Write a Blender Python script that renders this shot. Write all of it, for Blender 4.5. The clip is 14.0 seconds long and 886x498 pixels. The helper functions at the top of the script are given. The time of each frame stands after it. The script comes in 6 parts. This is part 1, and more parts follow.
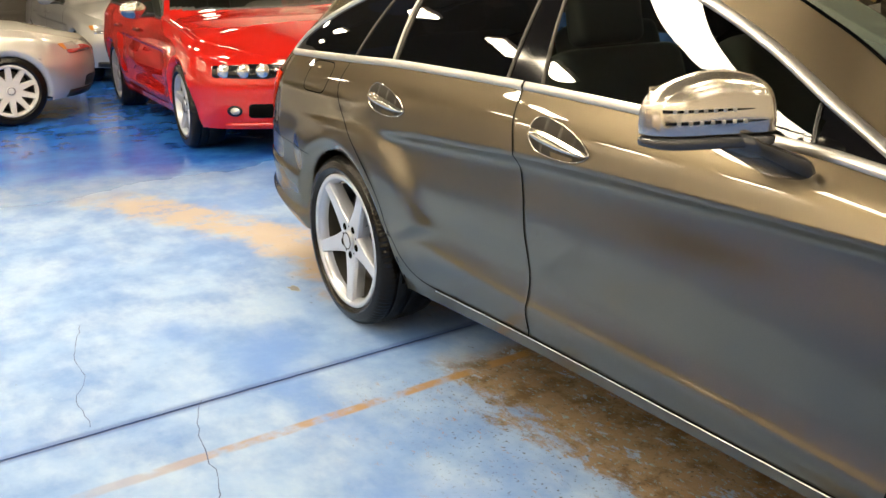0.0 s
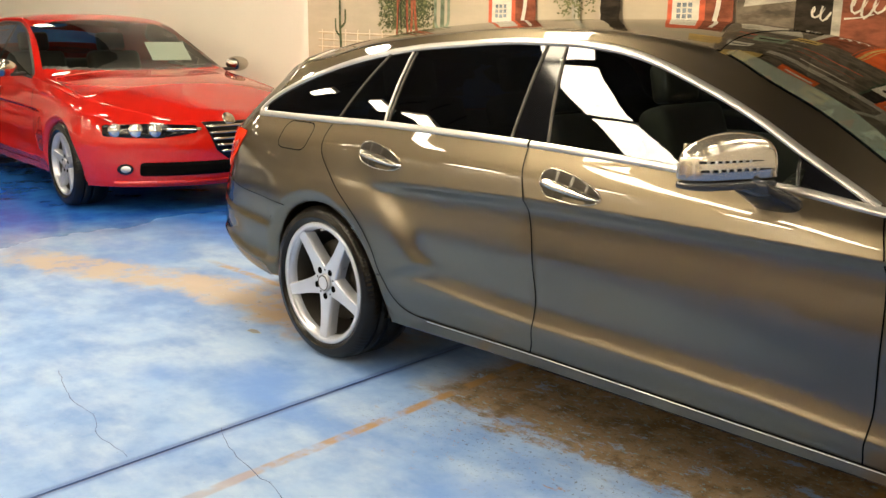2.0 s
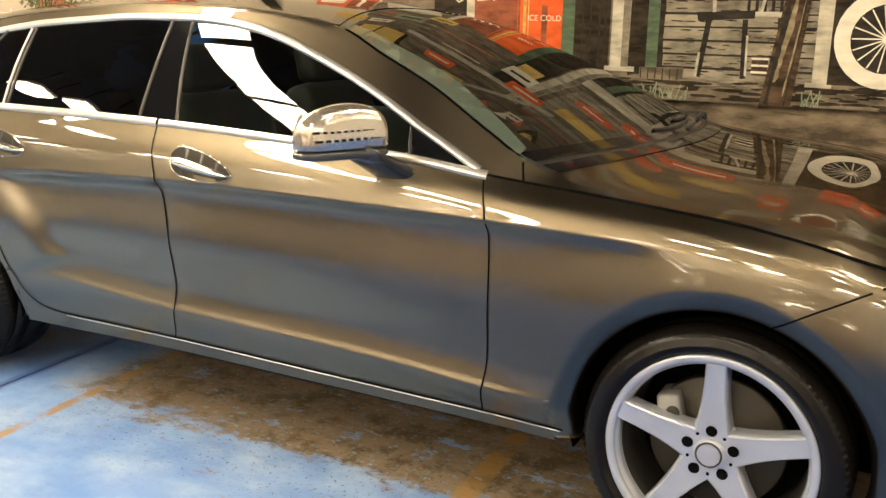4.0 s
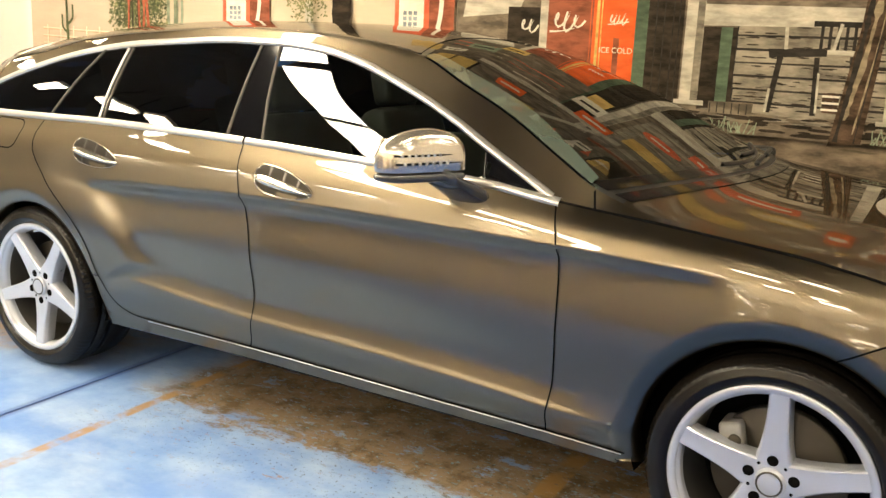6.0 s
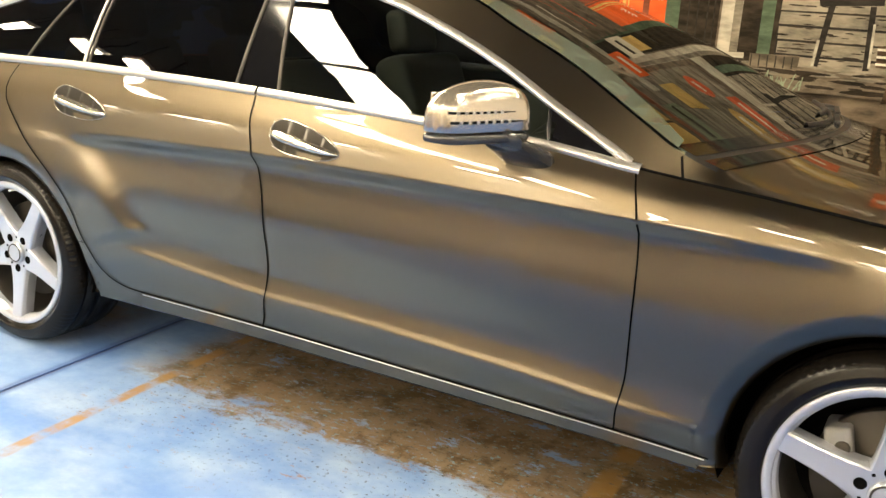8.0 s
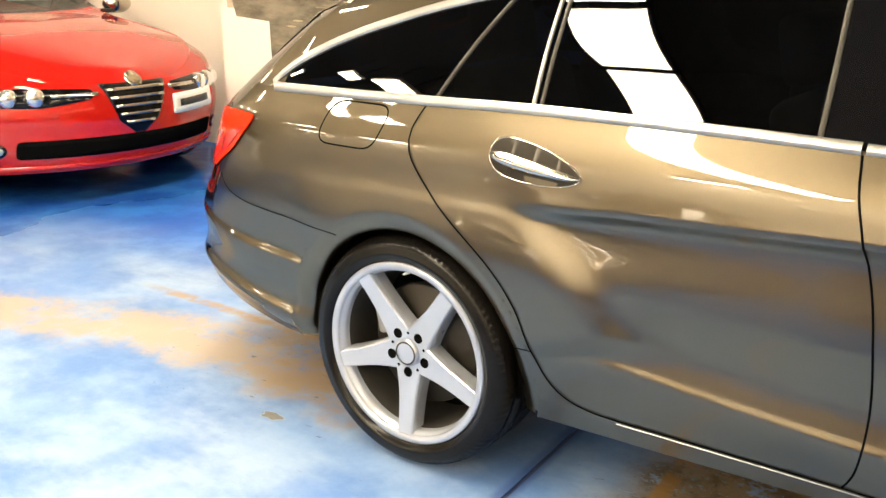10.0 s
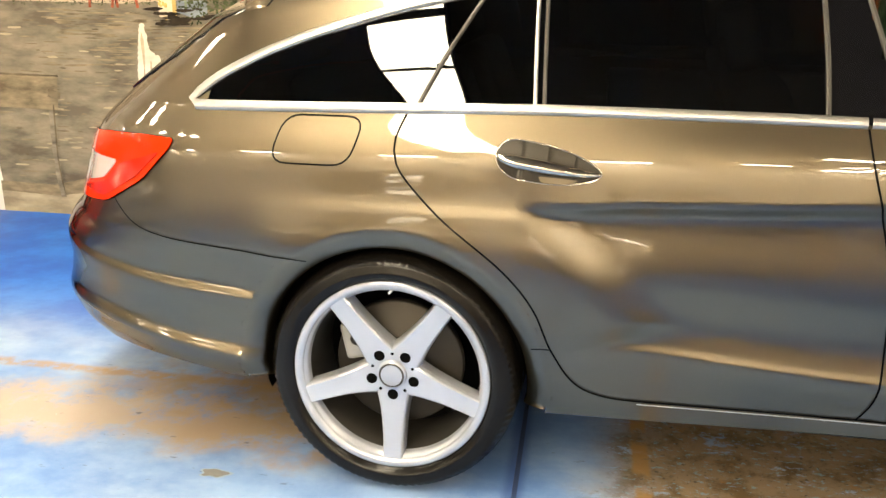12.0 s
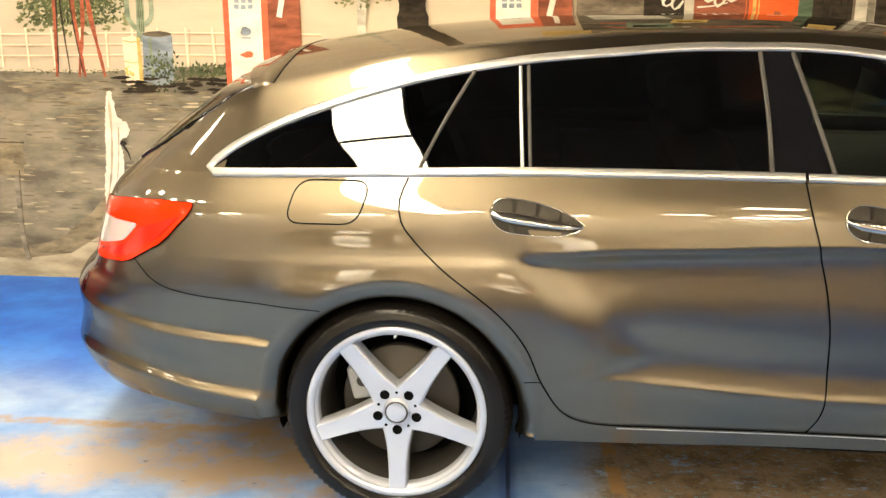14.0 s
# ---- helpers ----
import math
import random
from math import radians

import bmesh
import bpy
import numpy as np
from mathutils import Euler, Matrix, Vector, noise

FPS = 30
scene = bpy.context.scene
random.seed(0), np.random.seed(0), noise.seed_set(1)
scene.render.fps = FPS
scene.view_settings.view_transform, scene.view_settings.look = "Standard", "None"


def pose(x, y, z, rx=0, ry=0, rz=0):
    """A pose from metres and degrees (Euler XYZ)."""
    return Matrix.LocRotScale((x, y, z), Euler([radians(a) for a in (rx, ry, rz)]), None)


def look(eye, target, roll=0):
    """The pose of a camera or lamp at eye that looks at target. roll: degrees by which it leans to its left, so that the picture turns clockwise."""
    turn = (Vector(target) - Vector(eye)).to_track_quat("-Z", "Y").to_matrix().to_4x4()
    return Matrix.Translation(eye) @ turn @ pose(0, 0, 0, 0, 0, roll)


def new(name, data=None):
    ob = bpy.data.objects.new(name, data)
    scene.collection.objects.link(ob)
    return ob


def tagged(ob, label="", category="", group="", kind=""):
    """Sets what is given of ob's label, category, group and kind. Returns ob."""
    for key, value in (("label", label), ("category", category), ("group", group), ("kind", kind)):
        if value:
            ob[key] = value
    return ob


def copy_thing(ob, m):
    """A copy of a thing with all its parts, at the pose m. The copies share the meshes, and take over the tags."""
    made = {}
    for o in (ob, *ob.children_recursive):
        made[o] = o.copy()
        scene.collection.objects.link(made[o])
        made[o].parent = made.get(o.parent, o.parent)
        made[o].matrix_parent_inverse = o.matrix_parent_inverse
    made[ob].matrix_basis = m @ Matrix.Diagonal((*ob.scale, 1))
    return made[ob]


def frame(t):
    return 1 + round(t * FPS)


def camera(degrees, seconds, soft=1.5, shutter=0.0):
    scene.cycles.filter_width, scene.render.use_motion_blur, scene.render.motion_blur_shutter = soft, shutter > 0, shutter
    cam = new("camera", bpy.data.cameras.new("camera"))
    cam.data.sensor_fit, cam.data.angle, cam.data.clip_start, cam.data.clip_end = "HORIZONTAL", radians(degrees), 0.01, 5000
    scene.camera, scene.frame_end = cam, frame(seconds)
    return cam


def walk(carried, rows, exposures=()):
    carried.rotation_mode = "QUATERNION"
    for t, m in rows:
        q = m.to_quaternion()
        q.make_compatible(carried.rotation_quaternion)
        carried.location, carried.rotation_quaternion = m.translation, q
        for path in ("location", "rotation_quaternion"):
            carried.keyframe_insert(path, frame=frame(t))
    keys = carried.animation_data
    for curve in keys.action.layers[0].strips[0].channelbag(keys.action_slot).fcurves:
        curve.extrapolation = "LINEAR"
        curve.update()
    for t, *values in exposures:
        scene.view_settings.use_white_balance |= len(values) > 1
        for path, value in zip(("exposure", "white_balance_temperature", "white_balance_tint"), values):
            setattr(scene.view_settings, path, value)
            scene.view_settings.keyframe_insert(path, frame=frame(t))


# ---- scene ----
cam = camera(50.15, 14.0)
PATH = [
    (0, (3.146, -2.386, 1.348), (1.511, -1.395, 0.761), -1.66),
    (0.5, (2.995, -2.658, 1.319), (1.381, -1.596, 0.804), -0.37),
    (1, (2.946, -2.869, 1.355), (1.370, -1.716, 0.924), -0.64),
    (1.5, (2.972, -3.095, 1.395), (1.493, -1.826, 0.948), 0.13),
    (2, (3.101, -3.225, 1.392), (1.707, -1.867, 0.931), 0.63),
    (2.5, (3.155, -3.205, 1.378), (1.857, -1.758, 0.908), 0.46),
    (3, (3.207, -3.149, 1.387), (2.041, -1.600, 0.897), 0.59),
    (3.5, (3.248, -3.116, 1.369), (2.273, -1.439, 0.881), 1.08),
    (3.7, (3.272, -3.093, 1.362), (2.371, -1.377, 0.873), 1.02),
    (5.8, (3.298, -3.213, 1.370), (2.298, -1.536, 0.935), 2.67),
    (6, (3.289, -3.206, 1.374), (2.277, -1.536, 0.942), 2.65),
    (6.5, (3.320, -3.160, 1.359), (2.332, -1.473, 0.938), 2.73),
    (7, (3.292, -3.071, 1.343), (2.350, -1.367, 0.885), 3.27),
    (7.5, (3.159, -3.015, 1.322), (2.248, -1.324, 0.764), 3.63),
    (8, (2.904, -2.992, 1.332), (1.968, -1.305, 0.803), 3.66),
    (8.5, (2.647, -2.827, 1.350), (1.563, -1.269, 0.720), 3.03),
    (9, (2.284, -2.732, 1.342), (1.041, -1.313, 0.677), 1.22),
    (9.2, (2.110, -2.720, 1.344), (0.848, -1.309, 0.700), 1.05),
    (11.3, (0.742, -2.999, 1.363), (0.201, -1.160, 0.792), 0.42),
    (11.5, (0.678, -3.032, 1.361), (0.208, -1.177, 0.781), 1.05),
    (12, (0.584, -3.060, 1.372), (0.195, -1.192, 0.772), 0.04),
    (12.5, (0.504, -3.173, 1.386), (0.170, -1.270, 0.869), -1.93),
    (13, (0.461, -3.309, 1.391), (0.167, -1.419, 0.805), -3.28),
    (13.5, (0.407, -3.361, 1.428), (0.178, -1.448, 0.893), -0.76),
    (14, (0.425, -3.368, 1.448), (0.199, -1.444, 0.952), -0.26),
]
walk(cam, [(t, look(eye, target, roll)) for t, eye, target, roll in PATH], exposures=[(0.0, -0.30), (1.0, -0.42), (2.0, -0.49), (3.6, -0.14), (6.0, 0.05), (7.8, 0.18), (9.0, 0.0), (14.0, 0.0)])

# ---- light and exposure ----
world = bpy.data.worlds.new("room_air")
scene.world = world
world.use_nodes = True
world.node_tree.nodes["Background"].inputs[0].default_value = (1.0, 0.855, 0.62, 1)
world.node_tree.nodes["Background"].inputs[1].default_value = 0.1


# ---- materials ----
def shader(name, base, rough=0.5, metal=0.0, vary=0.12, scale=8.0, bump=0.0, bump_scale=60.0, coat=0.0, spec=0.5, piece=0.0):
    """A principled material whose colour and gloss vary with two scales of noise."""
    m = bpy.data.materials.new(name)
    m.use_nodes = True
    t = m.node_tree
    b = t.nodes["Principled BSDF"]
    b.inputs["Metallic"].default_value = metal
    b.inputs["Coat Weight"].default_value = coat
    b.inputs["Coat Roughness"].default_value = 0.03
    b.inputs["Specular IOR Level"].default_value = spec
    co = t.nodes.new("ShaderNodeTexCoord")
    n1 = t.nodes.new("ShaderNodeTexNoise")
    n1.inputs["Scale"].default_value = scale
    n1.inputs["Detail"].default_value = 6
    t.links.new(co.outputs["Object"], n1.inputs["Vector"])
    mix = t.nodes.new("ShaderNodeMix")
    mix.data_type = "RGBA"
    lo = [c * (1 - vary) for c in base]
    hi = [min(1, c * (1 + vary)) for c in base]
    mix.inputs[6].default_value = (*lo, 1)
    mix.inputs[7].default_value = (*hi, 1)
    t.links.new(n1.outputs["Fac"], mix.inputs[0])
    colour = mix.outputs[2]
    t.links.new(colour, b.inputs["Base Color"])
    r = t.nodes.new("ShaderNodeMapRange")
    r.inputs["To Min"].default_value = max(0.0, rough * (1 - vary))
    r.inputs["To Max"].default_value = min(1.0, rough * (1 + vary))
    t.links.new(n1.outputs["Fac"], r.inputs["Value"])
    t.links.new(r.outputs[0], b.inputs["Roughness"])
    if bump:
        n2 = t.nodes.new("ShaderNodeTexNoise")
        n2.inputs["Scale"].default_value = bump_scale
        n2.inputs["Detail"].default_value = 4
        t.links.new(co.outputs["Object"], n2.inputs["Vector"])
        bp = t.nodes.new("ShaderNodeBump")
        bp.inputs["Strength"].default_value = bump
        bp.inputs["Distance"].default_value = 0.004
        t.links.new(n2.outputs["Fac"], bp.inputs["Height"])
        t.links.new(bp.outputs[0], b.inputs["Normal"])
    return m


def paint(name, base, metal, rough):
    """Metallic car paint: flaked base under a clear coat."""
    m = shader(name, base, rough, metal, 0.05, 3.0, 0.0, coat=1.0)
    t = m.node_tree
    b = t.nodes["Principled BSDF"]
    co = t.nodes.new("ShaderNodeTexCoord")
    v = t.nodes.new("ShaderNodeTexVoronoi")
    v.inputs["Scale"].default_value = 900
    t.links.new(co.outputs["Object"], v.inputs["Vector"])
    bp = t.nodes.new("ShaderNodeBump")
    bp.inputs["Strength"].default_value = 0.02
    bp.inputs["Distance"].default_value = 0.001
    t.links.new(v.outputs["Distance"], bp.inputs["Height"])
    t.links.new(bp.outputs[0], b.inputs["Normal"])
    b.inputs["Coat Roughness"].default_value = 0.012
    b.inputs["Coat IOR"].default_value = 1.60
    b.inputs["Specular IOR Level"].default_value = 0.15
    return m


def flake_paint(name, base, rough, dull, ior, under_colour):
    """Metallic paint: a soft flake sheen and a little body colour under a clear, mirror-like coat."""
    m = bpy.data.materials.new(name)
    m.use_nodes = True
    t = m.node_tree
    t.nodes.remove(t.nodes["Principled BSDF"])
    co = t.nodes.new("ShaderNodeTexCoord")
    v = t.nodes.new("ShaderNodeTexNoise")
    v.inputs["Scale"].default_value, v.inputs["Detail"].default_value = 700, 2
    t.links.new(co.outputs["Object"], v.inputs["Vector"])
    mix = t.nodes.new("ShaderNodeMix")
    mix.data_type = "RGBA"
    mix.inputs[6].default_value = (*[c * 0.88 for c in base], 1)
    mix.inputs[7].default_value = (*[c * 1.12 for c in base], 1)
    t.links.new(v.outputs["Fac"], mix.inputs[0])
    sheen = t.nodes.new("ShaderNodeBsdfGlossy")
    sheen.distribution = "BECKMANN"
    sheen.inputs["Roughness"].default_value = rough
    body = t.nodes.new("ShaderNodeBsdfDiffuse")
    body.inputs["Color"].default_value = (*under_colour, 1)
    t.links.new(mix.outputs[2], sheen.inputs["Color"])
    under = t.nodes.new("ShaderNodeMixShader")
    under.inputs[0].default_value = dull
    t.links.new(sheen.outputs[0], under.inputs[1])
    t.links.new(body.outputs[0], under.inputs[2])
    coat = t.nodes.new("ShaderNodeBsdfGlossy")
    coat.inputs["Roughness"].default_value = 0.012
    fr = t.nodes.new("ShaderNodeFresnel")
    fr.inputs[0].default_value = ior
    top = t.nodes.new("ShaderNodeMixShader")
    t.links.new(fr.outputs[0], top.inputs[0])
    t.links.new(under.outputs[0], top.inputs[1])
    t.links.new(coat.outputs[0], top.inputs[2])
    t.links.new(top.outputs[0], t.nodes["Material Output"].inputs[0])
    return m


def glass(name, tint, clear, ior=1.58):
    """Thin tinted glass: a mirror coat by Fresnel over a pane that lets part of the light through."""
    m = bpy.data.materials.new(name)
    m.use_nodes = True
    t = m.node_tree
    t.nodes.remove(t.nodes["Principled BSDF"])
    out = t.nodes["Material Output"]
    tr = t.nodes.new("ShaderNodeBsdfTransparent")
    tr.inputs[0].default_value = (*[c * clear for c in tint], 1)
    gl = t.nodes.new("ShaderNodeBsdfGlossy")
    gl.inputs["Roughness"].default_value = 0.005
    fr = t.nodes.new("ShaderNodeFresnel")
    fr.inputs[0].default_value = ior
    mx = t.nodes.new("ShaderNodeMixShader")
    t.links.new(fr.outputs[0], mx.inputs[0])
    t.links.new(tr.outputs[0], mx.inputs[1])
    t.links.new(gl.outputs[0], mx.inputs[2])
    t.links.new(mx.outputs[0], out.inputs[0])
    return m


def glow(name, colour, strength):
    m = bpy.data.materials.new(name)
    m.use_nodes = True
    b = m.node_tree.nodes["Principled BSDF"]
    b.inputs["Base Color"].default_value = (*colour, 1)
    b.inputs["Emission Color"].default_value = (*colour, 1)
    b.inputs["Emission Strength"].default_value = strength
    return m


BROWN = flake_paint("brown_metallic_paint", (0.127, 0.102, 0.067), 0.40, 0.015, 1.72, (0.25, 0.184, 0.098))
RED = paint("red_paint", (0.43, 0.010, 0.006), 0.0, 0.5)
RED.node_tree.nodes["Principled BSDF"].inputs["Coat IOR"].default_value = 1.62
RED.node_tree.nodes["Principled BSDF"].inputs["Specular IOR Level"].default_value = 0.0
SILVER = paint("silver_paint", (0.62, 0.60, 0.55), 0.6, 0.35)
GREY_SILVER = paint("pale_silver_paint", (0.55, 0.55, 0.53), 0.6, 0.35)
CHROME = shader("brushed_chrome", (0.50, 0.485, 0.46), 0.33, 0.9, 0.06, 20)
MIRROR_CHROME = shader("polished_chrome", (0.56, 0.52, 0.45), 0.16, 1.0, 0.03, 20)
ALLOY = shader("silver_alloy", (0.47, 0.49, 0.545), 0.28, 0.5, 0.05, 12, coat=0.5)
RUBBER = shader("tyre_rubber", (0.006, 0.005, 0.004), 0.22, 0, 0.2, 30, 0.05, 60, spec=0.21)
BLACK = shader("black_plastic", (0.012, 0.012, 0.012), 0.45, 0, 0.2, 30, 0.1, 200)
GLOSS_BLACK = shader("gloss_black_trim", (0.004, 0.004, 0.005), 0.07, 0, 0.05, 10, spec=0.25)
# lightless black, also used for strips that imitate shade in gaps and holes
GAP = shader("shadow_gap_black", (0.004, 0.004, 0.004), 0.9, 0, 0.1, spec=0.0)
TRIM_GREY = shader("grey_pillar_trim", (0.045, 0.040, 0.034), 0.5, 0.2, 0.08, 20)
LEATHER = shader("black_leather", (0.012, 0.011, 0.010), 0.5, 0, 0.2, 40, 0.3, 220)
# disc and inner rim carry the shade of the wheel pockets in their colour
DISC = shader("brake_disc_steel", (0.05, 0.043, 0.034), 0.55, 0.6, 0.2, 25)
BARREL = shader("shaded_inner_rim", (0.055, 0.05, 0.043), 0.5, 0.4, 0.25, 20)
WHEEL_COVER = shader("white_wheel_cover", (0.62, 0.61, 0.60), 0.35, 0.1, 0.06, 14, coat=0.3)
CALIPER = shader("caliper_iron", (0.26, 0.25, 0.235), 0.5, 0.1, 0.25, 25)
DARK_GLASS = glass("dark_tinted_glass", (0.5, 0.55, 0.6), 0.05)
DOOR_GLASS = glass("green_tinted_glass", (0.62, 0.75, 0.62), 0.66)
SCREEN_GLASS = glass("windscreen_glass", (0.62, 0.85, 0.70), 0.20, 2.3)
# colour of the wall reflected in the curved edge of the windscreen
SCREEN_REFLECTION = shader("green_screen_reflection", (0.055, 0.080, 0.066), 0.25, 0, 0.1, 8, coat=0.5)
LAMP_RED = shader("red_lamp_lens", (0.62, 0.024, 0.002), 0.12, 0, 0.1, 14, coat=0.25, spec=0.1)
LAMP_DEEP = shader("deep_red_lens", (0.48, 0.012, 0.002), 0.1, 0, 0.2, 30, coat=0.6)
LAMP_CLEAR = shader("clear_lamp_lens", (0.52, 0.49, 0.47), 0.12, 0.2, 0.1, 14, coat=1.0)
LAMP_SIDE = shader("amber_indicator_lens", (0.62, 0.26, 0.06), 0.15, 0, 0.1, 14, coat=0.8)
HEADLAMP = shader("headlamp_reflector", (0.75, 0.75, 0.74), 0.12, 0.9, 0.1, 14)
WHITE_PAINT = shader("cream_wall_paint", (0.80, 0.75, 0.66), 0.55, 0, 0.04, 1.5, 0.08, 40)
CEILING_DARK = shader("grey_roof_sheeting", (0.125, 0.115, 0.095), 0.7, 0, 0.2, 2)
PAPER = shader("white_paper", (0.80, 0.80, 0.78), 0.6, 0, 0.03, 10)
DOOR_BROWN = shader("brown_roller_door", (0.10, 0.085, 0.065), 0.5, 0.0, 0.15, 3)
LIGHT_PANEL = glow("light_panel", (1.0, 0.855, 0.615), 53.0)
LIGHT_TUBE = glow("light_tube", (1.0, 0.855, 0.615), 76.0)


# ---- mesh helpers ----
def part(name, bm, material, parent=None, label="", smooth=True):
    """Links a bmesh as one mesh object, under its thing or part where one is given."""
    me = bpy.data.meshes.new(name)
    bm.to_mesh(me)
    bm.free()
    for m in material if isinstance(material, (list, tuple)) else (material,):
        me.materials.append(m)
    if smooth:
        me.shade_smooth()
    ob = new(name, me)
    if parent is not None:
        ob.parent = parent
    if label:
        ob["label"] = label
    return ob


def thing(name, label, category, m=None, group=""):
    ob = new(name)
    ob.empty_display_size = 0.2
    if m is not None:
        ob.matrix_basis = m
    return tagged(ob, label, category, group)


def box_bm(a, b, bevel=0.0, seg=2):
    bm = bmesh.new()
    bmesh.ops.create_cube(bm, size=1)
    for v in bm.verts:
        v.co = Vector([(a[i] + b[i]) / 2 + v.co[i] * (b[i] - a[i]) for i in range(3)])
    if bevel:
        bmesh.ops.bevel(bm, geom=bm.edges[:], offset=bevel, segments=seg, affect="EDGES", profile=0.6)
    return bm


def moved(bm, m):
    bmesh.ops.transform(bm, matrix=m, verts=bm.verts)
    return bm


def lathe(profile, n=96, axis="y"):
    """Turns a profile of (radius, height) about the axis y, closing nothing."""
    bm = bmesh.new()
    rings = []
    for r, h in profile:
        rings.append([bm.verts.new((r * math.cos(2 * math.pi * i / n), h, r * math.sin(2 * math.pi * i / n))) for i in range(n)])
    for p, q in zip(rings, rings[1:]):
        for i in range(n):
            j = (i + 1) % n
            bm.faces.new((p[i], p[j], q[j], q[i]))
    bmesh.ops.recalc_face_normals(bm, faces=bm.faces)
    return bm


def rounded_outline(points, radius, n=5):
    """Rounds the corners of a closed outline in the plane."""
    out = []
    k = len(points)
    for i in range(k):
        p0, p, p1 = (Vector(points[j % k]) for j in (i - 1, i, i + 1))
        a, b = (p0 - p), (p1 - p)
        r = min(radius, a.length * 0.45, b.length * 0.45)
        a, b = p + a.normalized() * r, p + b.normalized() * r
        for s in range(n + 1):
            s /= n
            out.append(tuple(a * (1 - s) ** 2 + p * 2 * s * (1 - s) + b * s * s))
    return out


def smooth_line(points, step):
    """A Catmull-Rom line through points, cut in even steps."""
    P = [np.array(p, float) for p in points]
    P = [2 * P[0] - P[1]] + P + [2 * P[-1] - P[-2]]
    out = []
    for i in range(1, len(P) - 2):
        n = max(1, int(np.linalg.norm(P[i + 1] - P[i]) / step))
        for k in range(n):
            s = k / n
            out.append(0.5 * (2 * P[i] + (P[i + 1] - P[i - 1]) * s + (2 * P[i - 1] - 5 * P[i] + 4 * P[i + 1] - P[i + 2]) * s * s
                              + (3 * P[i] - P[i - 1] - 3 * P[i + 1] + P[i + 2]) * s ** 3))
    out.append(P[-2])
    return out


def pchip(keys):
    """A smooth curve through (x, value) keys that does not overshoot."""
    X, Yv = (np.array(c, float) for c in zip(*keys))
    h, d = np.diff(X), np.diff(Yv) / np.diff(X)
    s = np.zeros(len(X))
    for i in range(1, len(X) - 1):
        if d[i - 1] * d[i] > 0:
            w1, w2 = 2 * h[i] + h[i - 1], h[i] + 2 * h[i - 1]
            s[i] = (w1 + w2) / (w1 / d[i - 1] + w2 / d[i])
    s[0], s[-1] = d[0], d[-1]

    def at(x):
        x = min(max(x, X[0]), X[-1])
        i = min(max(int(np.searchsorted(X, x) - 1), 0), len(X) - 2)
        u = (x - X[i]) / h[i]
        return float(Yv[i] * (1 + 2 * u) * (1 - u) ** 2 + s[i] * h[i] * u * (1 - u) ** 2 + Yv[i + 1] * u * u * (3 - 2 * u)
                     + s[i + 1] * h[i] * u * u * (u - 1))
    return at


def step01(a, b, x):
    u = min(1.0, max(0.0, (x - a) / (b - a)))
    return u * u * (3 - 2 * u)


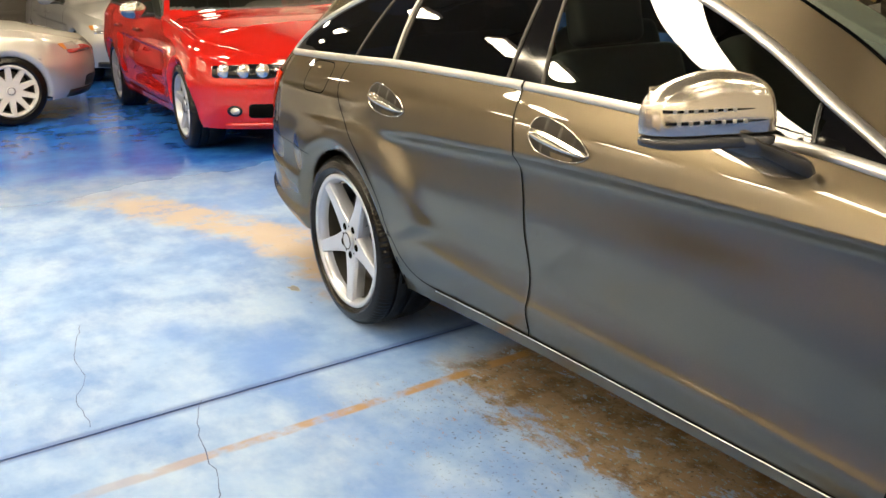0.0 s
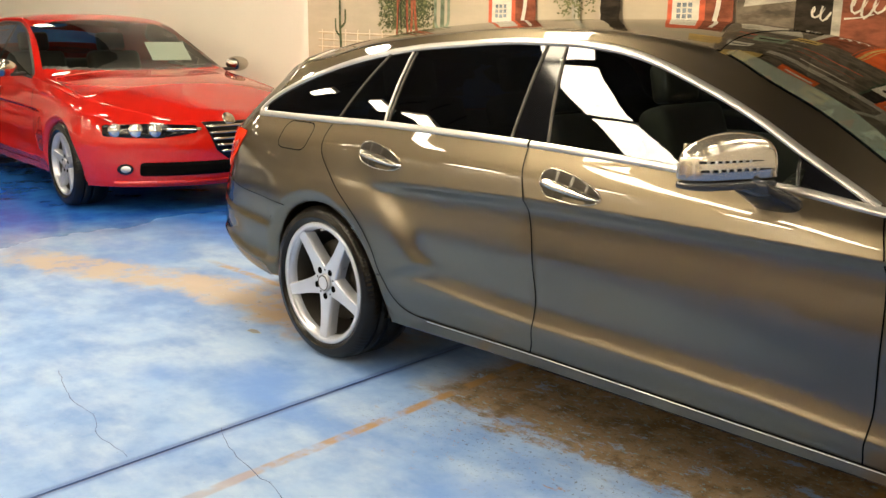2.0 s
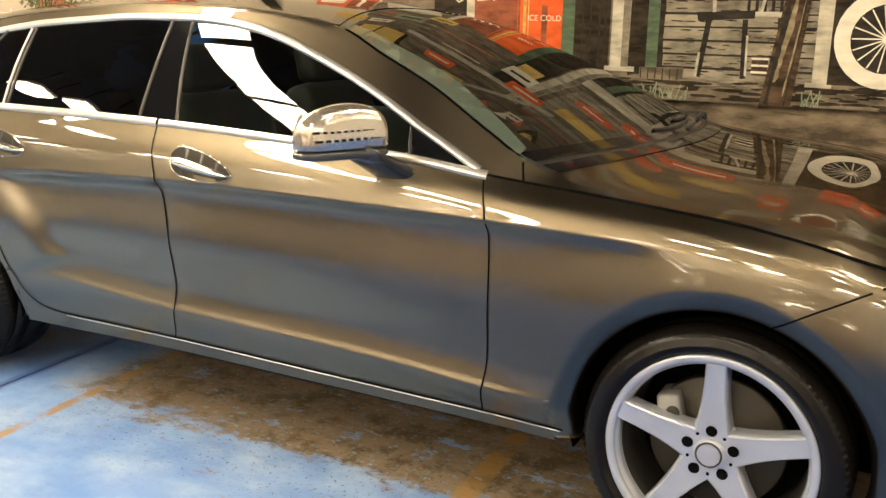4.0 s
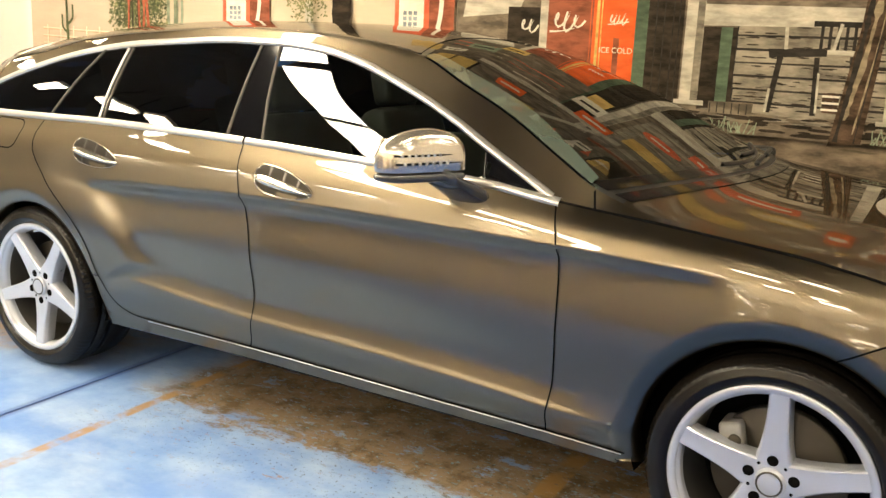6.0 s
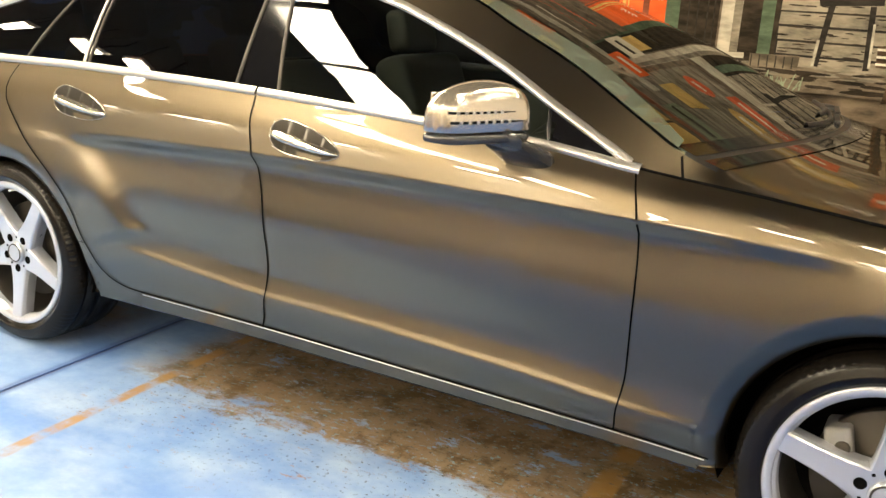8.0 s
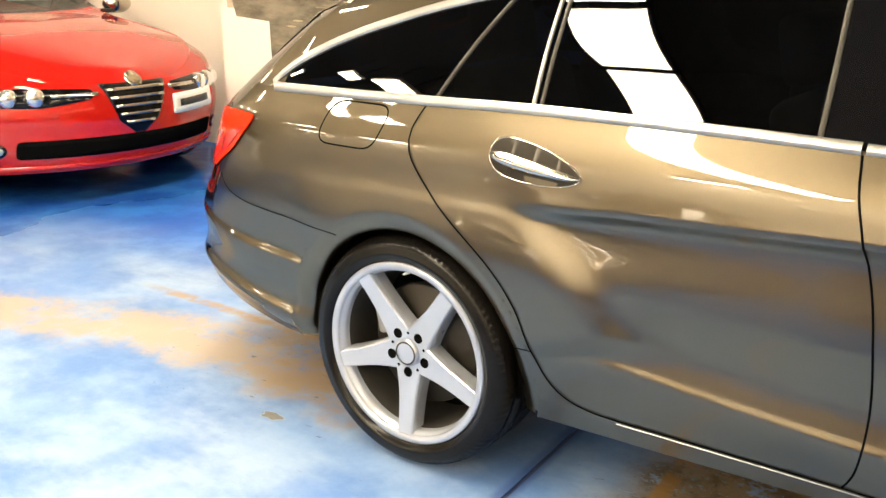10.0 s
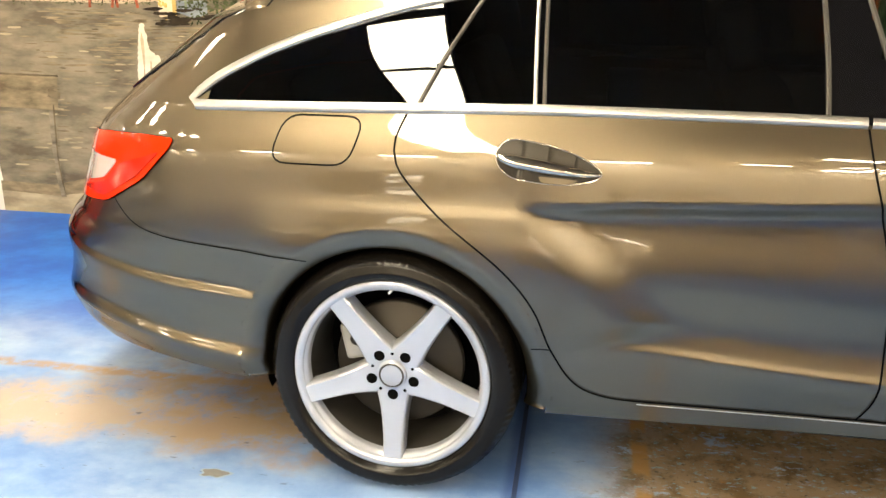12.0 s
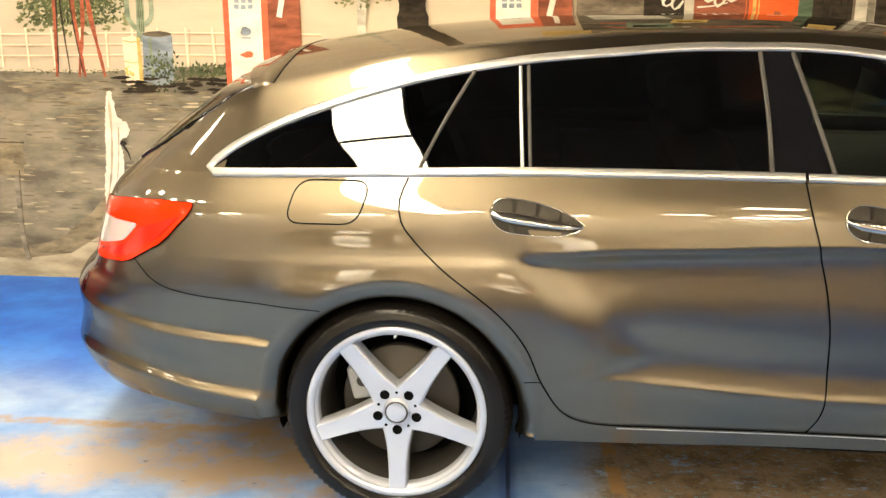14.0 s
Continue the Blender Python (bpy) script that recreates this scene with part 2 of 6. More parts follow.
# ---- the skin of a car: x ahead, y to its left, z up, the rear axle at x = 0 ----
class Skin:
    CUTS = (6, 20, 5, 6, 9, 9, 7, 6, 6, 12, 4, 16)

    def __init__(self, tables, ends):
        self.t = {k: pchip(v) for k, v in tables.items()}
        self.e = ends
        self.rear, self.front = pchip(ends["rear"]), pchip(ends["front"])
        self.cache = {}

    def knots(self, x):
        """The section at a nominal x: (half width, height) from the sill to the middle of the roof."""
        key = round(x, 4)
        if key in self.cache:
            return self.cache[key]
        f = {k: c(x) for k, c in self.t.items()}
        zb, zc, zs, zw = f["sill"], f["crease"], f["shoulder"], f["belt"]
        w = f["wide"]

        def haunch(z):
            """How far the plain, bulging section takes the place of the creased one at this height."""
            k = self.e.get("shear", 0.0) * (x < 1.4)
            return self.t["plain"](x + k * (max(z, 0.53) - 0.65) + 2.0 * k * max(0.0, 0.53 - z))

        rows = [(-0.064, -0.045, zb), (-0.041, -0.024, zb + 0.055), (-0.004, -0.002, zc), (-0.010, 0.004, zc + 0.024), (-0.019, 0.013, zc + 0.085),
                (-0.006, 0.018, zc + 0.52 * (zs - zc)), (-0.019, 0.003, zs - 0.034), (0.001, -0.005, zs), (-0.017, -0.022, zs + 0.5 * (zw - zs)), (-f["tuck"], -f["tuck"], zw)]
        lip = f.get("lip", 0.0)
        grow = [lip * g for g in (0.3, 1.2, 1.0, -0.6, -1.0, -1.0, -0.2, 0, 0, 0)]
        zs_ = [r[2] for r in rows]
        for i in range(1, 10):
            zs_[i] = max(zs_[i], zs_[i - 1] + 0.004)
        keys = [(z, r[0] + g) for r, g, z in zip(rows, grow, zs_)]
        under, over = pchip(keys[:8]), pchip(keys[7:])
        bulging = pchip([(z, r[1] + g) for r, g, z in zip(rows, grow, zs_)])

        def side(z):
            h = haunch(z)
            return w + (under(z) if z < zs_[7] else over(z)) * (1 - h) + bulging(z) * h

        if f.get("ledge", 0.0) > 0:
            side = self.ledged(side, f["ledge"], zb, zc, x)
        K = [(side(z), z) for z in zs_]
        zu = max(f["upper"], zw + 0.004)
        K.append((w - f["tuck"] - (zu - zw) * f["lean"], zu))
        K.append((f["rail_y"], max(f["rail_z"], zu + 0.004)))
        K.append((0.0, max(f["top"], K[-1][1] + 0.003)))
        self.cache[key] = (K, side)
        return K, side

    def ledged(self, side, k, zb, zc, x):
        """Adds the hollow under the bumper's crease and the rolled ledge near its foot."""
        zl = min(0.425, 0.345 + 0.21 * max(0.0, -0.37 - x))
        zl = min(max(zl, zb + 0.04), zc - 0.10)
        add = pchip([(zb - 0.01, 0.0), (zl - 0.03, 0.004), (zl, 0.014), (zl + 0.030, -0.004), (zl + 0.07, -0.010), (zc - 0.03, -0.002), (zc, 0.0), (zc + 0.3, 0.0)])
        return lambda z: side(z) + k * add(z)

    def section(self, x):
        """Points (y, z) down the section, and for each the number of its band."""
        K, side = self.knots(x)
        out = []
        for i, n in enumerate(self.CUTS):
            (y0, z0), (y1, z1) = K[i], K[i + 1]
            for k in range(n):
                u = k / n
                z = z0 + (z1 - z0) * u
                if i < 9:
                    out.append((side(z), z))
                elif i < 11:
                    out.append((y0 + (y1 - y0) * u + 0.012 * math.sin(math.pi * u) * (i == 9) * min(1, (z1 - z0) / 0.3), z))
                else:
                    y = y0 * (1 - u)
                    out.append((y, z1 - (z1 - z0) * (1 - u) ** 2.3))
        out.append(K[-1])
        return out

    def width(self, x, z):
        """The half width of the car's side at a place x and height z."""
        e = self.e
        s, near = 1.0, x
        if x < e["rear_join"]:
            xr = self.rear(z)
            s = max(0.0, (x - xr) / (e["rear_join"] - xr))
            near = self.rear_near(s)
        elif x > e["front_join"]:
            xf = self.front(z)
            s = max(0.0, (xf - x) / (xf - e["front_join"]))
            near = e["front_end"] - s * (e["front_end"] - e["front_join"])
        K, side = self.knots(near)
        if z <= K[9][1]:
            y = side(z)
        else:
            y = K[-1][0]
            for i in (9, 10, 11):
                (y0, z0), (y1, z1) = K[i], K[i + 1]
                if z <= z1:
                    u = (z - z0) / (z1 - z0)
                    if i < 11:
                        y = y0 + (y1 - y0) * u + 0.012 * math.sin(math.pi * u) * (i == 9) * min(1, (z1 - z0) / 0.3)
                    else:
                        y = y0 * max(0.0, (1 - u)) ** (1 / 2.3)
                    break
        return y * self.taper(s)

    def rear_near(self, s):
        """The nominal x of a share s of the tail; it leaves the join at the pace of the real x."""
        e, u = self.e, 1 - s
        whole = e["rear_join"] - e["rear_end"]
        lead = e.get("rear_lead", whole)
        return e["rear_join"] - lead * u - (whole - lead) * u * u

    def taper(self, s):
        s = min(1.0, max(0.0, s))
        n = self.e.get("round", 2.3)
        return (1 - (1 - s) ** n) ** (1 / n)

    def at(self, x, z, off=0.0, side=-1):
        """A point on the side, off metres outside the skin."""
        y = self.width(x, z)
        d = 0.004
        gx = (self.width(x + d, z) - self.width(x - d, z)) / (2 * d)
        gz = (self.width(x, z + d) - self.width(x, z - d)) / (2 * d)
        n = Vector((-gx, 1, -gz)).normalized()
        return Vector((x + n.x * off, (y + n.y * off) * side, z + n.z * off)), Vector((n.x, n.y * side, n.z))

    def top(self, x, y):
        """The height of the roof, screen or bonnet over the place (x, y)."""
        s, near, e = 1.0, x, self.e
        K, _ = self.knots(near)
        (y0, z0), (_, z1) = K[11], K[12]
        return z1 - (z1 - z0) * min(1.0, abs(y) / y0) ** 2.3

    def columns(self, step=0.02):
        e = self.e
        cols = []
        nr = 26
        for i in range(nr):
            s = 1 - math.cos(math.pi / 2 * (i / nr) ** 1.15)
            cols.append(("r", s))
        n = int((e["front_join"] - e["rear_join"]) / step)
        cols += [("m", e["rear_join"] + (e["front_join"] - e["rear_join"]) * i / n) for i in range(n + 1)]
        for i in range(nr - 1, -1, -1):
            cols.append(("f", 1 - math.cos(math.pi / 2 * (i / nr) ** 1.15)))
        return cols

    def grid(self, step=0.02):
        e = self.e
        G = []
        for kind, s in self.columns(step):
            if kind == "m":
                G.append([(s, y, z) for y, z in self.section(s)])
            elif kind == "r":
                near = self.rear_near(s)
                k = self.taper(s)
                G.append([(self.rear(z) + s * (e["rear_join"] - self.rear(z)), y * k, z) for y, z in self.section(near)])
            else:
                near = e["front_end"] - s * (e["front_end"] - e["front_join"])
                k = self.taper(s)
                G.append([(self.front(z) - s * (self.front(z) - e["front_join"]), y * k, z) for y, z in self.section(near)])
        return G

    def bands(self):
        return [i for i, n in enumerate(self.CUTS) for _ in range(n)]


def ribbon(skin, line, width, off, thick=0.0, side=-1):
    """A strip that lies along a line of (x, z) on the skin's side: its edges touch the skin, its middle stands off it."""
    bm = bmesh.new()
    pts = smooth_line(line, 0.02)
    rows = []
    for i, p in enumerate(pts):
        a, b = pts[max(0, i - 1)], pts[min(len(pts) - 1, i + 1)]
        d = b - a
        d = d / (np.linalg.norm(d) + 1e-9)
        nrm = np.array([-d[1], d[0]])
        row = []
        for u, o in ((-0.5, 0.0005), (-0.42, 0.75), (-0.2, 1.0), (0.2, 1.0), (0.42, 0.75), (0.5, 0.0005)):
            q = p + nrm * width * u
            o = 0.0006 + (off + thick) * o if thick else off
            row.append(bm.verts.new(skin.at(q[0], q[1], o, side)[0]))
        rows.append(row)
    for r0, r1 in zip(rows, rows[1:]):
        for k in range(5):
            bm.faces.new((r0[k], r0[k + 1], r1[k + 1], r1[k]))
    bmesh.ops.recalc_face_normals(bm, faces=bm.faces)
    return bm


def patch(skin, outline, off, side=-1, cell=0.02, depth=0.006):
    """A plate with the outline (x, z) that follows the skin's side, off metres outside it, with a rim back to the skin."""
    bm = bmesh.new()
    vs = [bm.verts.new((x, 0, z)) for x, z in outline]
    es = [bm.edges.new((vs[i], vs[(i + 1) % len(vs)])) for i in range(len(vs))]
    bmesh.ops.triangle_fill(bm, use_beauty=True, edges=es)
    xs, zs = [p[0] for p in outline], [p[1] for p in outline]
    for lo, hi, n in ((min(xs), max(xs), (1, 0, 0)), (min(zs), max(zs), (0, 0, 1))):
        k = int((hi - lo) / cell)
        for i in range(1, k):
            v = lo + (hi - lo) * i / k
            bmesh.ops.bisect_plane(bm, geom=bm.verts[:] + bm.edges[:] + bm.faces[:], plane_co=Vector(n) * v, plane_no=n)
    edge = [e for e in bm.edges if len(e.link_faces) == 1]
    rim = {v for e in edge for v in e.verts}
    for e in edge:
        e.smooth = False
    made = bmesh.ops.extrude_edge_only(bm, edges=edge)
    low = {v for v in made["geom"] if isinstance(v, bmesh.types.BMVert)}
    for v in bm.verts:
        x, z = v.co.x, v.co.z
        v.co = skin.at(x, z, off - depth if v in low else off, side)[0]
    bmesh.ops.recalc_face_normals(bm, faces=bm.faces)
    return bm


# ---- the room ----
X0, X1, Y0, Y1, TOP = -13.0, 9.0, -9.0, 1.42, 4.2
JOINT_X, SKEW = 0.300, -0.055
def floor_material():
    """Blue painted concrete, worn pale in the aisle, with rust and sand-coloured stains that have places of their own."""
    m = bpy.data.materials.new("worn_blue_floor_paint")
    m.use_nodes = True
    t = m.node_tree
    b = t.nodes["Principled BSDF"]
    geo = t.nodes.new("ShaderNodeNewGeometry")
    sep = t.nodes.new("ShaderNodeSeparateXYZ")
    t.links.new(geo.outputs["Position"], sep.inputs[0])

    def noise(scale, detail=5.0, rough=0.55, stretch=(1, 1, 1), lift=0.0):
        mp = t.nodes.new("ShaderNodeMapping")
        mp.inputs["Scale"].default_value = stretch
        mp.inputs["Location"].default_value = (lift, lift * 0.7, 0)
        t.links.new(geo.outputs["Position"], mp.inputs[0])
        n = t.nodes.new("ShaderNodeTexNoise")
        n.inputs["Scale"].default_value = scale
        n.inputs["Detail"].default_value = detail
        n.inputs["Roughness"].default_value = rough
        t.links.new(mp.outputs[0], n.inputs["Vector"])
        return n.outputs["Fac"]

    def num(op, a, c=None, clamp=False):
        n = t.nodes.new("ShaderNodeMath")
        n.operation, n.use_clamp = op, clamp
        for i, v in enumerate((a, c)):
            if v is None:
                continue
            if isinstance(v, (int, float)):
                n.inputs[i].default_value = v
            else:
                t.links.new(v, n.inputs[i])
        return n.outputs[0]

    def ramp(v, lo, hi):
        n = t.nodes.new("ShaderNodeMapRange")
        n.interpolation_type = "SMOOTHSTEP"
        n.inputs["From Min"].default_value, n.inputs["From Max"].default_value = lo, hi
        t.links.new(v, n.inputs["Value"])
        return n.outputs[0]

    def mix(f, a, c):
        n = t.nodes.new("ShaderNodeMix")
        n.data_type = "RGBA"
        t.links.new(f, n.inputs[0])
        for i, v in ((6, a), (7, c)):
            if isinstance(v, tuple):
                n.inputs[i].default_value = (*v, 1)
            else:
                t.links.new(v, n.inputs[i])
        return n.outputs[2]

    x, y = sep.outputs[0], sep.outputs[1]
    big, mid, fine = noise(0.8, 4), noise(3.2, 7, 0.62, lift=3), noise(28, 6, 0.7, lift=9)
    patchy = noise(1.6, 8, 0.66, (1, 1.5, 1), 17)
    # deep blue by the cars, pale where it is driven on
    colour = mix(ramp(mid, 0.35, 0.68), (0.015, 0.085, 0.44), (0.03, 0.17, 0.60))
    pale = mix(ramp(mid, 0.34, 0.68), (0.100, 0.20, 0.46), (0.20, 0.315, 0.55))
    pale = mix(ramp(patchy, 0.38, 0.80), pale, (0.34, 0.43, 0.57))
    wob = num("MULTIPLY", num("SUBTRACT", big, 0.5), 1.3)
    near = ramp(num("ADD", num("ADD", x, num("MULTIPLY", wob, 0.6)), num("MULTIPLY", y, -0.35)), -3.45, -2.6)
    # the pale stops short out of view, so the doors reflect darker floor
    aisle = num("MULTIPLY", num("MULTIPLY", near, ramp(num("SUBTRACT", num("ADD", y, num("MULTIPLY", wob, 0.6)), num("MULTIPLY", ramp(x, 0.35, 1.3), 1.0)), -3.5, -2.75)), ramp(num("ADD", y, num("MULTIPLY", wob, 0.5)), 0.5, -0.45), True)
    colour = mix(aisle, colour, pale)
    # unseen floor past the aisle toned for its reflection in the doors
    colour = mix(num("MULTIPLY", ramp(num("ADD", y, wob), -2.6, -3.4), 0.7), colour, (0.04, 0.13, 0.33))
    colour = mix(num("MULTIPLY", ramp(noise(1.1, 6, 0.6, (1, 1.3, 1), 77), 0.52, 0.68), num("MULTIPLY", aisle, 0.55)), colour, (0.09, 0.20, 0.52))

    # unseen floor by the parked car's nose, darkened so the lower doors reflect less
    unseen_dark = ramp(num("ADD", num("ADD", num("SUBTRACT", y, num("MULTIPLY", x, 0.68)), 2.64), num("MULTIPLY", wob, 0.2)), -0.02, -0.30)
    colour = mix(num("MULTIPLY", unseen_dark, 0.92), colour, mix(ramp(mid, 0.35, 0.68), (0.02, 0.075, 0.29), (0.032, 0.12, 0.40)))

    def bar(v, at, half, soft, strength=1.0):
        d = num("ABSOLUTE", num("SUBTRACT", v, at))
        return num("MULTIPLY", ramp(d, half + soft, half), strength, True)

    jit = num("MULTIPLY", num("SUBTRACT", noise(9, 5, 0.6, lift=5), 0.5), 0.10)
    askew = num("ADD", x, num("MULTIPLY", num("ADD", y, 0.5), -SKEW))
    xj = num("ADD", askew, jit)
    # the paint is darker along the joint
    colour = mix(bar(num("ADD", askew, num("MULTIPLY", jit, 0.15)), JOINT_X - 0.004, 0.010, 0.030, 0.65), colour, (0.03, 0.07, 0.26))
    yj = num("ADD", y, num("MULTIPLY", num("SUBTRACT", noise(5, 6, 0.65, lift=21), 0.5), 0.5))
    # rust under the car's flank, in flakes
    edge_y = num("ADD", y, num("MULTIPLY", num("SUBTRACT", noise(6.0, 14, 0.80, (0.7, 1.4, 1), 31), 0.5), 0.80))
    along = ramp(num("ADD", x, num("MULTIPLY", jit, 2.0)), 0.42, 0.72)
    grit = num("MULTIPLY", num("SUBTRACT", noise(34, 8, 0.7, (0.6, 1.2, 1), 143), 0.5), 0.24)
    holes = ramp(num("ADD", num("ADD", noise(9, 11, 0.76, (0.7, 1.3, 1), 57), grit), num("MULTIPLY", ramp(y, -1.04, -0.78), 0.15)), 0.535, 0.585)
    rust = num("MULTIPLY", num("MULTIPLY", num("MULTIPLY", ramp(edge_y, -0.91, -0.80), ramp(edge_y, 0.7, 0.2)), holes), along, True)
    colour = mix(num("MULTIPLY", rust, 0.85), colour, (0.215, 0.130, 0.026))
    colour = mix(num("MULTIPLY", num("MULTIPLY", rust, ramp(noise(7, 9, 0.7, lift=87), 0.46, 0.60)), 0.8), colour, (0.085, 0.050, 0.012))
    specks = num("MULTIPLY", ramp(noise(17, 9, 0.78, (0.6, 1.3, 1), 93), 0.59, 0.63), num("MULTIPLY", ramp(yj, -1.5, -1.1), along, True), True)
    colour = mix(num("MULTIPLY", specks, 0.7), colour, (0.26, 0.13, 0.03))
    # blue flecks left in the rust, and dark grit beside it
    flank = num("MULTIPLY", ramp(yj, -1.35, -1.0), along, True)
    colour = mix(num("MULTIPLY", num("MULTIPLY", ramp(noise(46, 6, 0.7, (0.8, 1.2, 1), 113), 0.56, 0.62), rust), 0.75), colour, (0.16, 0.31, 0.42))
    colour = mix(num("MULTIPLY", num("MULTIPLY", ramp(noise(70, 4, 0.6, lift=127), 0.60, 0.66), flank), 0.8), colour, (0.045, 0.038, 0.028))
    # two rust-coloured scores across the slab, one beside the joint and one by the front wheel
    broken = ramp(noise(6, 5, 0.6, lift=41), 0.36, 0.56)
    for at, half, power in ((0.640, 0.016, 0.9), (2.16, 0.03, 0.85)):
        f = num("MULTIPLY", bar(num("ADD", askew, num("MULTIPLY", jit, 0.16)), at, half, 0.014, power), num("MULTIPLY", broken, ramp(y, -2.5, -1.2), True), True)
        colour = mix(f, colour, (0.29, 0.165, 0.045))
    # the sandy band that runs out from under the tail
    mid_y = num("ADD", num("MULTIPLY", num("MINIMUM", num("ADD", x, 1.2), 0.0), 0.36), -0.63)
    off = num("SUBTRACT", yj, mid_y)
    band = num("MULTIPLY", num("MULTIPLY", ramp(num("ABSOLUTE", off), 0.27, 0.10), ramp(xj, -3.1, -2.5), True), ramp(xj, 0.25, -0.35), True)
    band = num("MULTIPLY", band, ramp(noise(4.5, 9, 0.70, lift=51), 0.35, 0.55), True)
    ochre = ramp(num("ADD", x, num("MULTIPLY", wob, 0.4)), -1.15, -0.55)
    colour = mix(num("MULTIPLY", band, 0.82), colour, mix(ochre, (0.40, 0.305, 0.205), (0.345, 0.225, 0.085)))
    # a yellower stain between the band and the tail
    stain = num("MULTIPLY", num("MULTIPLY", ramp(yj, -0.62, -0.45), ramp(yj, -0.16, -0.34), True), num("MULTIPLY", ramp(xj, -1.25, -0.75), ramp(xj, 0.3, -0.2), True), True)
    colour = mix(num("MULTIPLY", num("MULTIPLY", stain, ramp(noise(5.5, 9, 0.70, lift=71), 0.38, 0.58)), 0.75), colour, (0.30, 0.185, 0.05))
    # short dark scrapes round the wheels
    scrape = num("MULTIPLY", ramp(noise(26, 4, 0.62, (0.45, 1.3, 1), 151), 0.655, 0.70), num("MULTIPLY", ramp(y, -1.25, -0.85), ramp(x, -1.5, -0.9), True), True)
    colour = mix(num("MULTIPLY", scrape, 0.75), colour, (0.075, 0.085, 0.10))
    edge = num("MULTIPLY", bar(num("ADD", y, num("MULTIPLY", jit, 0.5)), -0.385, 0.012, 0.03, 0.75), num("MULTIPLY", ramp(x, -1.9, -1.6), ramp(x, -0.3, -0.6), True), True)
    colour = mix(num("MULTIPLY", edge, ramp(noise(11, 8, 0.7, lift=63), 0.36, 0.54)), colour, (0.33, 0.20, 0.07))
    # scuffs and specks
    colour = mix(num("MULTIPLY", ramp(fine, 0.66, 0.78), 0.35), colour, (0.62, 0.68, 0.74))
    colour = mix(num("MULTIPLY", ramp(noise(60, 3, 0.5, lift=61), 0.73, 0.79), 0.7), colour, (0.08, 0.07, 0.07))
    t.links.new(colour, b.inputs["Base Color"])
    r = num("ADD", num("MULTIPLY", ramp(num("ADD", x, wob), -3.3, -2.3), 0.42), num("ADD", num("MULTIPLY", mid, 0.16), 0.10))
    b.inputs["Specular IOR Level"].default_value = 0.35
    t.links.new(r, b.inputs["Roughness"])
    bp = t.nodes.new("ShaderNodeBump")
    bp.inputs["Strength"].default_value = 0.10
    bp.inputs["Distance"].default_value = 0.004
    t.links.new(num("ADD", mid, num("MULTIPLY", fine, 0.3)), bp.inputs["Height"])
    t.links.new(bp.outputs[0], b.inputs["Normal"])
    return m


FLOOR = floor_material()
JOINT = shader("dark_joint_filler", (0.03, 0.05, 0.13), 0.6, 0, 0.3, 20)


def slab_bm(xa, xb, top):
    """A slab between two joints that run slightly askew; None: the straight outer edge."""
    bm = box_bm((0, Y0, -0.2), (1, 2.2, top))
    for v in bm.verts:
        at, edge = (xa, X0) if v.co.x < 0.5 else (xb, X1)
        v.co.x = edge if at is None else JOINT_X + at + SKEW * (v.co.y + 0.5)
    return bm



WALL_Y = 1.42

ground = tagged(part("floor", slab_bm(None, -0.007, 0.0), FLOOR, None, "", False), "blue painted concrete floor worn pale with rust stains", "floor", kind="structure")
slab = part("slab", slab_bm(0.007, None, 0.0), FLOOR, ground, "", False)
filler = part("joint_filler", slab_bm(-0.007, 0.007, -0.004), JOINT, ground, "dark filler in the slab joint", False)


def crack(points, width):
    """A hairline crack: a thin dark wedge in the paint, laid 1 mm over it."""
    bm = bmesh.new()
    pts = smooth_line(points, 0.04)
    rows = []
    for i, p in enumerate(pts):
        a, b = pts[max(0, i - 1)], pts[min(len(pts) - 1, i + 1)]
        d = (b - a) / (np.linalg.norm(b - a) + 1e-9)
        n = np.array([-d[1], d[0]])
        j = random.uniform(-0.006, 0.006)
        w = width * random.uniform(0.4, 1.0)
        rows.append([bm.verts.new((*(p + n * (j + s * w)), 0.001)) for s in (-0.5, 0.5)])
    for q, r in zip(rows, rows[1:]):
        bm.faces.new((q[0], q[1], r[1], r[0]))
    return bm


part("floor_crack", crack([(0.34, -1.62), (0.49, -1.68), (0.71, -1.724), (0.9, -1.75), (1.3, -1.95)], 0.0035), JOINT, ground, "hairline crack", False)
part("floor_crack", crack([(0.33, -1.96), (0.11, -1.957), (-0.05, -1.90), (-0.29, -1.884), (-0.6, -1.8)], 0.003), JOINT, ground, "hairline crack", False)
bm = bmesh.new()
cup = [bm.verts.new((-0.503 + 0.036 * math.cos(a) * (1 + 0.22 * math.sin(3 * a + 1) + 0.1 * math.sin(7 * a)), -0.935 + 0.022 * math.sin(a) * (1 + 0.2 * math.cos(2 * a) + 0.12 * math.sin(5 * a)), 0.0015)) for a in np.linspace(0, 2 * math.pi, 25)[:-1]]
bm.faces.new(cup)
rim = bmesh.new()
rim.faces.new([rim.verts.new((v.co.x + (v.co.x + 0.503) * 0.22, v.co.y + (v.co.y + 0.935) * 0.22, 0.0009)) for v in cup])
part("chip_edge", rim, shader("flaked_paint_edge", (0.24, 0.31, 0.40), 0.7, 0, 0.2, 60), ground, "pale flaked paint round the chip", False)
part("floor_chip", bm, shader("bare_concrete_chip", (0.17, 0.165, 0.155), 0.8, 0, 0.3, 60), ground, "chip of bare concrete", False)

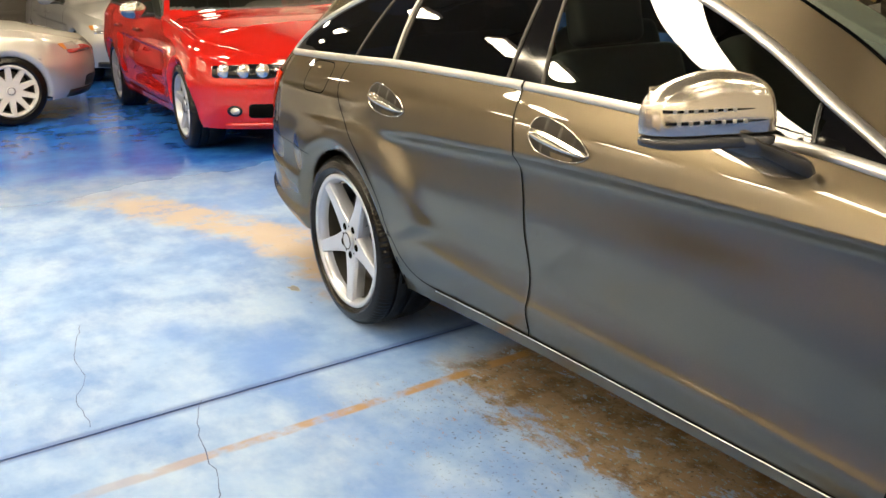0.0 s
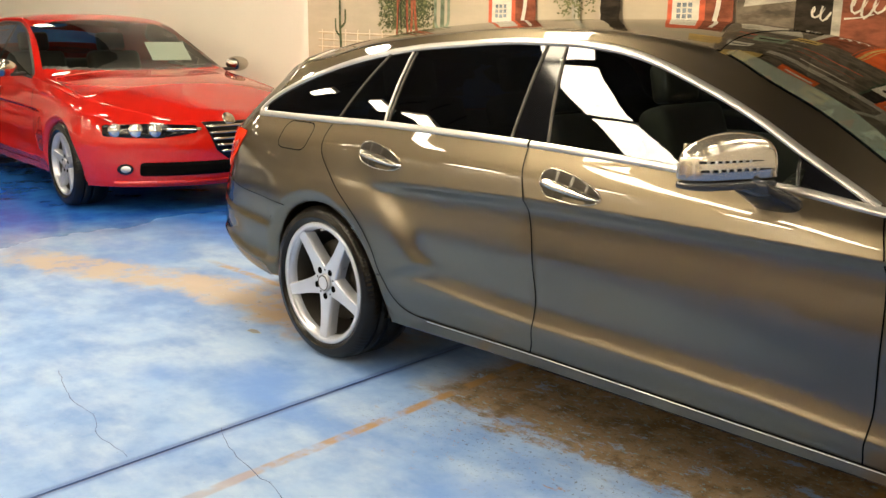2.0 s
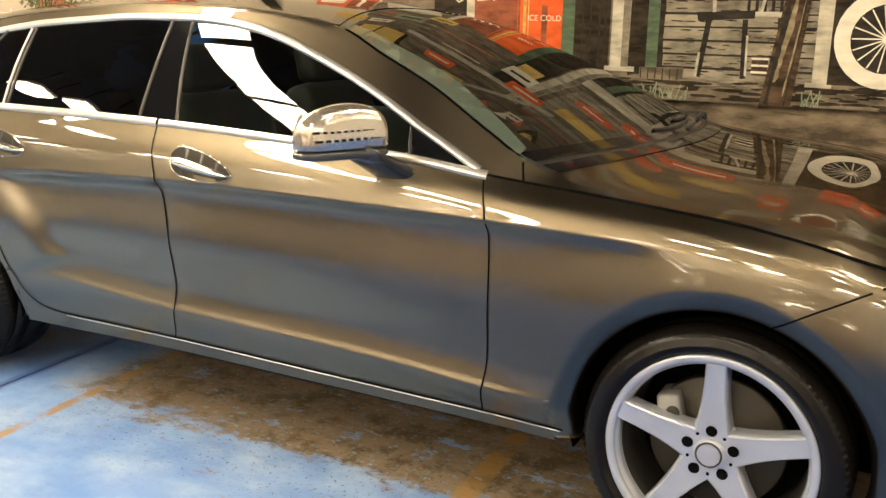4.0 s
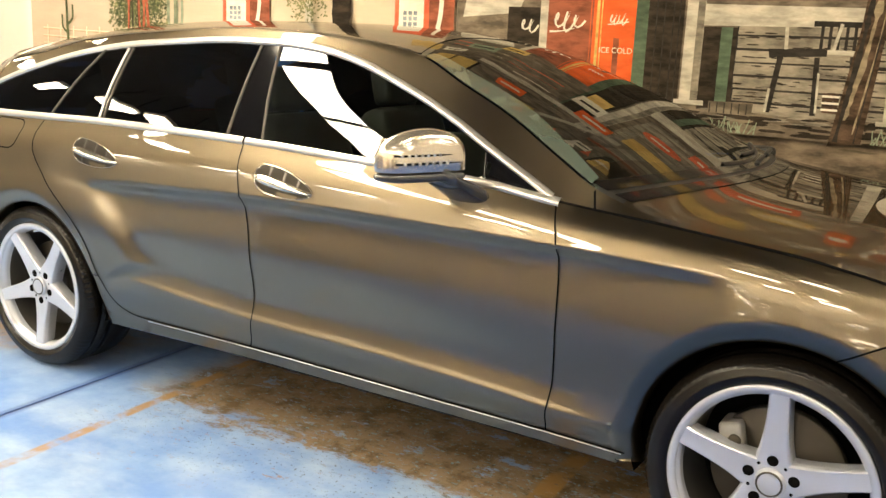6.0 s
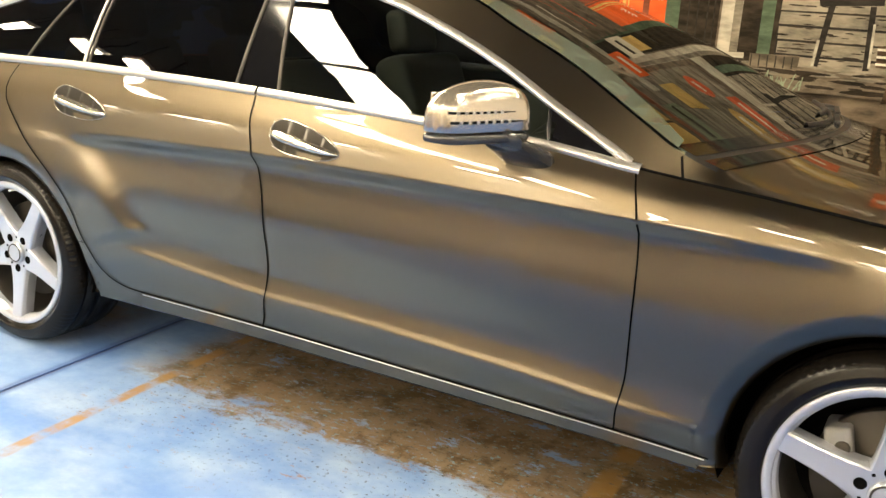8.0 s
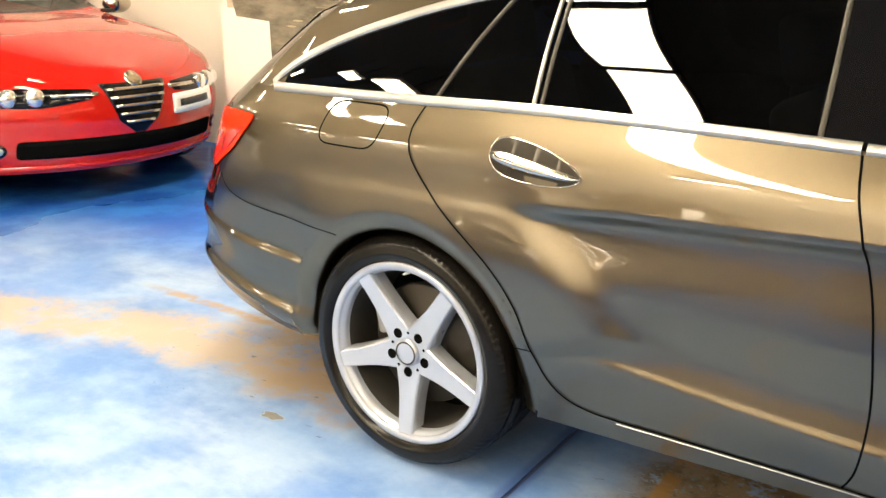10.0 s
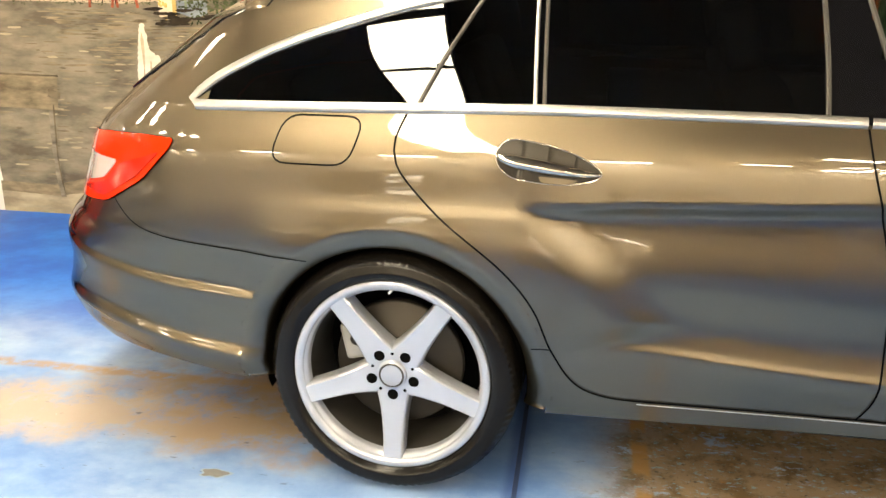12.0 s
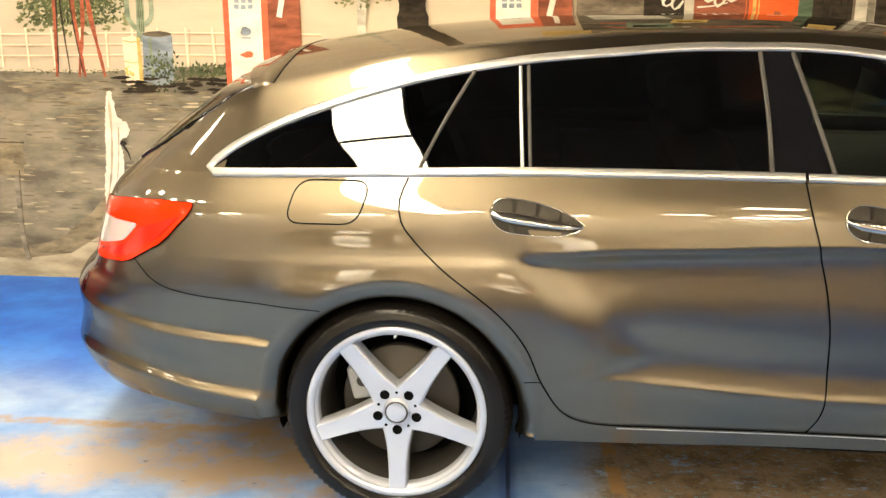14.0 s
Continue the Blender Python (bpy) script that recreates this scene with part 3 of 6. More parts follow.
tagged(part("wall_north", box_bm((-3.3, WALL_Y, 0), (X1, WALL_Y + 0.2, TOP)), WHITE_PAINT, None, "", False), "cream painted wall behind the mural", "wall", kind="structure")
tagged(part("wall_recess", box_bm((X0, 2.0, 0), (-3.3, 2.2, TOP)), WHITE_PAINT, None, "", False), "cream painted wall behind the parked cars", "wall", kind="structure")
tagged(part("wall_west", box_bm((X0 - 0.2, Y0, 0), (X0, 2.2, TOP)), WHITE_PAINT, None, "", False), "cream painted end wall", "wall", kind="structure")
tagged(part("wall_east", box_bm((X1, Y0, 0), (X1 + 0.2, 2.0, TOP)), WHITE_PAINT, None, "", False), "cream painted end wall", "wall", kind="structure")
tagged(part("wall_south", box_bm((X0, Y0 - 0.2, 0), (X1, Y0, TOP)), WHITE_PAINT, None, "", False), "cream painted wall across the aisle", "wall", kind="structure")
tagged(part("ceiling", box_bm((X0, Y0, TOP), (X1, 2.2, TOP + 0.15)), CEILING_DARK, None, "", False), "dark sheet metal roof", "ceiling", kind="structure")


# ---- ceiling lights ----
def light_strip(name, x, y0, y1, width, z, panes, label, material):
    """A row of bright panes in a thin dark frame, hung under the roof."""
    top = thing(name, label, "ceiling light", pose(x, (y0 + y1) / 2, z))
    n = (y1 - y0) / panes
    part("frame", box_bm((-width / 2 - 0.03, (y0 - y1) / 2 - 0.03, 0.012), (width / 2 + 0.03, (y1 - y0) / 2 + 0.03, 0.06), 0.005), BLACK, top)
    for i in range(panes):
        a = (y0 - y1) / 2 + i * n
        part("pane", box_bm((-width / 2, a + 0.045, 0.0), (width / 2, a + n - 0.045, 0.012)), material, top, "", False)
    for s in (-1, 1):
        part("hanger", box_bm((-0.01, s * (y1 - y0) * 0.4 - 0.01, 0.06), (0.01, s * (y1 - y0) * 0.4 + 0.01, TOP - z)), BLACK, top, "", False)
    return top


strip = light_strip("light_strip", -0.83, -8.36, 0.6, 0.48, 3.7, 8, "long hanging strip of bright white panes", LIGHT_PANEL)
strip.rotation_euler = (0, 0, radians(1))


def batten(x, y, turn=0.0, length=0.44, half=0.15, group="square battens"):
    top = thing("ceiling_fill_batten", "white lit batten from a set mostly added as fill", "ceiling light", pose(x, y, 3.6, 0, 0, turn), group)
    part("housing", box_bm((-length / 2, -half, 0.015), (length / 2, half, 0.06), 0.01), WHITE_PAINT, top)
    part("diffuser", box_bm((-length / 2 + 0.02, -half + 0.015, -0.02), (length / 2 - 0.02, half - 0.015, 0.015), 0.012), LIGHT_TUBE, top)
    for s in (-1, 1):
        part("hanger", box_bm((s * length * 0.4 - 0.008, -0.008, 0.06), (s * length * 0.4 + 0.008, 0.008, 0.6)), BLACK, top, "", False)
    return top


# mostly guessed battens, added as fill for the hall and parked cars
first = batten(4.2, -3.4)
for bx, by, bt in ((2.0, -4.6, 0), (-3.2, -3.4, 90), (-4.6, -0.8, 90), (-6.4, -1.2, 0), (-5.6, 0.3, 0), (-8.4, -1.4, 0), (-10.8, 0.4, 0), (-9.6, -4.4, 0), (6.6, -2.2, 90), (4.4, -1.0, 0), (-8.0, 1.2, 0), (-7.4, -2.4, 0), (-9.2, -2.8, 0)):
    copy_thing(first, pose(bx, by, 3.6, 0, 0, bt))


# two of these follow reflections in the doors; the rest are added fill
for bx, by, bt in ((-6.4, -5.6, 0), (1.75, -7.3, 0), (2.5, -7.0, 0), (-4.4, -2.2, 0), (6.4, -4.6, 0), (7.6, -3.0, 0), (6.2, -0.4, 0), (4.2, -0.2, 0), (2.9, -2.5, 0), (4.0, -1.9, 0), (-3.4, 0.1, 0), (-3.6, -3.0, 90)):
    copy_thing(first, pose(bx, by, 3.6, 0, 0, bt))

# unseen row added to brighten the far wall that the paint reflects
wall_fill = batten(-9.0, -8.4, 0, 0.75, 0.28, "wide battens along the far wall")
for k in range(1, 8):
    copy_thing(wall_fill, pose(-9.0 + 2.35 * k, -8.4, 3.6))


# ---- the estate car ----
ESTATE = Skin({
    "sill": [(-1.17, 0.315), (-0.8, 0.318), (-0.6, 0.308), (-0.4, 0.278), (0.0, 0.25), (0.4, 0.245), (1.2, 0.258), (2.5, 0.256), (2.9, 0.24), (3.4, 0.22), (3.75, 0.25)],
    "crease": [(-1.17, 0.60), (-0.9, 0.58), (-0.38, 0.522), (0.0, 0.48), (0.4, 0.425), (0.6, 0.455), (0.85, 0.437), (1.15, 0.419), (1.54, 0.413), (1.96, 0.400), (2.35, 0.379), (2.6, 0.385), (3.0, 0.42), (3.75, 0.45)],
    "shoulder": [(-1.17, 0.80), (0.0, 0.80), (0.4, 0.802), (0.6, 0.816), (0.9, 0.828), (1.13, 0.839), (1.6, 0.844), (2.2, 0.845), (2.6, 0.842), (2.9, 0.825), (3.2, 0.79), (3.75, 0.60)],
    "belt": [(-1.17, 0.985), (-0.52, 0.998), (0.0, 1.008), (0.4, 1.016), (0.8, 1.014), (1.08, 1.010), (1.6, 0.994), (1.99, 0.976), (2.22, 0.956), (2.34, 0.944), (2.56, 0.927), (2.85, 0.90), (3.07, 0.866), (3.4, 0.79), (3.75, 0.66)],
    "upper": [(-1.17, 0.90), (-0.56, 0.99), (-0.525, 1.015), (-0.49, 1.05), (-0.42, 1.092), (-0.335, 1.132), (-0.177, 1.188), (0.043, 1.249), (0.342, 1.300), (0.606, 1.322), (0.835, 1.335), (1.06, 1.334), (1.31, 1.310), (1.57, 1.238), (1.82, 1.144), (1.99, 1.064), (2.164, 0.985), (2.222, 0.957), (2.4, 0.9), (3.75, 0.5)],
    "wide": [(-1.17, 0.895), (-0.8, 0.905), (-0.45, 0.925), (-0.2, 0.934), (0.1, 0.936), (0.5, 0.928), (1.2, 0.925), (2.2, 0.925), (2.6, 0.930), (2.9, 0.935), (3.2, 0.922), (3.5, 0.89), (3.75, 0.84)],
    "lip": [(-1.17, 0.010), (-0.40, 0.010), (-0.28, 0.0), (3.75, 0.0)],
    "plain": [(-1.17, 0.95), (-0.45, 0.95), (0.10, 1.0), (0.34, 1.04), (0.44, 1.0), (0.60, 0.12), (0.74, 0.0), (2.20, 0.0), (2.50, 0.35), (2.85, 1.0), (3.75, 1.0)],
    "ledge": [(-1.17, 1.0), (-0.36, 1.0), (-0.28, 0.0), (3.75, 0.0)],
    "tuck": [(-1.17, 0.085), (-0.5, 0.077), (0.0, 0.074), (0.6, 0.066), (2.2, 0.062), (2.34, 0.072), (2.9, 0.075), (3.75, 0.10)],
    "lean": [(-1.17, 0.6), (0.0, 0.62), (1.0, 0.63), (1.6, 0.62), (2.2, 0.60), (3.75, 0.6)],
    "rail_z": [(-1.17, 1.19), (-0.6, 1.205), (-0.3, 1.245), (0.0, 1.310), (0.34, 1.352), (0.83, 1.381), (1.06, 1.381), (1.31, 1.364), (1.594, 1.322), (1.8, 1.242), (1.985, 1.165), (2.21, 1.052), (2.31, 1.0), (2.45, 0.955), (2.6, 0.936), (3.07, 0.888), (3.75, 0.69)],
    "rail_y": [(-1.17, 0.66), (-0.6, 0.665), (-0.3, 0.66), (0.0, 0.635), (0.34, 0.61), (0.83, 0.59), (1.06, 0.588), (1.31, 0.598), (1.594, 0.619), (1.8, 0.677), (1.985, 0.72), (2.21, 0.794), (2.31, 0.815), (2.45, 0.822), (2.6, 0.825), (3.07, 0.81), (3.75, 0.70)],
    "top": [(-1.17, 1.270), (-0.6, 1.297), (-0.4, 1.333), (0.0, 1.388), (0.5, 1.418), (1.0, 1.422), (1.3, 1.408), (1.45, 1.390), (1.6, 1.363), (1.8, 1.300), (2.0, 1.225), (2.2, 1.142), (2.4, 1.058), (2.52, 1.014), (2.6, 0.998), (3.07, 0.952), (3.5, 0.865), (3.75, 0.74)],
}, {
    "rear": [(0.2, -1.04), (0.30, -1.12), (0.36, -1.165), (0.42, -1.188), (0.49, -1.178), (0.53, -1.17), (0.60, -1.175), (0.64, -1.152), (0.68, -1.11), (0.72, -1.085), (0.80, -1.055), (0.9, -1.02), (1.0, -0.915), (1.1, -0.785), (1.2, -0.645), (1.25, -0.59), (1.30, -0.55), (1.36, -0.53)],
    "front": [(0.2, 3.62), (0.35, 3.70), (0.5, 3.73), (0.65, 3.70), (0.75, 3.62), (0.85, 3.5), (1.0, 3.4)],
    "rear_join": -0.42, "rear_end": -1.17, "front_join": 3.1, "front_end": 3.75, "round": 2.8, "shear": 1.0, "rear_lead": 0.40,
})

SPLIT = [(1.076, 1.002), (1.088, 0.93), (1.112, 0.84), (1.142, 0.72), (1.160, 0.58), (1.163, 0.44), (1.150, 0.36), (1.128, 0.314)]
REAR_EDGE = [(0.039, 1.000), (0.018, 0.947), (0.024, 0.888), (0.067, 0.830), (0.145, 0.757), (0.285, 0.649), (0.363, 0.555), (0.411, 0.442), (0.470, 0.352), (0.545, 0.318), (0.66, 0.312)]
FRONT_EDGE = [(2.226, 0.952), (2.258, 0.852), (2.272, 0.685), (2.272, 0.5), (2.268, 0.42), (2.250, 0.304)]
DOOR_FOOT = [(0.60, 0.313), (1.14, 0.314), (1.76, 0.308), (2.25, 0.303), (2.49, 0.301)]
BUMPER_SEAM = [(-0.80, 0.79), (-0.755, 0.742), (-0.69, 0.695), (-0.60, 0.672), (-0.42, 0.655), (-0.20, 0.640)]
FOOT_Z = pchip(DOOR_FOOT)
split_x, front_x = pchip(sorted((z, x) for x, z in SPLIT)), pchip(sorted((z, x) for x, z in FRONT_EDGE))
rear_x = pchip(sorted((z, x) for x, z in REAR_EDGE))
seam_z = pchip(sorted(BUMPER_SEAM))
ARCHES = ((0.0, 0.33, 0.372), (2.874, 0.335, 0.388))


def screen_foot(y):
    return 2.52 - 0.21 * (abs(y) / 0.815) ** 2


def screen_head(y):
    return 1.47 + 0.11 * (abs(y) / 0.62) ** 2


def estate_panel(x, y, z, band):
    """The panel to which a piece of the skin belongs."""
    if band == 9 and -0.5 < x < 2.165:
        if x < 0.061 + (z - 1.026) * 0.578:
            return "quarter_glass"
        if x < 0.349:
            return "vent_glass"
        if x < 0.992 - (z - 1.02) * 0.06:
            return "rear_door_glass"
        if x < 1.150 - (z - 1.02) * 0.30:
            return "b_pillar"
        return "front_door_glass" if x < 2.0 - (z - 1.0) * 0.3 else "mirror_triangle"
    if band == 11 and x > 0:
        if screen_head(y) < x < screen_foot(y):
            return "windscreen"
        if 0.50 < x < screen_head(y) - 0.07 and y < 0.52:
            return "roof_glass"
        if screen_foot(y) <= x < screen_foot(y) + 0.07:
            return "cowl"
    if band >= 9 and x > 2.33:
        return "bonnet" if x < 3.55 else "front_bumper"
    if band < 9:
        if x > 3.30 or (x > 3.0 and z < 0.69 + (x - 3.0) * 0.55):
            return "front_bumper"
        if x > front_x(z):
            return "front_wing"
        if 0.38 < x < 2.5 and z < FOOT_Z(x):
            return "sill"
        if x > split_x(z):
            return "front_door"
        if x > rear_x(z):
            return "rear_door"
        if x < -0.2 and z < seam_z(x):
            return "rear_bumper"
    if x < -0.55 and y < 0.64 and z > 0.76:
        return "tailgate"
    return "body_shell"


def skin_panels(skin, panel_of, arches):
    """Cuts the skin into panels; returns their quads by name and side, both halves."""
    G = skin.grid()
    bands = skin.bands()
    n, m = len(G), len(G[0])
    for cx, cz, r in arches:
        for col in G:
            for k, (x, y, z) in enumerate(col):
                d = math.hypot(x - cx, z - cz)
                if y > 0.5 and 0.2 < d < r + 0.004 and z < cz + r + 0.05 and bands[min(k, m - 2)] < 8:
                    s = (r + 0.004) / d
                    nx, nz = cx + (x - cx) * s, cz + (z - cz) * s
                    if d > r - 0.030:
                        col[k] = (nx, skin.width(nx, nz), nz)
    out = {}
    for i in range(n - 1):
        for k in range(m - 1):
            q = [G[i][k], G[i + 1][k], G[i + 1][k + 1], G[i][k + 1]]
            c = [sum(p[a] for p in q) / 4 for a in range(3)]
            if any(math.hypot(c[0] - cx, c[2] - cz) < r + 0.0015 and bands[k] < 8 for cx, cz, r in arches):
                continue
            name = panel_of(*c, bands[k])
            out.setdefault(name, []).append((i, k))
    return G, out


def panel_mesh(G, quads, sides):
    bm = bmesh.new()
    seen = {}

    def vert(i, k, s):
        x, y, z = G[i][k]
        key = (i, k, s if y > 1e-5 else 0)
        if key not in seen:
            seen[key] = bm.verts.new((x, y * s, z))
        return seen[key]

    for s in sides:
        for i, k in quads:
            vs = []
            for v in (vert(i, k, s), vert(i + 1, k, s), vert(i + 1, k + 1, s), vert(i, k + 1, s)):
                if v not in vs:
                    vs.append(v)
            if len(vs) > 2:
                try:
                    bm.faces.new(vs if s < 0 else vs[::-1])
                except ValueError:
                    pass
    return bm


def arch_lip(skin, cx, cz, r, side, a0=-14, a1=194):
    """The rolled lip round a wheel opening."""
    bm = bmesh.new()
    rows = []
    for i in range(73):
        a = radians(a0 + (a1 - a0) * i / 72)
        row = []
        for dr, off in ((0.037, 0.0004), (0.030, 0.0005), (0.022, -0.0006), (0.012, -0.0042), (0.002, -0.010), (-0.010, -0.017), (-0.020, -0.025), (-0.027, -0.034), (-0.027, -0.08)):
            x, z = cx + (r + dr) * math.cos(a), max(skin.t["sill"](cx + (r + dr) * math.cos(a)) + 0.012, cz + (r + dr) * math.sin(a))
            p = skin.at(x, z, max(off, 0.0), side)[0]
            p.y += side * min(off, 0.0)
            row.append(bm.verts.new(p))
        rows.append(row)
    for p, q in zip(rows, rows[1:]):
        for k in range(8):
            bm.faces.new((p[k], p[k + 1], q[k + 1], q[k]))
    bmesh.ops.recalc_face_normals(bm, faces=bm.faces)
    return bm


def arch_liner(cx, cz, r, side):
    """The black lining of a wheel opening."""
    bm = bmesh.new()
    rows = []
    for i in range(37):
        a = radians(-16 + 212 * i / 36)
        x, z = cx + (r - 0.012) * math.cos(a), max(0.245, cz + (r - 0.012) * math.sin(a))
        rows.append([bm.verts.new((x, side * y, z)) for y in (0.865, 0.80, 0.60)] + [bm.verts.new((cx + 0.05 * math.cos(a), side * 0.6, cz + 0.05 * math.sin(a)))])
    for p, q in zip(rows, rows[1:]):
        for k in range(3):
            bm.faces.new((p[k], p[k + 1], q[k + 1], q[k]))
    return bm


# ---- wheels ----
def tyre_bm(R, r, n=288):
    k = R / 0.33
    prof = [(r - 0.002, 0.006, 0), (r + 0.005, -0.006, 0), (r + 0.018 * k, -0.012, 0), (r + 0.022 * k, -0.0145, 0), (r + 0.026 * k, -0.012, 0), (0.300 * k, -0.011, 0), (0.309 * k, -0.006, 0), (0.3125 * k, -0.0035, 1), (0.320 * k, 0.006, 1),
            (0.3255 * k, 0.017, 1), (0.3285 * k, 0.035, 0.4), (0.3290 * k, 0.05, 0.4), (0.3235 * k, 0.052, 0), (0.3235 * k, 0.060, 0), (0.330 * k, 0.062, 0), (0.330 * k, 0.11, 0),
            (0.3235 * k, 0.112, 0), (0.3235 * k, 0.122, 0), (0.330 * k, 0.124, 0), (0.330 * k, 0.19, 0), (0.322 * k, 0.235, 0), (0.295 * k, 0.25, 0), (r - 0.01, 0.245, 0)]
    bm = bmesh.new()
    rings = []
    for rr, h, tread in prof:
        ring = []
        for i in range(n):
            a = 2 * math.pi * (i + (0.8 * h / 0.05 if tread else 0)) / n
            d = rr - (0.0042 * tread if i % 3 == 0 else 0.0)
            ring.append(bm.verts.new((d * math.cos(a), h, d * math.sin(a))))
        rings.append(ring)
    for p, q in zip(rings, rings[1:]):
        for i in range(n):
            j = (i + 1) % n
            bm.faces.new((p[i], p[j], q[j], q[i]))
    bmesh.ops.recalc_face_normals(bm, faces=bm.faces)
    return bm


def spoke_bm(r0, r1, w0, wm, w1, h0, h1, turn):
    """One spoke, its broad face between two bevelled shoulders, along the angle turn."""
    bm = bmesh.new()
    rows = []
    for i in range(13):
        u = i / 12
        r = r0 + (r1 - r0) * u
        w = w0 * (1 - u) ** 3 + 3 * wm * u * (1 - u) + w1 * u ** 3
        h = h0 + (h1 - h0) * (u ** 1.4)
        sec = [(-w, h + 0.050), (-w, h + 0.016), (-w * 0.92, h + 0.004), (-w * 0.80, h), (-w * 0.30, h + 0.0006), (w * 0.30, h + 0.0006), (w * 0.80, h), (w * 0.92, h + 0.004), (w, h + 0.016), (w, h + 0.050)]
        rows.append([bm.verts.new((r * math.cos(turn) - s * math.sin(turn), hh, r * math.sin(turn) + s * math.cos(turn))) for s, hh in sec])
    for p, q in zip(rows, rows[1:]):
        for k in range(9):
            bm.faces.new((p[k], p[k + 1], q[k + 1], q[k]))
    bm.faces.new(rows[-1])
    bmesh.ops.recalc_face_normals(bm, faces=bm.faces)
    return bm


def wheel(parent, x, y, side, spin, R=0.33, r=0.2589, spokes=5, alloy=None, wide=1.0):
    alloy = alloy or ALLOY
    """Wheel under its car: tyre, rim, spokes, hub cap, bolts, disc and caliper. Its outer face looks to side."""
    hub = new("wheel")
    hub.parent = parent
    hub.matrix_basis = pose(x, y, R, 0, 0, 0 if side < 0 else 180)
    part("tyre", tyre_bm(R, r), RUBBER, hub)
    part("rim", lathe([(r - 0.001, 0.008), (r, -0.002), (r - 0.003, -0.005), (r - 0.019, -0.0035), (r - 0.0215, 0.003), (r - 0.023, 0.011), (r - 0.0275, 0.012), (r - 0.029, 0.030), (r - 0.031, 0.038)]), alloy, hub)
    # inner part of the alloy rim, coloured dark for the shade behind the spokes
    part("rim_barrel", lathe([(r - 0.031, 0.038), (r - 0.034, 0.06), (r - 0.037, 0.20)]), BARREL, hub, "inner barrel of the rim, darkened for pocket shade")
    for i in range(spokes):
        a = radians(spin) + 2 * math.pi * i / spokes
        part("spoke", spoke_bm(0.045, r - 0.008, 0.050 * wide, 0.0285 * wide, 0.027 * wide, 0.018, -0.001, a), alloy, hub, "", False)
        b = a if spokes == 5 else a + 0.3
        if spokes == 5:
            # the dark of a bolt hole, laid on the hub as a black disc
            bolt = lathe([(0.0001, 0.0185), (0.008, 0.0185), (0.0105, 0.0178), (0.0140, 0.0178), (0.0150, 0.0205)], 16)
            part("bolt", moved(bolt, pose(0.059 * math.cos(b), -0.001, 0.059 * math.sin(b))), GAP, hub, "dark disc standing in for a shaded bolt hole")
    for i in range(5 if spokes == 5 else 0):
        b = radians(spin) + 2 * math.pi * (i + 0.5) / 5
        # small black discs for the dark of the hub holes
        part("hub_hole", moved(lathe([(0.0001, 0.0185), (0.0045, 0.0185), (0.005, 0.0205)], 12), pose(0.056 * math.cos(b), -0.0005, 0.056 * math.sin(b))), GAP, hub)
    part("hub_plate", lathe([(0.0001, 0.0195), (0.058, 0.0195), (0.072, 0.022), (0.082, 0.05)], 48), alloy, hub)
    cap = part("hub_cap", lathe([(0.0001, 0.006), (0.031, 0.0065), (0.035, 0.008), (0.0385, 0.012), (0.039, 0.018)], 40), alloy, hub)
    part("emblem", lathe([(0.0285, 0.0058), (0.0310, 0.0035), (0.0335, 0.0065)], 40), TRIM_GREY, cap, "plain grey ring emblem")
    part("brake_disc", lathe([(0.07, 0.085), (0.078, 0.095), (0.168, 0.095), (0.172, 0.098), (0.172, 0.122), (0.07, 0.122)], 60), DISC, hub, "worn steel brake disc darkened for the wheel pocket shade")
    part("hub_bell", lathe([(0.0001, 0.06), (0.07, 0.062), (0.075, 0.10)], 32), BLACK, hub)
    cal = box_bm((-0.030, 0.055, -0.050), (0.030, 0.15, 0.050), 0.012, 3)
    caliper = part("caliper", moved(cal, pose(0.132 * math.cos(radians(150)), 0, 0.132 * math.sin(radians(150)), 0, -12, 0)), CALIPER, hub, "pale iron brake caliper")
    part("piston", moved(lathe([(0.0001, 0.050), (0.014, 0.050), (0.017, 0.054), (0.017, 0.07)], 20), pose(0.128 * math.cos(radians(146)), 0, 0.128 * math.sin(radians(146)))), DISC, caliper)
    # black disc added behind the spokes to keep the pockets dark
    part("pocket_shade_disc", lathe([(0.0001, 0.20), (r - 0.036, 0.20)], 48), GAP, hub)
    if spokes == 5:
        valve = lathe([(0.0001, -0.012), (0.003, -0.012), (0.004, 0.0), (0.0045, 0.02)], 10)
        part("valve", moved(valve, pose(0.228 * math.cos(radians(spin + 180)), 0.012, 0.228 * math.sin(radians(spin + 180)))), PAPER, hub, "white tyre valve")
    return hub


def tail_x(skin, y, z):
    """How far back the skin reaches at a place across the car and a height."""
    a, b = skin.e["rear_join"] + 0.15, skin.rear(z)
    for _ in range(26):
        m = (a + b) / 2
        if skin.width(m, z) > abs(y):
            a = m
        else:
            b = m
    return a


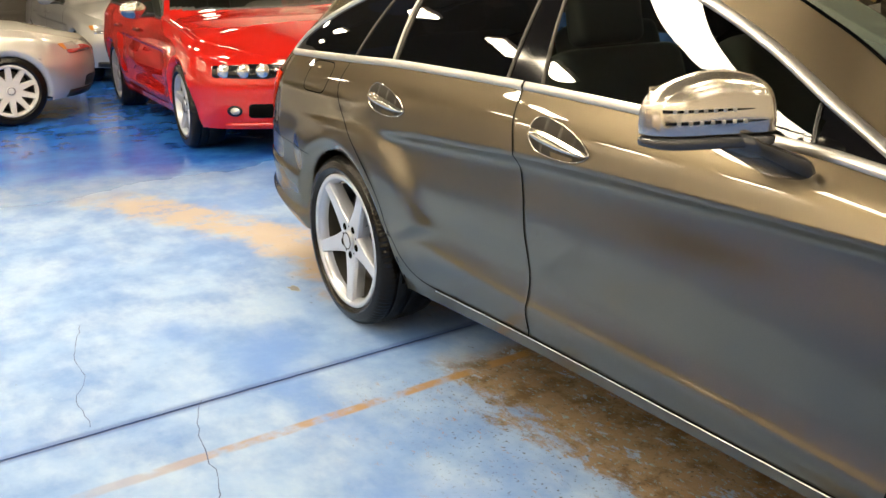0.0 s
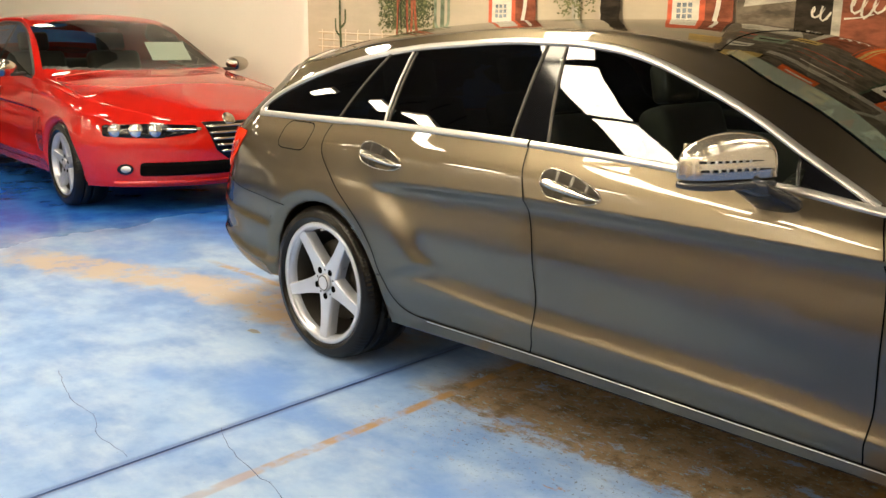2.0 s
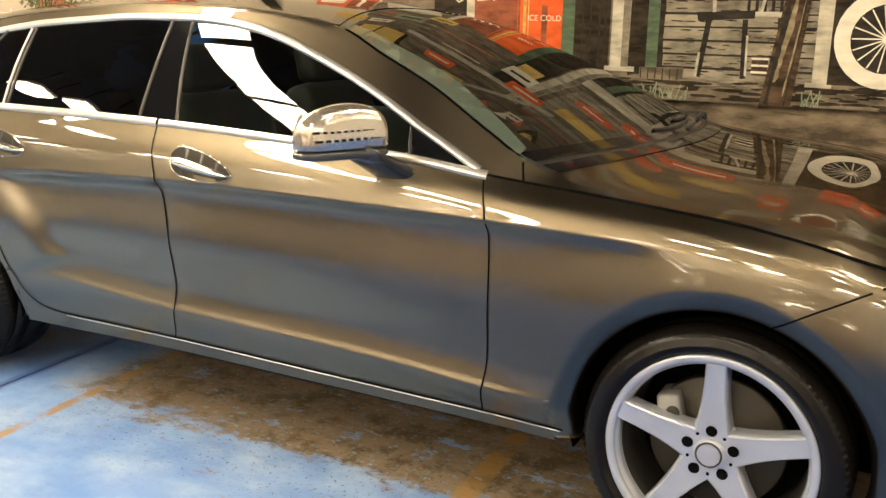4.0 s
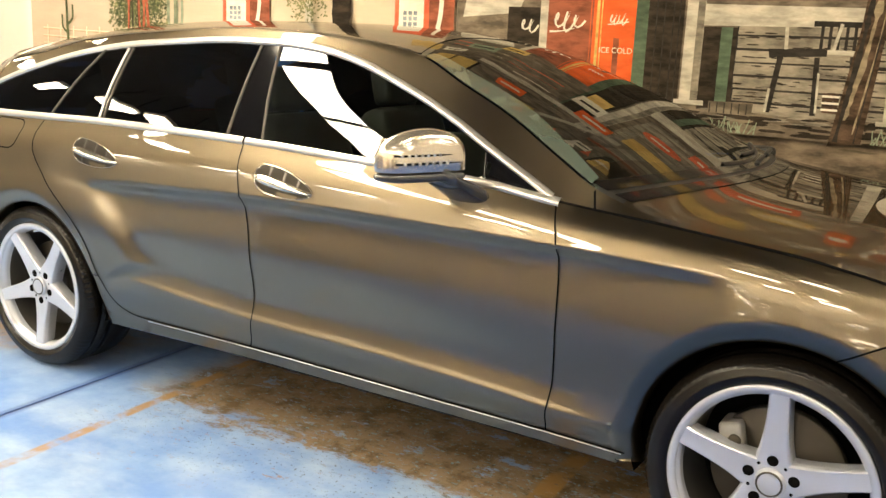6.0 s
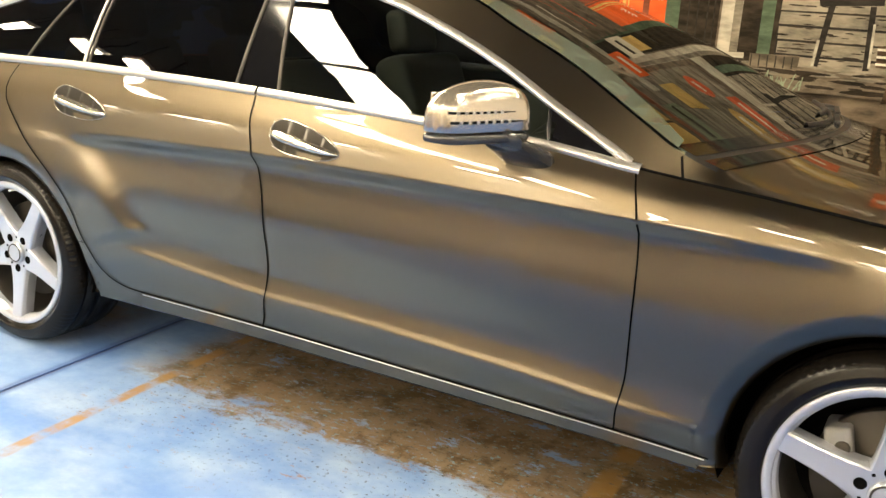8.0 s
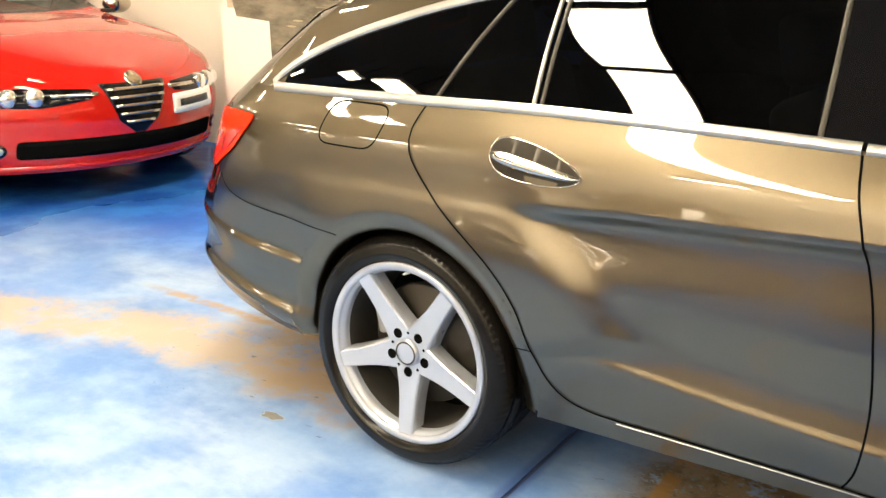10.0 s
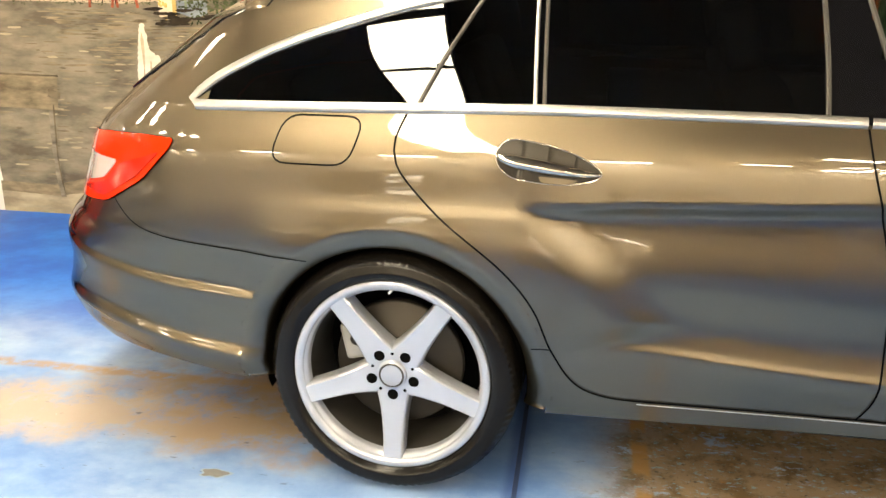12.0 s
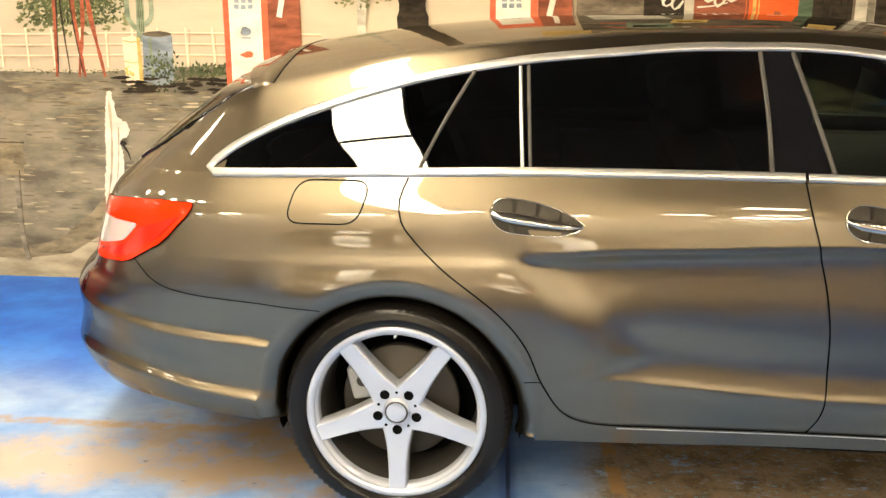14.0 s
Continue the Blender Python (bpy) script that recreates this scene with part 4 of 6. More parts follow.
def tail_patch(skin, outline, off, cell=0.03, depth=0.006):
    """A plate with the outline (y, z) that follows the car's tail."""
    bm = bmesh.new()
    vs = [bm.verts.new((0, y, z)) for y, z in outline]
    es = [bm.edges.new((vs[i], vs[(i + 1) % len(vs)])) for i in range(len(vs))]
    bmesh.ops.triangle_fill(bm, use_beauty=True, edges=es)
    ys, zs = [p[0] for p in outline], [p[1] for p in outline]
    for lo, hi, n in ((min(ys), max(ys), (0, 1, 0)), (min(zs), max(zs), (0, 0, 1))):
        k = int((hi - lo) / cell)
        for i in range(1, k):
            bmesh.ops.bisect_plane(bm, geom=bm.verts[:] + bm.edges[:] + bm.faces[:], plane_co=Vector(n) * (lo + (hi - lo) * i / k), plane_no=n)
    edge = [e for e in bm.edges if len(e.link_faces) == 1]
    made = bmesh.ops.extrude_edge_only(bm, edges=edge)
    low = {v for v in made["geom"] if isinstance(v, bmesh.types.BMVert)}
    for v in bm.verts:
        out = off - depth if v in low else off
        v.co.x = tail_x(skin, v.co.y, v.co.z) - 0.75 * out
        v.co.z += 0.6 * out
    bmesh.ops.recalc_face_normals(bm, faces=bm.faces)
    return bm


def build_estate():
    car = thing("estate_car", "brown metallic estate car with chrome trim and silver wheels", "car")
    sk = ESTATE
    G, panels = skin_panels(sk, estate_panel, [(cx, cz, r + 0.026) for cx, cz, r in ARCHES])
    mats = {"quarter_glass": DARK_GLASS, "vent_glass": DARK_GLASS, "rear_door_glass": DARK_GLASS, "b_pillar": GLOSS_BLACK, "front_door_glass": DOOR_GLASS,
            "mirror_triangle": GLOSS_BLACK, "windscreen": SCREEN_GLASS, "roof_glass": DARK_GLASS, "cowl": BLACK}
    sided = {"quarter_glass", "vent_glass", "rear_door_glass", "b_pillar", "front_door_glass", "mirror_triangle", "front_wing", "sill", "front_door", "rear_door"}
    near = {}
    labels = {"front_door": "brown front door", "rear_door": "brown rear door", "bonnet": "bonnet mirroring the painted wall", "windscreen": "raked clear windscreen", "b_pillar": "gloss black pillar", "roof_glass": "dark glass roof panel",
              "quarter_glass": "dark tinted pointed side glass", "rear_door_glass": "dark tinted side glass", "front_door_glass": "faintly green side glass", "cowl": "black cowl"}
    order = sorted(panels, key=lambda k: (k in mats, k))
    for name in order:
        quads = panels[name]
        for sides in (((-1,), (1,)) if name in sided else ((-1, 1),)):
            holder = car
            door = {"front_door_glass": "front_door", "mirror_triangle": "front_door", "rear_door_glass": "rear_door", "vent_glass": "rear_door"}.get(name)
            if door:
                holder = near[door, sides[0]]
            ob = part(name, panel_mesh(G, quads, sides), mats.get(name, BROWN), holder, labels.get(name, ""))
            near[name, sides[0]] = ob
            if mats.get(name) in (DARK_GLASS, DOOR_GLASS, SCREEN_GLASS):
                ob.visible_shadow = False
    for side in (-1, 1):
        rear_door, front_door = near["rear_door", side], near["front_door", side]
        # dark strips on the unbroken skin stand in for the shaded shut lines
        for line, w in ((SPLIT, 0.0048), (REAR_EDGE, 0.0048), (FRONT_EDGE, 0.0048), (DOOR_FOOT, 0.005), (BUMPER_SEAM, 0.003)):
            part("panel_gap", ribbon(sk, line, w, 0.0018, 0, side), GAP, car)
        flap = rounded_outline([(-0.268, 0.990), (-0.300, 0.878), (-0.098, 0.878), (-0.062, 0.990)], 0.045)
        part("fuel_flap_gap", ribbon(sk, flap + flap[:1], 0.0045, 0.0008, 0, side), GAP, car) if side < 0 else None
        # bright strips round the side windows
        xs = [-0.515, -0.49, -0.45, -0.40, -0.335, -0.25, -0.177, -0.07, 0.043, 0.19, 0.342, 0.47, 0.606, 0.72, 0.835, 0.95, 1.06, 1.18, 1.31, 1.44, 1.57, 1.70, 1.82, 1.91, 1.99, 2.08, 2.164, 2.21]
        up = sk.t["upper"]
        be = sk.t["belt"]
        part("upper_window_strip", ribbon(sk, [(-0.47, be(-0.47) + 0.004), (-0.512, be(-0.51) + 0.004), (-0.532, 1.014)] + [(x, max(up(x), be(x) + 0.004) + 0.002) for x in xs[1:]], 0.020, 0.005, 0.003, side), CHROME, car, "brushed chrome window strip")
        bx = np.linspace(-0.515, 1.073, 24)
        part("belt_strip", ribbon(sk, [(x, be(x) + 0.004) for x in bx], 0.024, 0.006, 0.003, side), CHROME, car, "brushed chrome belt strip")
        bx = np.linspace(1.082, 2.235, 18)
        part("belt_strip", ribbon(sk, [(x, be(x) + 0.004 - 0.004 * step01(2.0, 2.2, x)) for x in bx], 0.024 - 0.002, 0.006, 0.003, side), CHROME, front_door, "brushed chrome belt strip")
        # pillar trims
        part("pillar_trim", ribbon(sk, [(0.066, 1.022), (0.10, 1.09), (0.14, 1.165), (0.190, 1.250), (0.207, 1.278)], 0.010, 0.003, 0.002, side), TRIM_GREY, rear_door, "grey pillar trim")
        part("pillar_trim", ribbon(sk, [(0.345, 1.022), (0.338, 1.14), (0.330, 1.285)], 0.010, 0.004, 0.002, side), CHROME, rear_door, "bright divider trim")
        part("pillar_trim", ribbon(sk, [(0.366, 1.022), (0.360, 1.14), (0.352, 1.287)], 0.010, 0.003, 0.002, side), TRIM_GREY, rear_door, "grey divider trim")
        part("pillar_trim", ribbon(sk, [(0.992, 1.022), (0.988, 1.15), (0.976, 1.325)], 0.012, 0.003, 0.002, side), TRIM_GREY, rear_door, "grey pillar trim")
        part("pillar_trim", ribbon(sk, [(1.150, 1.022), (1.112, 1.15), (1.062, 1.322)], 0.012, 0.003, 0.002, side), TRIM_GREY, front_door, "grey pillar trim")
        part("pillar_trim", ribbon(sk, [(1.995, 0.99), (1.985, 1.02), (1.975, 1.06)], 0.010, 0.003, 0.001, side), GLOSS_BLACK, front_door)
        # sill: its highlight laid on as a thin chrome strip, and the dark lower lip
        part("sill_glint", ribbon(sk, [(0.62, 0.303), (1.2, 0.305), (1.8, 0.299), (2.3, 0.294), (2.48, 0.293)], 0.0024, 0.0012, 0.0008, side), CHROME, near["sill", side], "thin bright strip standing in for the sill highlight")
        # door handles
        for hx, hz, door in ((0.385, 0.903, rear_door), (1.292, 0.900, front_door)):
            def half(u):
                return 0.044 * (1 - max(0.0, 1 - u / 0.22) ** 2) ** 0.5 * (1 - max(0.0, (u - 0.30) / 0.70) ** 2.2) ** 0.62

            def middle(u):
                return hz + 0.014 - 0.032 * u

            us = [0.5 - 0.5 * math.cos(math.pi * i / 24) for i in range(25)]
            dish = [(hx - 0.122 + 0.246 * u, middle(u) + half(u)) for u in us] + [(hx - 0.122 + 0.246 * u, middle(u) - half(u)) for u in us[-2:0:-1]]
            # proud plate coloured dark, as the hollow dish reflects the dark roof
            handle = part("door_handle", patch(sk, dish, 0.004, side, 0.015, 0.005), HANDLE_DISH, door, "pull handle with the dark reflection of its dish painted in")
            part("handle_rim", ribbon(sk, dish + dish[:1], 0.0032, 0.0045, 0.0005, side), MIRROR_CHROME, handle, "bright rim of the handle")
            grip = bmesh.new()
            rows = []
            for u in us:
                h = half(u) + 0.0003
                low, high = middle(u) - h * (0.46 + 0.1 * u), middle(u) + h * (0.22 - 0.10 * u)
                k = min(1.0, h / 0.034)
                rows.append([grip.verts.new(sk.at(hx - 0.121 + 0.244 * u, low + (high - low) * q / 8, 0.0045 + 0.012 * k * math.sin(math.pi * (q / 8) ** 0.8) ** 0.7, side)[0]) for q in range(9)])
            for p, q in zip(rows, rows[1:]):
                for k in range(8):
                    grip.faces.new((p[k], p[k + 1], q[k + 1], q[k]))
            bmesh.ops.recalc_face_normals(grip, faces=grip.faces)
            part("grip", grip, MIRROR_CHROME, handle, "bright chrome grip")
            slot = rounded_outline([(hx - 0.022, hz - 0.027), (hx + 0.070, hz - 0.033), (hx + 0.062, hz - 0.046), (hx - 0.015, hz - 0.042)], 0.006)
            part("handle_slot", patch(sk, slot, 0.0055, side, 0.02, 0.002), BROWN, handle, "brown slot under the grip")
        for cx, cz, r in ARCHES:
            part("wheel_arch_lip", arch_lip(sk, cx, cz, r, side), BROWN, car)
            part("wheel_arch_liner", arch_liner(cx, cz, r, side), GAP, car)
        # tail lamp
        outline = rounded_outline([(-0.955, 0.885), (-0.80, 0.912), (-0.66, 0.922), (-0.562, 0.920), (-0.575, 0.895), (-0.66, 0.810), (-0.79, 0.737), (-0.955, 0.714), (-1.01, 0.80)], 0.026)
        lamp = part("tail_lamp", patch(sk, outline, 0.006, side, 0.02, 0.012), LAMP_RED, car, "red and clear tail lamp")
        clear = rounded_outline([(-0.985, 0.775), (-0.955, 0.842), (-0.745, 0.850), (-0.80, 0.795), (-0.935, 0.757)], 0.02)
        part("clear_lens", patch(sk, clear, 0.0085, side, 0.02, 0.004), LAMP_CLEAR, lamp, "clear reversing lens")
        deep = rounded_outline([(-0.93, 0.745), (-0.80, 0.785), (-0.735, 0.842), (-0.60, 0.885), (-0.68, 0.815), (-0.80, 0.748)], 0.015)
        part("deep_lens", patch(sk, deep, 0.0085, side, 0.02, 0.004), LAMP_DEEP, lamp, "deep red lower lens")
        part("lamp_seam", ribbon(sk, outline + outline[:1], 0.005, 0.0018, 0, side), GAP, lamp)
        # headlamp
        outline = rounded_outline([(3.27, 0.72), (3.30, 0.785), (3.46, 0.76), (3.54, 0.70), (3.52, 0.63), (3.38, 0.65)], 0.03)
        lamp = part("headlamp", patch(sk, outline, 0.004, side, 0.02, 0.01), LAMP_CLEAR, car, "clear headlamp")
        part("lamp_seam", ribbon(sk, outline + outline[:1], 0.005, 0.0012, 0, side), GAP, lamp)
        # wing and sill seams
        part("panel_gap", ribbon(sk, [(2.995, 0.690), (3.02, 0.702), (3.05, 0.719), (3.093, 0.743), (3.184, 0.790), (3.24, 0.81)], 0.005, 0.001, 0, side), GAP, car)
        part("panel_gap", ribbon(sk, [(0.360, 0.448), (0.385, 0.450), (0.408, 0.449)], 0.003, 0.001, 0, side), GAP, car)
        # wing mirror
        build_mirror(front_door, side)
        wheel(car, 0.0, side * 0.913, side, 270)
        wheel(car, 2.874, side * 0.913, side, 90)
    # bonnet edges, drawn over the top
    for side in (-1, 1):
        part("panel_gap", ribbon(sk, [(2.225, 0.957), (2.28, 0.951), (2.335, 0.9455)], 0.006, 0.001, 0, side), GAP, car)
        part("panel_gap", ribbon(sk, [(2.335, 0.9455), (2.45, 0.937), (2.56, 0.9285), (2.85, 0.9025), (2.974, 0.884), (3.07, 0.866), (3.176, 0.838), (3.25, 0.815)], 0.006, 0.001, 0, side), GAP, near["bonnet", -1])
        part("panel_gap", ribbon(sk, [(2.334, 0.946), (2.326, 0.965), (2.316, 0.992)], 0.006, 0.001, 0, side), GAP, car)
    # windscreen surround, wipers, spoiler, underbody, cabin
    for name, curve, w in (("screen_seal", screen_foot, 0.05), ("cowl_edge", lambda y: screen_foot(y) + 0.07, 0.05), ("screen_seal", screen_head, 0.04)):
        bm = bmesh.new()
        rows = []
        for i in range(41):
            y = -0.80 + 1.6 * i / 40 if name != "screen_seal" or curve is screen_foot else -0.60 + 1.2 * i / 40
            rows.append([bm.verts.new((curve(y) + d, y, sk.top(curve(y) + d, y) + 0.002)) for d in (-w / 2, w / 2)])
        for p, q in zip(rows, rows[1:]):
            bm.faces.new((p[0], p[1], q[1], q[0]))
        part(name, bm, GLOSS_BLACK, car)
    for side in (-1, 1):
        bm = bmesh.new()
        rows = []
        for i in range(31):
            x = 1.585 + (2.31 - 1.585) * i / 30
            y, z = sk.t["rail_y"](x), sk.t["rail_z"](x)
            rows.append([bm.verts.new((x + 0.002, side * (y - d), sk.top(x, y - d) + 0.002)) for d in (0.0, 0.005)])
        for p, q in zip(rows, rows[1:]):
            bm.faces.new((p[0], p[1], q[1], q[0]))
        part("screen_seal", bm, GLOSS_BLACK, car)
        # band painted in place of the reflection along the windscreen edge
        bm = bmesh.new()
        rows = []
        for i in range(31):
            x = 1.62 + (2.30 - 1.62) * i / 30
            y = sk.t["rail_y"](x)
            w = 0.105 * math.sin(math.pi * (0.12 + 0.8 * i / 30)) ** 0.6
            rows.append([bm.verts.new((x + 0.002, side * (y - d), sk.top(x, y - d) + 0.005)) for d in (0.004, 0.004 + w * 0.5, 0.004 + w)])
        for p, q in zip(rows, rows[1:]):
            for k in range(2):
                bm.faces.new((p[k], p[k + 1], q[k + 1], q[k]))
        part("screen_reflection", bm, SCREEN_REFLECTION, near["windscreen", -1], "grey-green reflection painted along the windscreen edge")
    for y0, y1, back in ((-0.18, 0.36, 0.030), (0.10, 0.52, 0.050)):
        bm = bmesh.new()
        rows = []
        for i in range(17):
            u = i / 16
            y = y0 + (y1 - y0) * u
            x = screen_foot(y) - back + 0.015 * math.sin(math.pi * u)
            z = sk.top(x, y)
            rows.append([bm.verts.new((x + a, y, z + b)) for a, b in ((-0.006, 0.001), (-0.003, 0.010), (0.003, 0.010), (0.006, 0.001))])
        for p, q in zip(rows, rows[1:]):
            for k in range(3):
                bm.faces.new((p[k], p[k + 1], q[k + 1], q[k]))
        part("wiper", bm, BLACK, car, "black wiper blade")
        ya = y0 + 0.26
        part("wiper_arm", moved(box_bm((-0.008, -0.02, 0.0), (0.008, 0.20, 0.012), 0.004), pose(screen_foot(ya) + 0.01, ya, sk.top(screen_foot(ya), ya) - 0.002, 0, 0, 9)), BLACK, car, "black wiper arm")
    part("cowl_corner", moved(box_bm((-0.07, -0.05, -0.02), (0.06, 0.04, 0.022), 0.018, 3), pose(2.36, 0.80, sk.top(2.36, 0.80) - 0.002, 0, 0, 25)), BLACK, car, "black cowl end cap")
    bm, seam = bmesh.new(), bmesh.new()
    rows, seams = [], []
    for i in range(41):
        y = 0.655 * math.sin(math.pi * (i / 40 - 0.5))
        w = 1 - (abs(y) / 0.655) ** 5
        xt, zt = -0.448 - 0.040 * w - 0.07 * (1 - (y / 0.655) ** 2), 1.228 + 0.022 * w ** 0.5 + 0.030 * (1 - (y / 0.655) ** 2)
        xf = -0.392
        zf = sk.top(xf, min(abs(y), sk.t["rail_y"](xf) - 0.01))
        rows.append([bm.verts.new(p) for p in ((xf + 0.004, y, zf - 0.004), (xf, y, zf + 0.0030), (0.5 * (xf + xt), y, 0.5 * (zf + zt) + 0.005), (xt + 0.02, y, zt + 0.004), (xt + 0.004, y, zt - 0.002), (xt, y, zt - 0.010),
                                               (xt + 0.004, y, zt - 0.030), (xt + 0.012, y, zt - 0.052), (xt + 0.03, y, zt - 0.068), (xt + 0.10, y, zt - 0.072))])
        seams.append([seam.verts.new((xf + d, y, zf + 0.0012)) for d in (0.0, 0.007)])
    for p, q in zip(rows, rows[1:]):
        for k in range(9):
            bm.faces.new((p[k], p[k + 1], q[k + 1], q[k]))
    bm.faces.new(rows[0])
    bm.faces.new(rows[-1][::-1])
    bmesh.ops.recalc_face_normals(bm, faces=bm.faces)
    part("roof_spoiler", bm, BROWN, near["tailgate", -1], "brown roof spoiler lip")
    for p, q in zip(seams, seams[1:]):
        seam.faces.new((p[0], p[1], q[1], q[0]))
    part("panel_gap", seam, GAP, near["tailgate", -1])
    edge = [(0.640, 1.232), (0.652, 1.19), (0.652, 1.14), (0.640, 1.09), (0.600, 1.03), (0.53, 0.992), (0.30, 0.965)]
    pane = part("rear_screen", tail_patch(sk, [(-y, z) for y, z in edge] + edge[::-1], 0.005), DARK_GLASS, near["tailgate", -1], "dark wrap-round rear screen")
    pane.visible_shadow = False
    part("underbody", box_bm((-0.72, -0.58, 0.22), (3.4, 0.58, 0.30), 0.02), GAP, car)
    part("underbody", box_bm((0.44, -0.835, 0.235), (2.46, 0.835, 0.29), 0.02), GAP, car)
    build_cabin(car)
    return car


def build_mirror(door, side):
    """Wing mirror: boxy shell with lamp slits on a grey tray, and a broad foot on the door."""
    n, m = 30, 32

    def swell(u):
        return (1 - abs(2 * u - 1) ** 5.5) ** (1 / 2.6) if 0 < u < 1 else 0.0

    def loft(z_of, grow):
        bm = bmesh.new()
        rows = []
        for i in range(n + 1):
            u = 0.5 - 0.5 * math.cos(math.pi * i / n)       # 0 at the outer tip, 1 at the inner end
            k = swell(u)
            y, xc = 1.120 - 0.178 * u, 1.808 + 0.135 * u
            front, back = (0.052 + 0.012 * u) * k * grow, 0.036 * k * grow
            row = []
            for j in range(m):
                a = 2 * math.pi * j / m
                c, s = math.cos(a), math.sin(a)
                cx = abs(c) ** 0.62 * (1 if c > 0 else -1)
                row.append(bm.verts.new((xc + (front if c > 0 else back) * cx, side * y, z_of(u, k, s))))
            rows.append(row)
        for p, q in zip(rows, rows[1:]):
            for j in range(m):
                bm.faces.new((p[j], p[(j + 1) % m], q[(j + 1) % m], q[j]))
        bmesh.ops.remove_doubles(bm, verts=bm.verts, dist=0.0006)
        bmesh.ops.recalc_face_normals(bm, faces=bm.faces)
        return bm

    def base(u):
        return 1.016 + 0.012 * u

    def crown(u):
        return 0.070 + 0.042 * math.sin(math.pi * min(1.0, u * 0.80 + 0.04)) ** 1.1

    shell = part("wing_mirror", loft(lambda u, k, s: base(u) + (crown(u) * (0.5 + 0.5 * k) if s > 0 else 0.0) * abs(s) ** 0.75 - (0.006 * k * abs(s) if s <= 0 else 0.0), 1.0), MIRROR_PAINT, door, "pale metallic wing mirror")
    part("mirror_tray", loft(lambda u, k, s: base(u) - 0.018 + 0.015 * k * (abs(s) ** 0.5 * (1 if s > 0 else -1)), 1.015), TRAY_GREY, shell, "grey lower edge of the mirror")
    for z, t0, t1 in ((1.060, 0.05, 0.72), (1.038, 0.06, 0.82)):
        bm = bmesh.new()
        rows = []
        for i in range(19):
            u = t0 + (t1 - t0) * i / 18
            lift = ((z - 1.016) / crown(u)) ** 2
            x = 1.808 + 0.135 * u + (0.052 + 0.012 * u) * swell(u) * (1 - lift) ** 0.31 + 0.0012
            w = 0.0048 * (1 - 0.7 * (i / 18) ** 3)
            rows.append([bm.verts.new((x + d, side * (1.120 - 0.178 * u), z + 0.012 * u + s * w)) for s, d in ((-1, -0.003), (-0.5, 0.0012), (0.5, 0.0008), (1, -0.004))])
        for p, q in zip(rows, rows[1:]):
            for k in range(3):
                bm.faces.new((p[k], p[k + 1], q[k + 1], q[k]))
        slit = part("indicator_slit", bm, GLOSS_BLACK, shell, "dark indicator slit")
        for i in range(2, 15, 2):
            p = rows_at(t0 + (t1 - t0) * i / 18, z, swell, crown, side)
            part("lamp_tooth", moved(box_bm((-0.003, -0.0035, -0.0038), (0.003, 0.0035, 0.0038), 0.001, 1), pose(*p, 0, 0, side * 30)), CHROME, slit)
    bm = bmesh.new()
    rows = []
    for i in range(12):
        u = i / 11
        c = Vector((1.932 + 0.026 * u, side * (1.000 - 0.115 * u), 1.000 - 0.058 * u))
        rx, rz = 0.052 + 0.018 * u ** 1.5, 0.026 + 0.012 * u
        row = []
        for a in np.linspace(0, 2 * math.pi, 25)[:-1]:
            ca, sa = math.cos(a), math.sin(a)
            row.append(bm.verts.new(c + Vector((rx * abs(ca) ** 0.7 * (1 if ca > 0 else -1), side * 0.5 * rz * sa, rz * abs(sa) ** 0.7 * (1 if sa > 0 else -1)))))
        rows.append(row)
    for p, q in zip(rows, rows[1:]):
        for j in range(24):
            bm.faces.new((p[j], p[(j + 1) % 24], q[(j + 1) % 24], q[j]))
    bm.faces.new(rows[0])
    bm.faces.new(rows[-1][::-1])
    bmesh.ops.recalc_face_normals(bm, faces=bm.faces)
    part("mirror_foot", bm, TRAY_GREY, shell, "broad mirror foot")
    part("mirror_glass", moved(box_bm((-0.003, -0.070, -0.036), (0.003, 0.070, 0.040), 0.002), pose(1.826, side * 1.03, 1.062, 0, 0, side * 30)), MIRROR_CHROME, shell)


def rows_at(u, z, swell, crown, side):
    """A place on the front of the mirror's shell."""
    lift = ((z - 1.016) / crown(u)) ** 2
    return 1.808 + 0.135 * u + (0.052 + 0.012 * u) * swell(u) * (1 - lift) ** 0.31 + 0.001, side * (1.120 - 0.178 * u), z + 0.012 * u


# dark roof reflected in the handle dish, put into its colour
HANDLE_DISH = shader("dark_reflection_dish", (0.022, 0.018, 0.013), 0.34, 0.6, 0.1, 20)
TRAY_GREY = shader("grey_mirror_tray", (0.045, 0.046, 0.05), 0.25, 0.4, 0.08, 20, coat=0.5)
MIRROR_PAINT = paint("pale_metallic_paint", (0.60, 0.55, 0.47), 0.9, 0.20)


def seat(parent, x, y):
    """A front seat: cushion, backrest and head rest."""
    s = new("seat")
    s.parent = parent
    s.matrix_basis = pose(x, y, 0.30)
    part("cushion", moved(box_bm((-0.25, -0.25, -0.08), (0.27, 0.25, 0.09), 0.06, 4), pose(0, 0, 0.14, 0, -6, 0)), LEATHER, s)
    part("backrest", moved(box_bm((-0.07, -0.25, 0.0), (0.08, 0.25, 0.60), 0.065, 4), pose(-0.24, 0, 0.20, 0, -20, 0)), LEATHER, s)
    part("head_rest", moved(box_bm((-0.045, -0.13, 0.0), (0.05, 0.13, 0.17), 0.04, 4), pose(-0.455, 0, 0.775, 0, -12, 0)), LEATHER, s)
    return s


